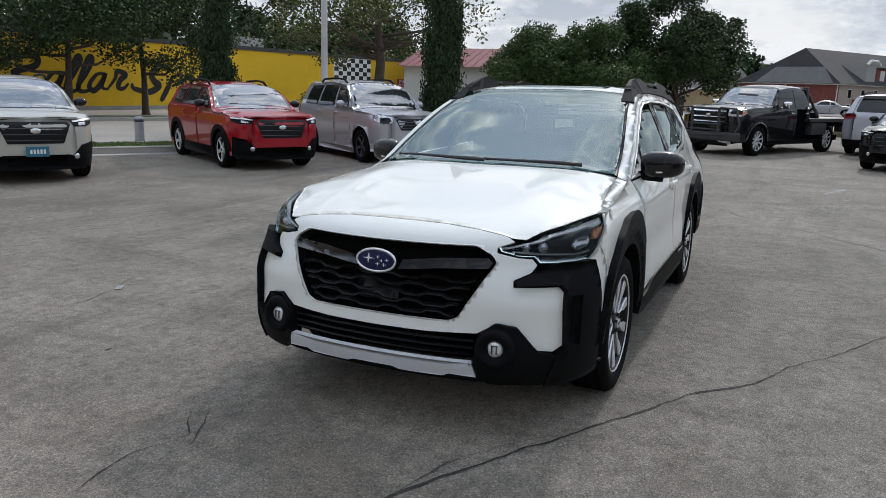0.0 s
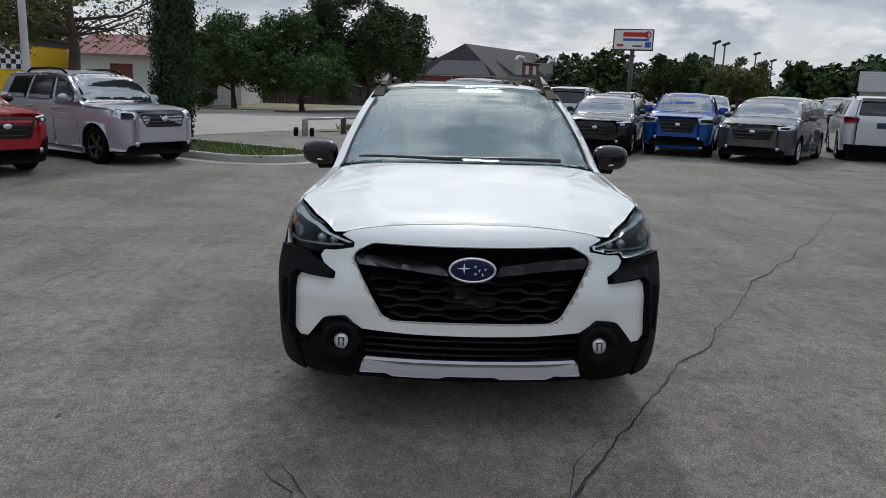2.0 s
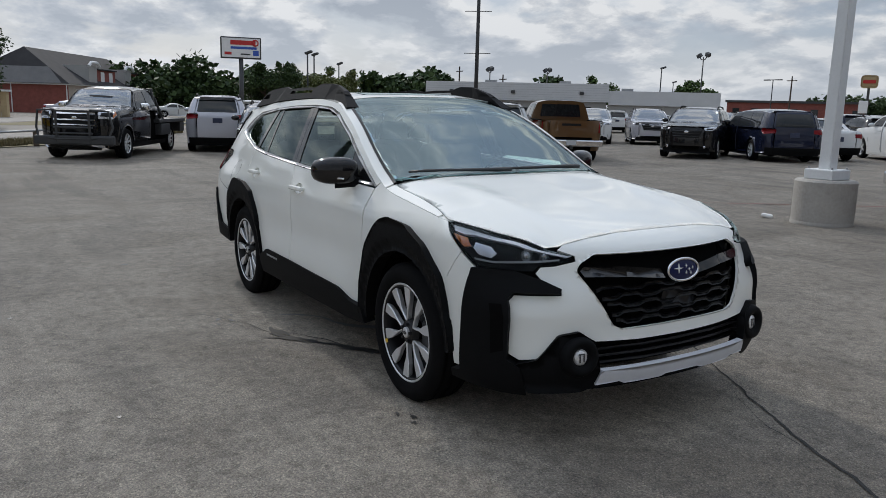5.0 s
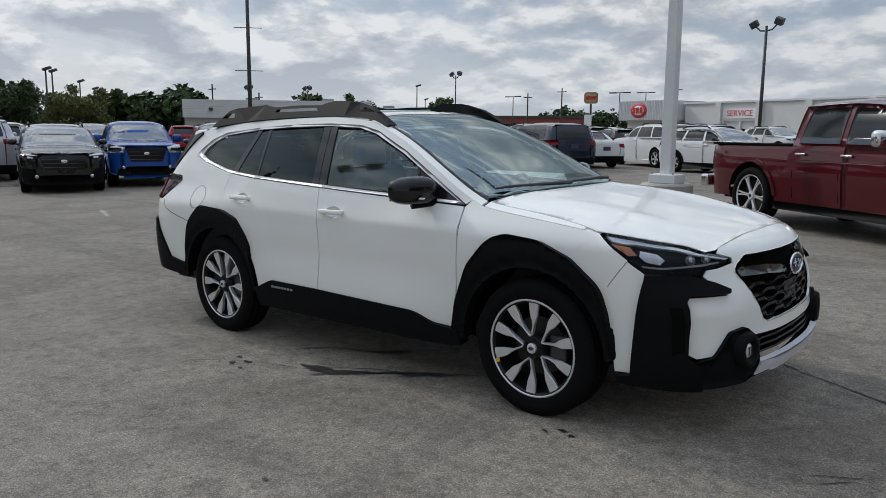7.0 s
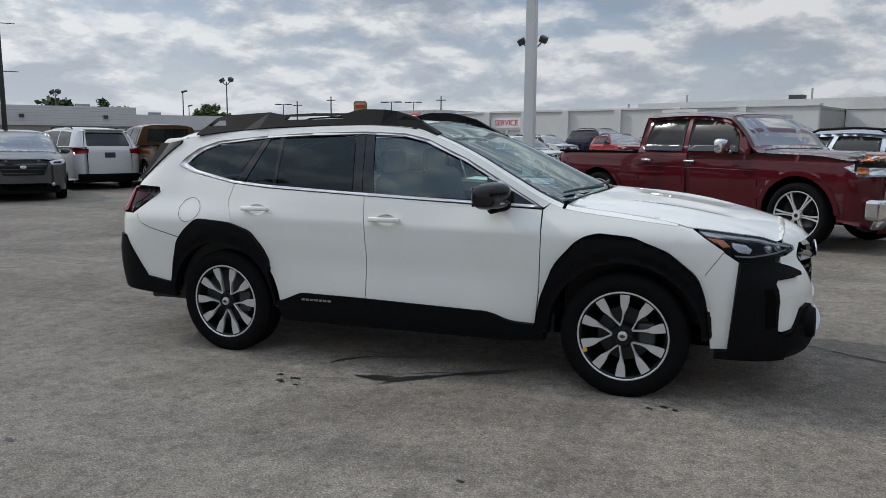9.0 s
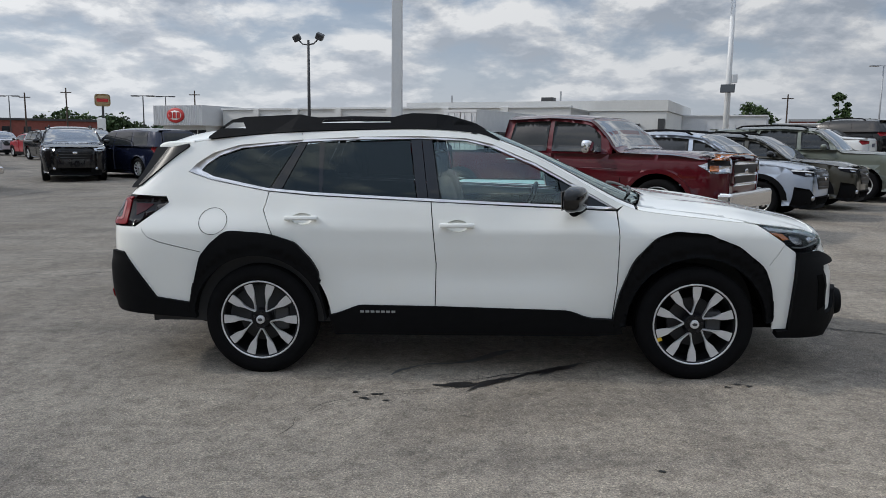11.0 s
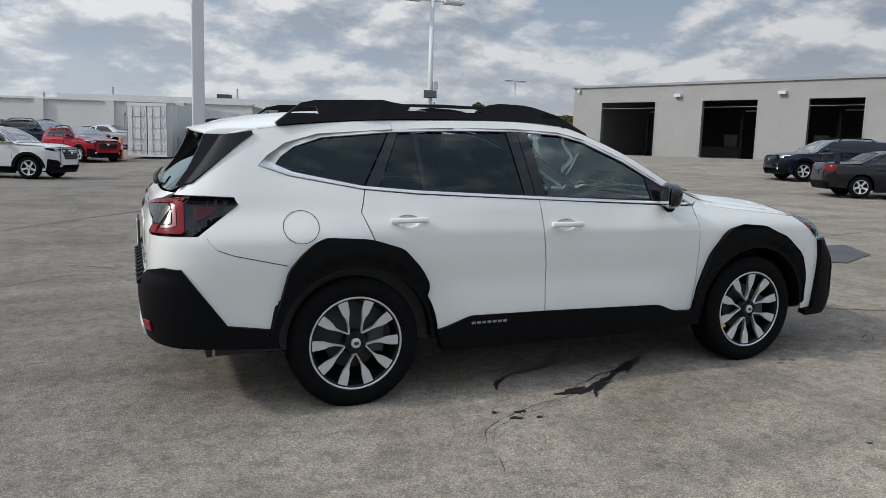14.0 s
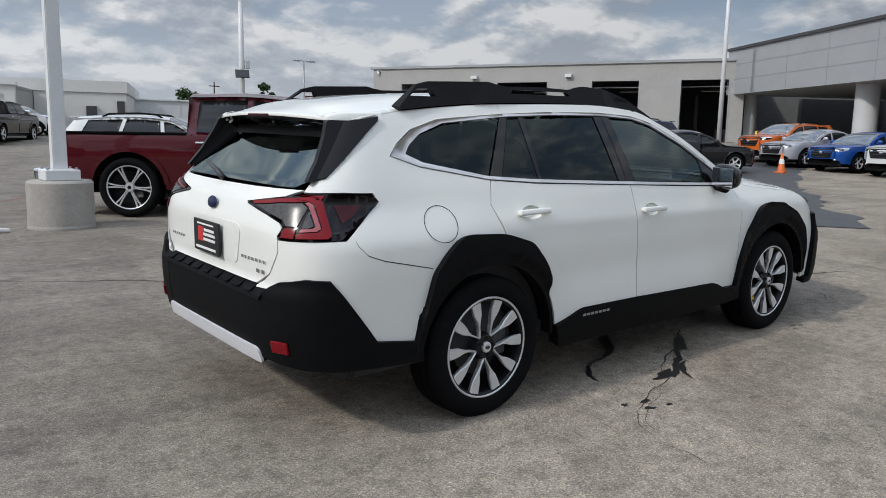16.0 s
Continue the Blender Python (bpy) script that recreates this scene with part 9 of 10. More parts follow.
    P("lower_bumper", "front", rounded([(-hw * 0.80, zs - 0.03), (hw * 0.80, zs - 0.03), (hw * 0.76, zs + 0.13), (hw * 0.5, zs + 0.20), (-hw * 0.5, zs + 0.20), (-hw * 0.76, zs + 0.13)], 0.03), CHROME if chrome else BLACK_PLASTIC, lift=0.012, thick=0.03, cell=0.1)
    P("lower_intake", "front", rounded([(-hw * 0.42, zs + 0.05), (hw * 0.42, zs + 0.05), (hw * 0.46, zs + 0.17), (-hw * 0.46, zs + 0.17)], 0.02), INNER_BLACK, lift=0.017, thick=0.01, cell=0.15)
    if blunt and chrome:
        b = box_bm(0.22, W * 0.97, 0.26, 0.05, at=(xF + 0.03, 0, zs + 0.22), seg=3)
        part("front_bumper", b, CHROME, root, "chrome front bumper", smooth=False)
    for s in (-1, 1):
        p, n = sh.skin("front", s, s * hw * 0.62, zs + 0.17)
        part("fog_lamp", lathe_bm([(0.001, 0.02), (0.035, 0.016), (0.045, 0.0)], 14, "z"), LAMP_CLEAR, root, at=frame_at(p + n * 0.012, n, (0, 1, 0)), smooth=True)
    # rear
    if style == "flatbed":
        dk = part("flat_deck", box_bm(2.75, W + 0.10, 0.12, 0.02, at=(xR + 1.30, 0, 0.98)), METAL_DARK, root, "black steel flat bed")
        for s in (-1, 1):
            part("side_box", box_bm(0.9, 0.35, 0.34, 0.02, at=(xR + 2.1, s * (hw - 0.12), 0.72)), METAL_DARK, root)
            part("side_box", box_bm(0.5, 0.3, 0.30, 0.02, at=(xR + 0.25, s * (hw - 0.12), 0.76)), METAL_DARK, root)
            part("rack_post", tube_bm([(xR + 2.62, s * hw * 0.95, 1.0), (xR + 2.62, s * hw * 0.8, H - 0.05)], 0.04, 8), METAL_DARK, root)
            part("rack_brace", tube_bm([(xR + 2.0, s * hw * 0.95, 1.0), (xR + 2.58, s * hw * 0.85, H - 0.25)], 0.04, 8), METAL_DARK, root)
        for k in range(8):
            part("rack_bar", tube_bm([(xR + 2.62, -hw * 0.85, 1.1 + k * (H - 1.15) / 7), (xR + 2.62, hw * 0.85, 1.1 + k * (H - 1.15) / 7)], 0.02, 6), METAL_DARK, root)
        part("rear_beam", box_bm(0.1, W, 0.22, 0.02, at=(xR + 0.0, 0, 0.86)), METAL_DARK, root)
        guard = put("grille_guard", None, root, label="black tube grille guard")
        for s in (-1, 1):
            part("upright", tube_bm([(xF + 0.10, s * 0.42, 0.45), (xF + 0.14, s * 0.42, hood)], 0.035, 8), METAL_DARK, guard)
            part("hoop", tube_bm([(xF + 0.12, s * 0.45, 0.55), (xF + 0.08, s * 0.9, 0.6), (xF + 0.0, s * 0.98, 0.85), (xF + 0.06, s * 0.9, hood - 0.02), (xF + 0.13, s * 0.45, hood)], 0.03, 8), METAL_DARK, guard, smooth=True)
        for z in (0.55, 0.7, 0.85, hood - 0.02):
            part("cross_tube", tube_bm([(xF + 0.12, -0.5, z), (xF + 0.12, 0.5, z)], 0.025, 8), METAL_DARK, guard)
        part("guard_bumper", box_bm(0.22, W, 0.24, 0.04, at=(xF + 0.02, 0, 0.52)), METAL_DARK, root)
    elif pick:
        P("tailgate", "rear", [(-hw * 0.86, belt - 0.50), (hw * 0.86, belt - 0.50), (hw * 0.86, belt), (-hw * 0.86, belt)], paint)
        P("tailgate_line", "rear", [(-hw * 0.30, belt - 0.16), (hw * 0.30, belt - 0.16), (hw * 0.28, belt - 0.09), (-hw * 0.28, belt - 0.09)], GRILLE_BLACK, lift=0.004, thick=0.004)
        part("rear_bumper", box_bm(0.20, W * 0.96, 0.20, 0.04, at=(xR - 0.02, 0, 0.60), seg=3), CHROME if chrome else BLACK_PLASTIC, root, "chrome step bumper" if chrome else "")
        part("number_plate", box_bm(0.02, 0.30, 0.15, 0.004, at=(xR - 0.125, 0, 0.62)), PLATE, root)
        part("tow_hitch", box_bm(0.25, 0.08, 0.08, 0.01, at=(xR - 0.12, 0, 0.46)), METAL_DARK, root)
        bed = bmesh.new()
        for s in (-1, 1):
            box_bm(rr - xR - 0.26, 0.05, belt - 0.70, 0.01, at=((rr + xR) / 2 + 0.1, s * (hw * 0.88), (belt + 0.70) / 2 - 0.01), bm=bed)
            box_bm(rr - xR - 0.22, 0.10, 0.035, 0.012, at=((rr + xR) / 2 + 0.1, s * (hw * 0.925), belt + 0.002), bm=bed)
        box_bm(rr - xR - 0.26, W * 0.86, 0.05, 0.0, at=((rr + xR) / 2 + 0.1, 0, 0.70), bm=bed)
        box_bm(0.05, W * 0.86, belt - 0.70, 0.01, at=(xR + 0.22, 0, (belt + 0.70) / 2 - 0.02), bm=bed)
        part("load_bed", bed, INNER_BLACK, root)
    else:
        yr = hw * 0.70
        if style == "sedan":
            P("boot_panel", "rear", [(-yq, 0.30), (yq, 0.30), (yq, tip - 0.02), (-yq, tip - 0.02)], paint)
            P("rear_window", "top", [(rr - 0.55, -hw * 0.66), (rr - 0.02, -hw * 0.60), (rr, 0), (rr - 0.02, hw * 0.60), (rr - 0.55, hw * 0.66), (rr - 0.58, 0)], AUTO_GLASS, lift=0.005, thick=0.005, cell=0.12)
        else:
            P("tailgate", "rear", [(-yq, 0.30), (yq, 0.30), (yq, belt), (hw * 0.68, belt + 0.02), (hw * 0.58, H - 0.15), (hw * 0.5, H - 0.09), (-hw * 0.5, H - 0.09), (-hw * 0.58, H - 0.15), (-hw * 0.68, belt + 0.02), (-yq, belt)], paint)
            P("rear_window", "rear", rounded([(-hw * 0.62, belt + 0.04), (hw * 0.62, belt + 0.04), (hw * 0.55, H - 0.17), (-hw * 0.55, H - 0.17)], 0.05), AUTO_GLASS, lift=0.005, thick=0.006, cell=0.12)
            b = box_bm(0.20, W * 0.58, 0.03, 0.012, at=(xR + 0.36, 0, H - 0.085), seg=2)
            part("roof_spoiler", b, paint, root)
        P("rear_bumper", "rear", rounded([(-hw * 0.86, zs), (hw * 0.86, zs), (hw * 0.88, zs + 0.24), (-hw * 0.88, zs + 0.24)], 0.03), BLACK_PLASTIC, lift=0.012, thick=0.03)
        zp = belt - 0.22
        part("number_plate", box_bm(0.02, 0.30, 0.15, 0.004, at=(sh.rear(0, zp) - 0.012, 0, zp)), PLATE_DARK, root)
    if pick:
        b = bmesh.new()
        v = [b.verts.new((rr - 0.004, y, z)) for y, z in [(-hw * 0.95, belt - 0.3), (hw * 0.95, belt - 0.3), (hw * 0.955, belt), (yedge(rr), lerp_keys(sh.edge, rr)), (yedge(rr) * 0.7, H - 0.035), (-yedge(rr) * 0.7, H - 0.035), (-yedge(rr), lerp_keys(sh.edge, rr)), (-hw * 0.955, belt)]]
        b.faces.new(v)
        part("cab_back", b, paint, root)
        part("rear_window", prism_bm(rounded([(-hw * 0.66, belt + 0.10), (hw * 0.66, belt + 0.10), (hw * 0.60, H - 0.14), (-hw * 0.60, H - 0.14)], 0.05), rr - 0.02, rr - 0.008, "x"), AUTO_GLASS, root)
    b = bmesh.new()
    box_bm(L - 0.5, W * 0.74, 0.16, 0.02, at=((xF + xR) / 2, 0, zs + 0.06), bm=b)
    box_bm(wb - 2 * R - 0.04, W * 0.86, belt - zs - 0.1, 0.0, at=(0, 0, (belt + zs) / 2 - 0.05), bm=b)
    if not pick:
        box_bm(0.5, W * 0.8, 0.3, 0.0, at=(wb / 2 + R + 0.05, 0, 0.52), bm=b)
        box_bm(0.5, W * 0.8, 0.3, 0.0, at=(-wb / 2 - R - 0.12, 0, 0.52), bm=b)
    part("underbody", b, INNER_BLACK, root)
    return root


def repaint(car, mat, label="", name=None):
    for o in car.children_recursive:
        if o.type == "MESH" and o.data.materials and o.data.materials[0] == PAINT_SLOT:
            o.material_slots[0].link = "OBJECT"
            o.material_slots[0].material = mat
    return tagged(car, label)


def park(car, x, y, heading, mat=None, label=""):
    """Puts a copy of a vehicle on the ground; mat is its paint."""
    c = copy_thing(car, pose(x, y, ground(x, y) + 0.003, 0, 0, heading))
    if mat:
        repaint(c, mat, label)
    return c


P_RED = car_paint("bright red paint", (0.33, 0.007, 0.018), rough=0.3)
P_SILVER = car_paint("silver paint", (0.48, 0.48, 0.52), flake=0.35, rough=0.3)
P_BEIGE = car_paint("pale beige paint", (0.47, 0.46, 0.41), flake=0.2, rough=0.35)
P_BLACK = car_paint("black paint", (0.010, 0.010, 0.011), rough=0.2)
P_BLUE = car_paint("blue paint", (0.012, 0.075, 0.33), flake=0.2, rough=0.3)
P_GREY = car_paint("dark grey paint", (0.075, 0.08, 0.085), flake=0.4, rough=0.3)
P_WHITE = car_paint("white paint", (0.66, 0.67, 0.67), rough=0.3)
P_BROWN = car_paint("brown paint", (0.12, 0.065, 0.028), flake=0.3, rough=0.3)
P_MAROON = car_paint("maroon paint", (0.072, 0.0035, 0.008), flake=0.1, rough=0.3)
P_NAVY = car_paint("navy paint", (0.010, 0.014, 0.035), flake=0.2, rough=0.25)
P_GREEN = car_paint("grey green paint", (0.15, 0.165, 0.135), flake=0.3, rough=0.3)
P_ICE = car_paint("ice blue paint", (0.42, 0.47, 0.55), flake=0.2, rough=0.3)
P_BRONZE = car_paint("dark bronze paint", (0.055, 0.052, 0.040), flake=0.3, rough=0.3)
P_ORANGE = car_paint("orange paint", (0.60, 0.13, 0.02), flake=0.1, rough=0.3)

T_CROSS = auto("crossover_car", "small red crossover car", 4.48, 1.80, 1.60, 2.67, 0.34, 0.90, 1.00, 1.10, 1.10, 1.00, 0.20, -1.10, spokes="five")
T_WAGON = auto("wagon_car", "crossover wagon", 4.86, 1.87, 1.64, 2.745, 0.355, 0.95, 0.96, 1.10, 1.10, 1.00, 0.10, -1.35, spokes="five")
T_FOREST = auto("wagon_car", "tall wagon", 4.61, 1.80, 1.72, 2.64, 0.345, 0.92, 1.03, 1.14, 1.12, 1.00, 0.25, -1.20, clad=False, spokes="five", lamp_h=0.17, alloy=METAL_DARK, grille=0.36)
T_SUV = auto("suv_car", "large suv", 5.15, 2.02, 1.84, 3.0, 0.39, 0.98, 1.14, 1.24, 1.24, 1.05, 0.30, -1.55, clad=False, spokes="five")
T_MID = auto("suv_car", "mid-size suv", 4.80, 1.93, 1.75, 2.88, 0.375, 0.92, 1.10, 1.20, 1.18, 1.00, 0.25, -1.35, clad=False, spokes="five")
T_SEDAN = auto("sedan_car", "sedan", 4.62, 1.80, 1.45, 2.66, 0.325, 0.92, 0.86, 0.98, 0.98, 0.95, 0.10, -0.80, style="sedan", clad=False, rails=False, deck=1.06, spokes="five")
T_VAN = auto("minivan_car", "minivan", 5.15, 2.0, 1.72, 3.0, 0.35, 0.98, 1.02, 1.18, 1.10, 1.25, 0.45, -1.75, style="van", clad=False, rails=False, spokes="ten", chrome=False)
T_PICK = auto("pickup_truck", "pickup truck", 5.85, 2.03, 1.86, 3.66, 0.435, 0.95, 1.21, 1.31, 1.22, 1.18, 0.55, -0.98, style="pickup", clad=False, rails=False, spokes="mesh", chrome=True, lamp_h=0.26, grille=0.55, rim=0.74)
T_RAM = auto("pickup_truck", "pickup truck", 5.85, 2.03, 1.92, 3.60, 0.40, 0.98, 1.26, 1.36, 1.28, 1.18, 0.55, -0.95, style="pickup", clad=False, rails=False, spokes="five", chrome=True, lamp_h=0.22)
T_SMALLPICK = auto("pickup_truck", "small pickup truck", 5.07, 1.84, 1.74, 3.07, 0.36, 0.90, 1.10, 1.20, 1.15, 1.02, 0.40, -0.80, style="pickup", clad=False, rails=False, spokes="five", lamp_h=0.18, grille=0.55)
T_FLAT = auto("flatbed_truck", "flatbed truck", 6.3, 2.03, 1.98, 3.9, 0.41, 0.98, 1.30, 1.40, 1.30, 1.30, 0.65, -0.75, style="flatbed", clad=False, rails=False, spokes="ten", chrome=True, lamp_h=0.24)

# the row with their backs to the road
park(T_CROSS, -3.6, -10.6, 62, P_BEIGE, "pale beige crossover with a blue plate, parked by the verge")
bp_ = thing("number_plate", pose(-2.53, -8.58, ground(-2.5, -8.6) + 0.50, 0, 0, 62), "teal number plate with white bars", "number plate")
part("plate_sheet", box_bm(0.015, 0.31, 0.15, 0.005), PLATE_TEAL, bp_)
for k in range(5):
    part("plate_bar", box_bm(0.004, 0.03, 0.065, 0.004, at=(0.0095, -0.09 + k * 0.045, 0.0)), WHITE_PAINT, bp_)
park(T_CROSS, -7.46, -8.9, 60, P_RED, "bright red crossover with black arch trim, parked by the verge")
park(T_FOREST, -10.15, -7.35, 57, P_SILVER, "silver crossover with black roof rails, parked by the verge")
repaint(park(T_FLAT, -20.0, 0.75, -28), P_BLACK, "black flatbed truck with a tube grille guard")
park(T_WAGON, -16.9, 4.55, -20, P_BLACK, "black crossover wagon with silver lower trim, parked")
park(T_SMALLPICK, -17.5, 7.0, -22, P_BLUE, "bright blue small pickup truck, parked")
park(T_SUV, -22.6, 4.5, 164, P_SILVER, "silver grey large suv seen from behind")
park(T_VAN, -15.9, 9.0, -35, P_GREY, "dark grey minivan, parked")
park(T_SUV, -18.0, 12.8, 158, P_WHITE, "white large suv with its tailgate to the lane")
park(T_RAM, -15.9, 14.2, 150, P_BROWN, "brown pickup truck with a chrome rear bumper")
park(T_MID, -25.0, 24.2, -44, P_WHITE, "white suv parked facing the lane")
park(T_MID, -23.2, 26.2, -40, P_SILVER, "silver suv parked facing the lane")
park(T_MID, -14.2, 19.4, -58, P_BLACK, "black suv parked beside the lane")
park(T_VAN, -12.6, 21.0, 146, P_NAVY, "navy minivan seen from behind")
park(T_SEDAN, -12.5, 23.5, 146, P_WHITE, "white sedan seen from behind")
park(T_MID, -10.3, 26.0, 146, P_WHITE, "white suv with dark windows seen from behind")
park(T_CROSS, -6.25, 22.35, -22, P_WHITE, "white suv with black lower trim beside the lane")
park(T_CROSS, -4.6, 35.0, -58, P_RED, "small red suv before the white building")
park(T_RAM, 2.3, 37.2, 60, P_BLACK, "black pickup truck with bright wheels")
# maroon truck beside the pole, and the cars beyond it
park(T_PICK, 1.6, 7.68, -35, P_MAROON, "maroon crew cab pickup truck with deep chrome wheels")
park(T_WAGON, 4.5, 10.6, -35, P_ICE, "ice blue crossover wagon with black cladding")
park(T_WAGON, 6.3, 12.8, -35, P_BRONZE, "dark bronze crossover wagon, parked")
park(T_WAGON, 2.9, 15.6, -35, P_WHITE, "white crossover wagon with black roof rails, parked")
park(T_SUV, 8.4, 15.2, -35, P_GREEN, "grey green suv with black wheels")
park(T_MID, 15.8, 30.4, 130, P_BLACK, "black suv seen from behind")
park(T_SEDAN, 13.8, 28.2, 140, P_WHITE, "white sedan parked beyond the wagons")
# before the workshop
park(T_WAGON, 23.0, 17.3, 160, P_NAVY, "dark blue wagon before the workshop")
wrx = park(T_SEDAN, 19.8, 11.9, -31, P_BLACK, "black sports sedan with a tall rear wing")
b = box_bm(0.22, 1.35, 0.03, 0.012, at=(-2.05, 0, 1.33))
for s in (-1, 1):
    box_bm(0.16, 0.03, 0.28, 0.008, at=(-1.98, s * 0.55, 1.19), bm=b)
part("rear_wing", b, GLOSS_BLACK, wrx, "tall black rear wing")
park(T_CROSS, 28.0, 12.5, 166, P_ORANGE, "orange crossover, parked before the canopy")
park(T_SEDAN, 26.6, 10.7, 164, P_SILVER, "silver sports sedan with a bonnet scoop")
park(T_SEDAN, 26.2, 8.6, 164, P_BLUE, "blue sports sedan with a bonnet scoop")
park(T_CROSS, 25.7, 6.4, 164, P_WHITE, "white crossover parked by the canopy")
# the far rows
FAR = [(-30, 8, 160), (-33, 13, -20), (-36, 17, 155), (-28, 17, -25), (-31, 21, 160), (-40, 22, 150), (-44, 26, -30), (-34, 30, -35), (-38, 34, 145), (-30, 33, -35),
       (-26, 38, -40), (-22, 41, 140), (-18, 43, -40), (-14, 40, 145), (-10, 41, -35), (-24, 47, 150), (-19, 50, -30), (-13, 48, 150), (-7, 43, -40), (-31, 44, 140), (-36, 48, -40), (-41, 41, 140), (-27, 31, 140), (-21, 33, -40), (-17, 35, 140), (-46, 34, 150), (-50, 30, -35), (-4, 46, 150), (1, 45, 145), (4, 42, -35), (-48, 12, 155), (-52, 17, -25), (-55, 24, 150)]
PAINTS = [(P_WHITE, "white"), (P_BLACK, "black"), (P_SILVER, "silver"), (P_GREY, "dark grey"), (P_RED, "red"), (P_WHITE, "white"), (P_NAVY, "navy")]
KINDS = [(T_MID, "suv"), (T_SEDAN, "sedan"), (T_CROSS, "crossover"), (T_MID, "suv"), (T_SUV, "large suv")]
for k, (x, y, hd) in enumerate(FAR):
    (mat, word), (tmpl, kind_) = PAINTS[(k * 5) % 7], KINDS[(k * 3) % 5]
    c = park(tmpl, x, y, hd, mat, f"{word} {kind_} in a far row of the lot")
    c["group"] = "cars in the far rows"
for x, y, hd, mat, word in ((-74, 4.5, 80, P_SILVER, "silver"), (-76, 10.5, 85, P_GREY, "dark grey"), (-77, 14.5, 85, P_WHITE, "white"), (-60, 16, 60, P_WHITE, "white")):
    park(T_SEDAN, x, y, hd, mat, f"{word} sedan before the far houses")
for t in (T_CROSS, T_WAGON, T_FOREST, T_SUV, T_MID, T_SEDAN, T_VAN, T_PICK, T_RAM, T_SMALLPICK, T_FLAT):
    for o in [*t.children_recursive, t]:
        bpy.data.objects.remove(o)


# ---- trees ----
def leaf_cloud(name, blobs, n, size, mat, parent, seed, upright=0.0):
    """A crown: many small bent leaves scattered through uneven clumps."""
    rnd = random.Random(seed)
    verts, faces = [], []
    total = sum(b[3] ** 2 for b in blobs)
    for bx, by, bz, br, sq in blobs:
        for _ in range(int(n * br * br / total)):
            a, u = rnd.uniform(0, 6.2832), rnd.uniform(-1, 1)
            q = math.sqrt(1 - u * u)
            rr = br * (rnd.random() ** 0.35) * (0.8 + 0.45 * noise.noise((bx + 2.3 * q * math.cos(a), by + 2.3 * q * math.sin(a), bz + 2.3 * u)))
            p = Vector((bx + rr * q * math.cos(a), by + rr * q * math.sin(a), bz + rr * u * sq))
            s = size * rnd.uniform(0.6, 1.3)
            d = Vector((rnd.uniform(-1, 1), rnd.uniform(-1, 1), rnd.uniform(-0.8, 0.5))).normalized()
            if upright:
                d = (d * (1 - upright) + Vector((0, 0, 1))).normalized()
            w = d.cross(Vector((rnd.uniform(-1, 1), rnd.uniform(-1, 1), rnd.uniform(-1, 1)))).normalized() * s * 0.36
            i = len(verts)
            verts += [tuple(p - d * s * 0.5), tuple(p + w), tuple(p + d * s * 0.5), tuple(p - w)]
            faces.append((i, i + 1, i + 2, i + 3))
    return put(name, mesh_from(name, verts, faces, mat), parent)


def tree(x, y, h, spread, clear, label, mat=LEAF_GREEN, n=5000, size=0.22, seed=1, limbs=6, trunk=0.16, squash=0.75, airy=1.0, rise=1.0, hang=0):
    rnd = random.Random(seed)
    t = thing("tree", pose(x, y, ground(x, y)), label, "tree")
    bm = bmesh.new()
    top = Vector((rnd.uniform(-0.3, 0.3), rnd.uniform(-0.3, 0.3), h * 0.78))
    mid = Vector((rnd.uniform(-0.15, 0.15), rnd.uniform(-0.15, 0.15), clear))
    tube_bm([(0, 0, -0.1), (0.02, 0, 0.15), mid, (mid + top) / 2, top], [trunk * 1.5, trunk * 1.1, trunk * 0.8, trunk * 0.5, trunk * 0.12], 9, bm=bm)
    blobs = [(top.x, top.y, h - spread * 0.35, spread * 0.42, squash)]
    for k in range(limbs):
        a = 2 * math.pi * k / limbs + rnd.uniform(-0.4, 0.4)
        z0 = clear + (h * 0.72 - clear) * rnd.uniform(0.0, 0.7)
        reach = spread * rnd.uniform(0.5, 0.8)
        e = Vector((math.cos(a) * reach, math.sin(a) * reach, min(h - spread * 0.25, z0 + reach * rise * rnd.uniform(0.35, 0.9))))
        s = mid + (top - mid) * max(0.0, (z0 - clear) / max(0.1, top.z - clear))
        c = (s + e) / 2 + Vector((0, 0, -0.1 * reach))
        tube_bm([s, c, e], [trunk * (0.3 if hang else 0.5), trunk * (0.2 if hang else 0.32), trunk * 0.08], 6, bm=bm)
        blobs.append((e.x, e.y, e.z, spread * rnd.uniform(0.30, 0.46), squash))
        for _ in range(2):
            blobs.append((e.x * 0.6 + rnd.uniform(-0.35, 0.35) * spread, e.y * 0.6 + rnd.uniform(-0.35, 0.35) * spread, e.z + rnd.uniform(-0.2, 0.4) * spread, spread * rnd.uniform(0.16, 0.28), squash))
    # low twigs that droop round the tree
    for _ in range(hang):
        a, q = rnd.uniform(0, 2 * math.pi), spread * rnd.uniform(0.25, 0.95)
        e = Vector((math.cos(a) * q, math.sin(a) * q, clear + rnd.uniform(0.0, 1.3)))
        tube_bm([mid + (top - mid) * 0.12, e * 0.6 + Vector((0, 0, clear * 0.4 + 0.55)), e], [trunk * 0.16, trunk * 0.10, trunk * 0.03], 5, bm=bm)
        blobs += [(e.x + rnd.uniform(-0.4, 0.4), e.y + rnd.uniform(-0.4, 0.4), e.z + rnd.uniform(-0.25, 0.3), rnd.uniform(0.35, 0.62), 0.7) for _ in range(2)]
    part("trunk", bm, BARK, t, smooth=True)
    leaf_cloud("crown", blobs, int(n * airy), size, mat, t, seed + 50)
    return t


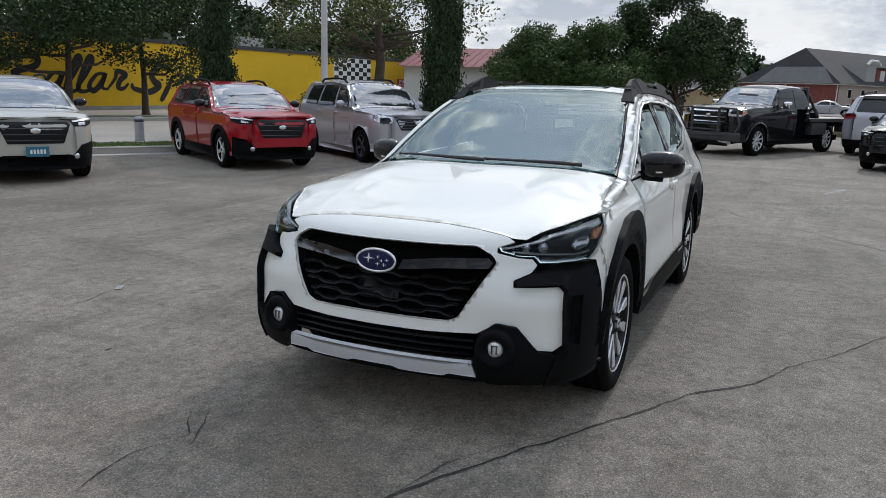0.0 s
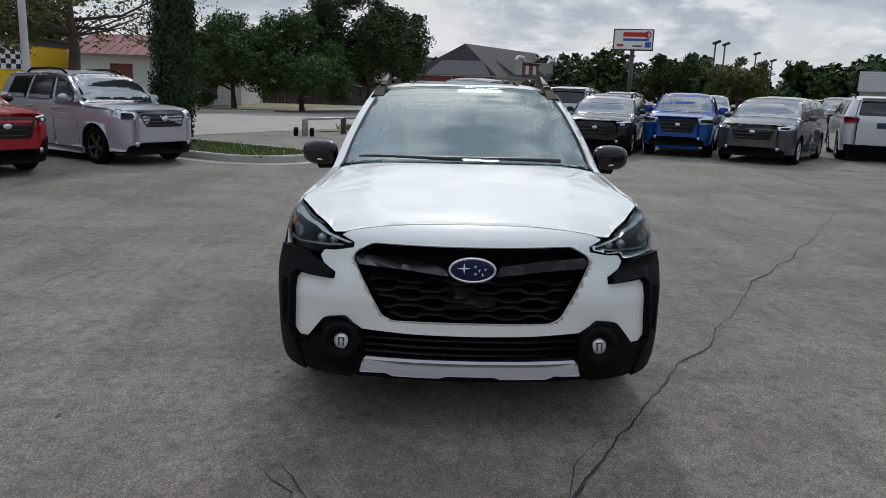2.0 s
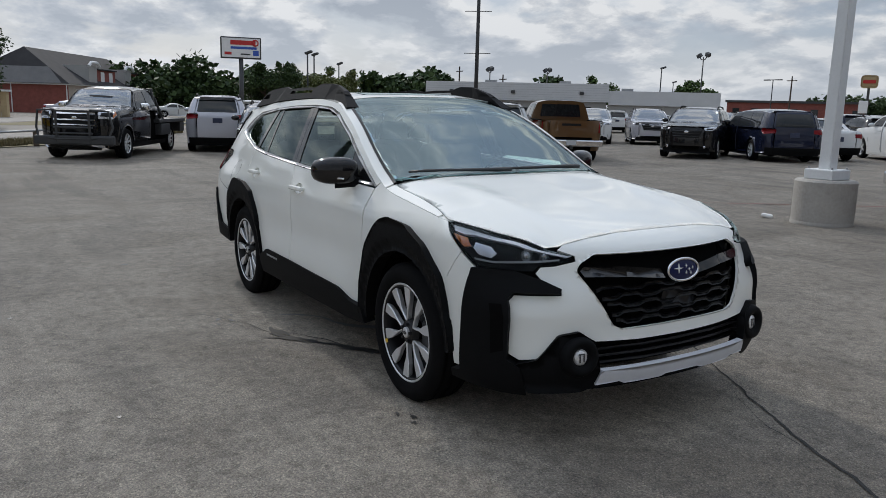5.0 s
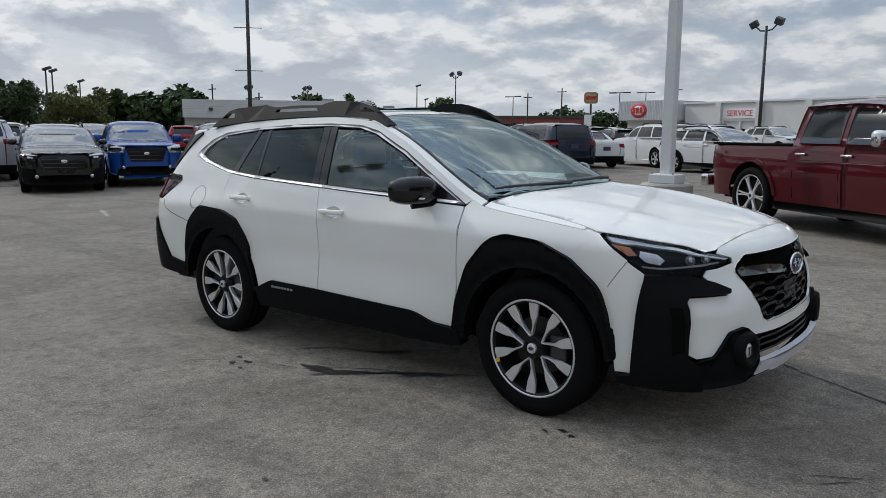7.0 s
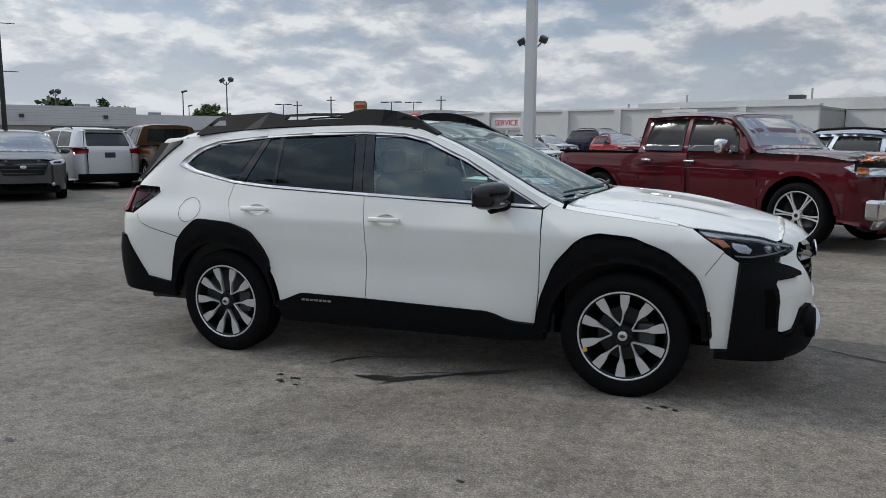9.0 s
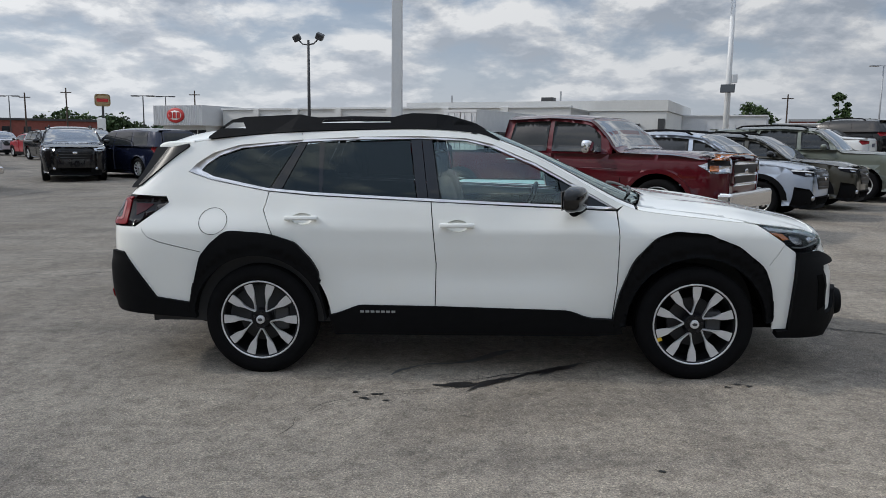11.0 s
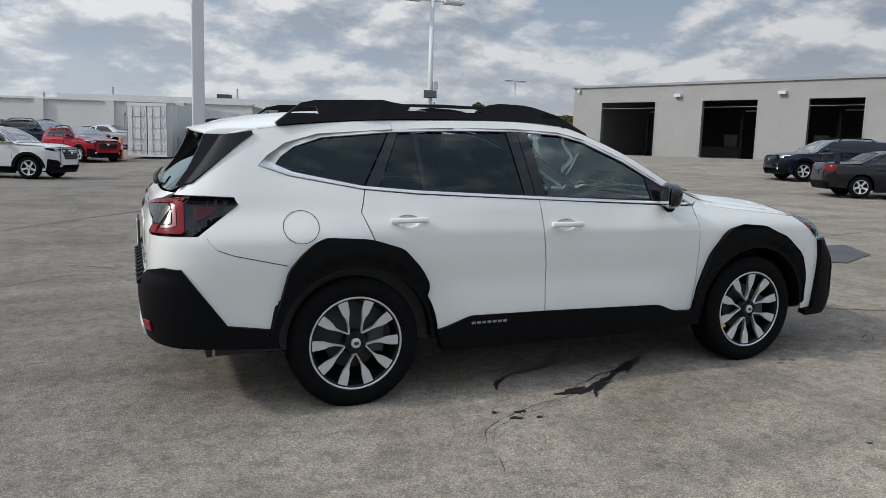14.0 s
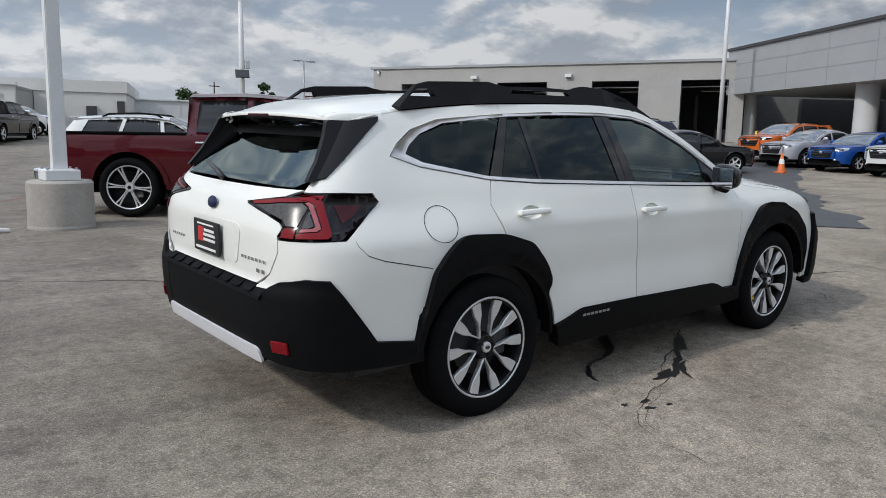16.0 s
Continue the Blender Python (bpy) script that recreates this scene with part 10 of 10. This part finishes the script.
def cypress(x, y, h, r, label, seed):
    t = thing("cypress_tree", pose(x, y, ground(x, y)), label, "tree")
    part("trunk", tube_bm([(0, 0, -0.1), (0, 0, h * 0.5), (0, 0, h * 0.92)], [0.10, 0.07, 0.015], 8), BARK, t, smooth=True)
    blobs = []
    rnd = random.Random(seed)
    for k in range(26):
        u = k / 25
        w = r * (0.62 + 0.5 * math.sin(math.pi * min(1, u * 1.25 + 0.1))) * (1 if u < 0.75 else (1 - u) / 0.25 * 0.85 + 0.15)
        for _ in range(2):
            a = rnd.uniform(0, 6.28)
            blobs.append((math.cos(a) * w * 0.35, math.sin(a) * w * 0.35, 0.25 + u * (h - 0.4), w * 0.75, 1.5))
    leaf_cloud("crown", blobs, 46000, 0.06, LEAF_CYPRESS, t, seed, upright=0.8)


cypress(-11.75, -6.3, 6.6, 0.55, "slim dark green cypress on the kerbed island", 31)
cypress(-11.2, -12.6, 6.4, 0.50, "slim dark green cypress behind the red car", 32)
tree(-17.6, -11.45, 7.5, 4.2, 2.3, "open tree with thin yellow-green leaves", LEAF_LIGHT, 15000, 0.105, 41, 11, 0.20, airy=0.9, rise=0.55, hang=17)
tree(-19.6, -24.0, 8.2, 4.0, 1.5, "dark leafy tree in front of the yellow wall", LEAF_DARK, 32000, 0.12, 42, 11, 0.15, rise=0.45)
tree(-15.4, -23.6, 8.5, 4.0, 1.6, "dark leafy tree in front of the yellow wall", LEAF_DARK, 32000, 0.12, 43, 11, 0.15, rise=0.45)
tree(-10.5, -24.5, 8.0, 3.6, 1.6, "dark leafy tree in front of the yellow wall", LEAF_DARK, 13000, 0.12, 44, 10, 0.15, rise=0.5)
tree(-40.0, -35.0, 10.5, 4.5, 2.5, "tall dark tree behind the yellow shop", LEAF_DARK, 9000, 0.30, 45, 8, 0.2)
tree(-28.0, -38.0, 10.0, 4.5, 2.5, "tall dark tree behind the yellow shop", LEAF_DARK, 8000, 0.30, 46, 8, 0.2)
tree(-56.0, -33.0, 9.5, 4.5, 2.5, "tall dark tree behind the yellow shop", LEAF_DARK, 7000, 0.32, 58, 8, 0.2)
tree(-38.5, -12.4, 5.7, 3.7, 0.9, "round dense tree on the far verge", LEAF_GREEN, 60000, 0.13, 47, 12, 0.15, squash=0.85, rise=0.6)
tree(-39.0, -8.6, 5.9, 3.7, 0.9, "round dense tree on the far verge", LEAF_GREEN, 60000, 0.13, 48, 12, 0.15, squash=0.85, rise=0.6)
tree(-43.0, -5.2, 9.0, 4.2, 1.2, "tall dark tree on the far verge", LEAF_DARK, 70000, 0.16, 49, 13, 0.2, squash=0.9)
tree(-54.5, 16.6, 4.6, 2.7, 1.2, "dense dark tree near the sign", LEAF_DARK, 16000, 0.18, 50, 7, 0.16)
tree(-57.5, 23.5, 4.2, 2.6, 1.3, "bright green tree in the far lot", LEAF_LIGHT, 14000, 0.17, 51, 7, 0.14)
tree(-63.0, 25.5, 4.6, 2.8, 1.3, "green tree in the far lot", LEAF_GREEN, 14000, 0.17, 52, 7, 0.14)
tree(-82, 75, 6.5, 4.0, 1.5, "green tree beyond the far lot", LEAF_GREEN, 5000, 0.4, 53, 7, 0.2)
tree(-74, 88, 6.0, 3.6, 1.5, "green tree beyond the far lot", LEAF_GREEN, 5000, 0.4, 54, 7, 0.2)
tree(34, 98, 6.0, 3.0, 1.5, "dark tree beyond the workshop", LEAF_DARK, 4000, 0.35, 55, 7, 0.2)
tree(44, 96, 7.0, 2.2, 1.0, "dark tree beyond the workshop", LEAF_DARK, 4000, 0.35, 56, 7, 0.2)
tree(41.0, 66.0, 4.2, 2.0, 0.9, "green tree beside the workshop", LEAF_GREEN, 4000, 0.25, 57, 7, 0.15)
for k, (bx, by, r) in enumerate(((-33.2, -24.8, 0.9), (-35.0, -24.6, 0.7), (-40.0, -14.6, 0.9), (-41.5, -16.2, 0.8))):
    sh_ = thing("shrub", pose(bx, by, ground(bx, by)), "low dark green clipped shrub", "shrub")
    leaf_cloud("crown", [(0, 0, r * 0.6, r, 0.7), (0.5 * r, 0.3 * r, r * 0.5, r * 0.6, 0.7), (-0.5 * r, -0.2 * r, r * 0.5, r * 0.65, 0.7)], 2500, 0.10, LEAF_GREEN, sh_, 60 + k)

# far woods along the skyline
def woods(name, spots, seed, label, mat=LEAF_DARK, n=14000):
    blobs = []
    rnd = random.Random(seed)
    for x, y, h in spots:
        for _ in range(5):
            r = h * rnd.uniform(0.28, 0.42)
            blobs.append((x + rnd.uniform(-3.5, 3.5), y + rnd.uniform(-3.5, 3.5), max(r * 0.6, h - r * 1.1 - rnd.uniform(0, h * 0.45)), r, 0.9))
    ob = leaf_cloud(name, blobs, n, 0.8, mat, None, seed)
    tagged(ob, label, "trees", kind="stuff")


woods("far_woods", [(-100 + 2.5 * k, 26 + 5.0 * k, 7 + 2 * math.sin(k * 1.7)) for k in range(9)], 71, "dark belt of far trees", n=26000)
woods("far_woods", [(-112 + 1.0 * k, -10 + 4.5 * k, 9 + 1.5 * math.sin(k * 2.1)) for k in range(9)], 72, "dark belt of far trees behind the houses", n=20000)
woods("far_woods", [(-95 + 6 * k, 150 + 2 * k, 7 + 2 * math.sin(k)) for k in range(14)], 73, "dark belt of far trees beyond the shops", n=20000)
woods("far_woods", [(30 + 8 * k, 160 - 4 * k, 7 + 2 * math.sin(k * 1.3)) for k in range(8)], 74, "dark belt of far trees beyond the workshop", n=12000)
woods("far_woods", [(-75 + 6 * k, -45 - 1.0 * k, 9 + 2 * math.sin(k * 1.3)) for k in range(9)], 75, "dark trees behind the yellow shop", n=20000)
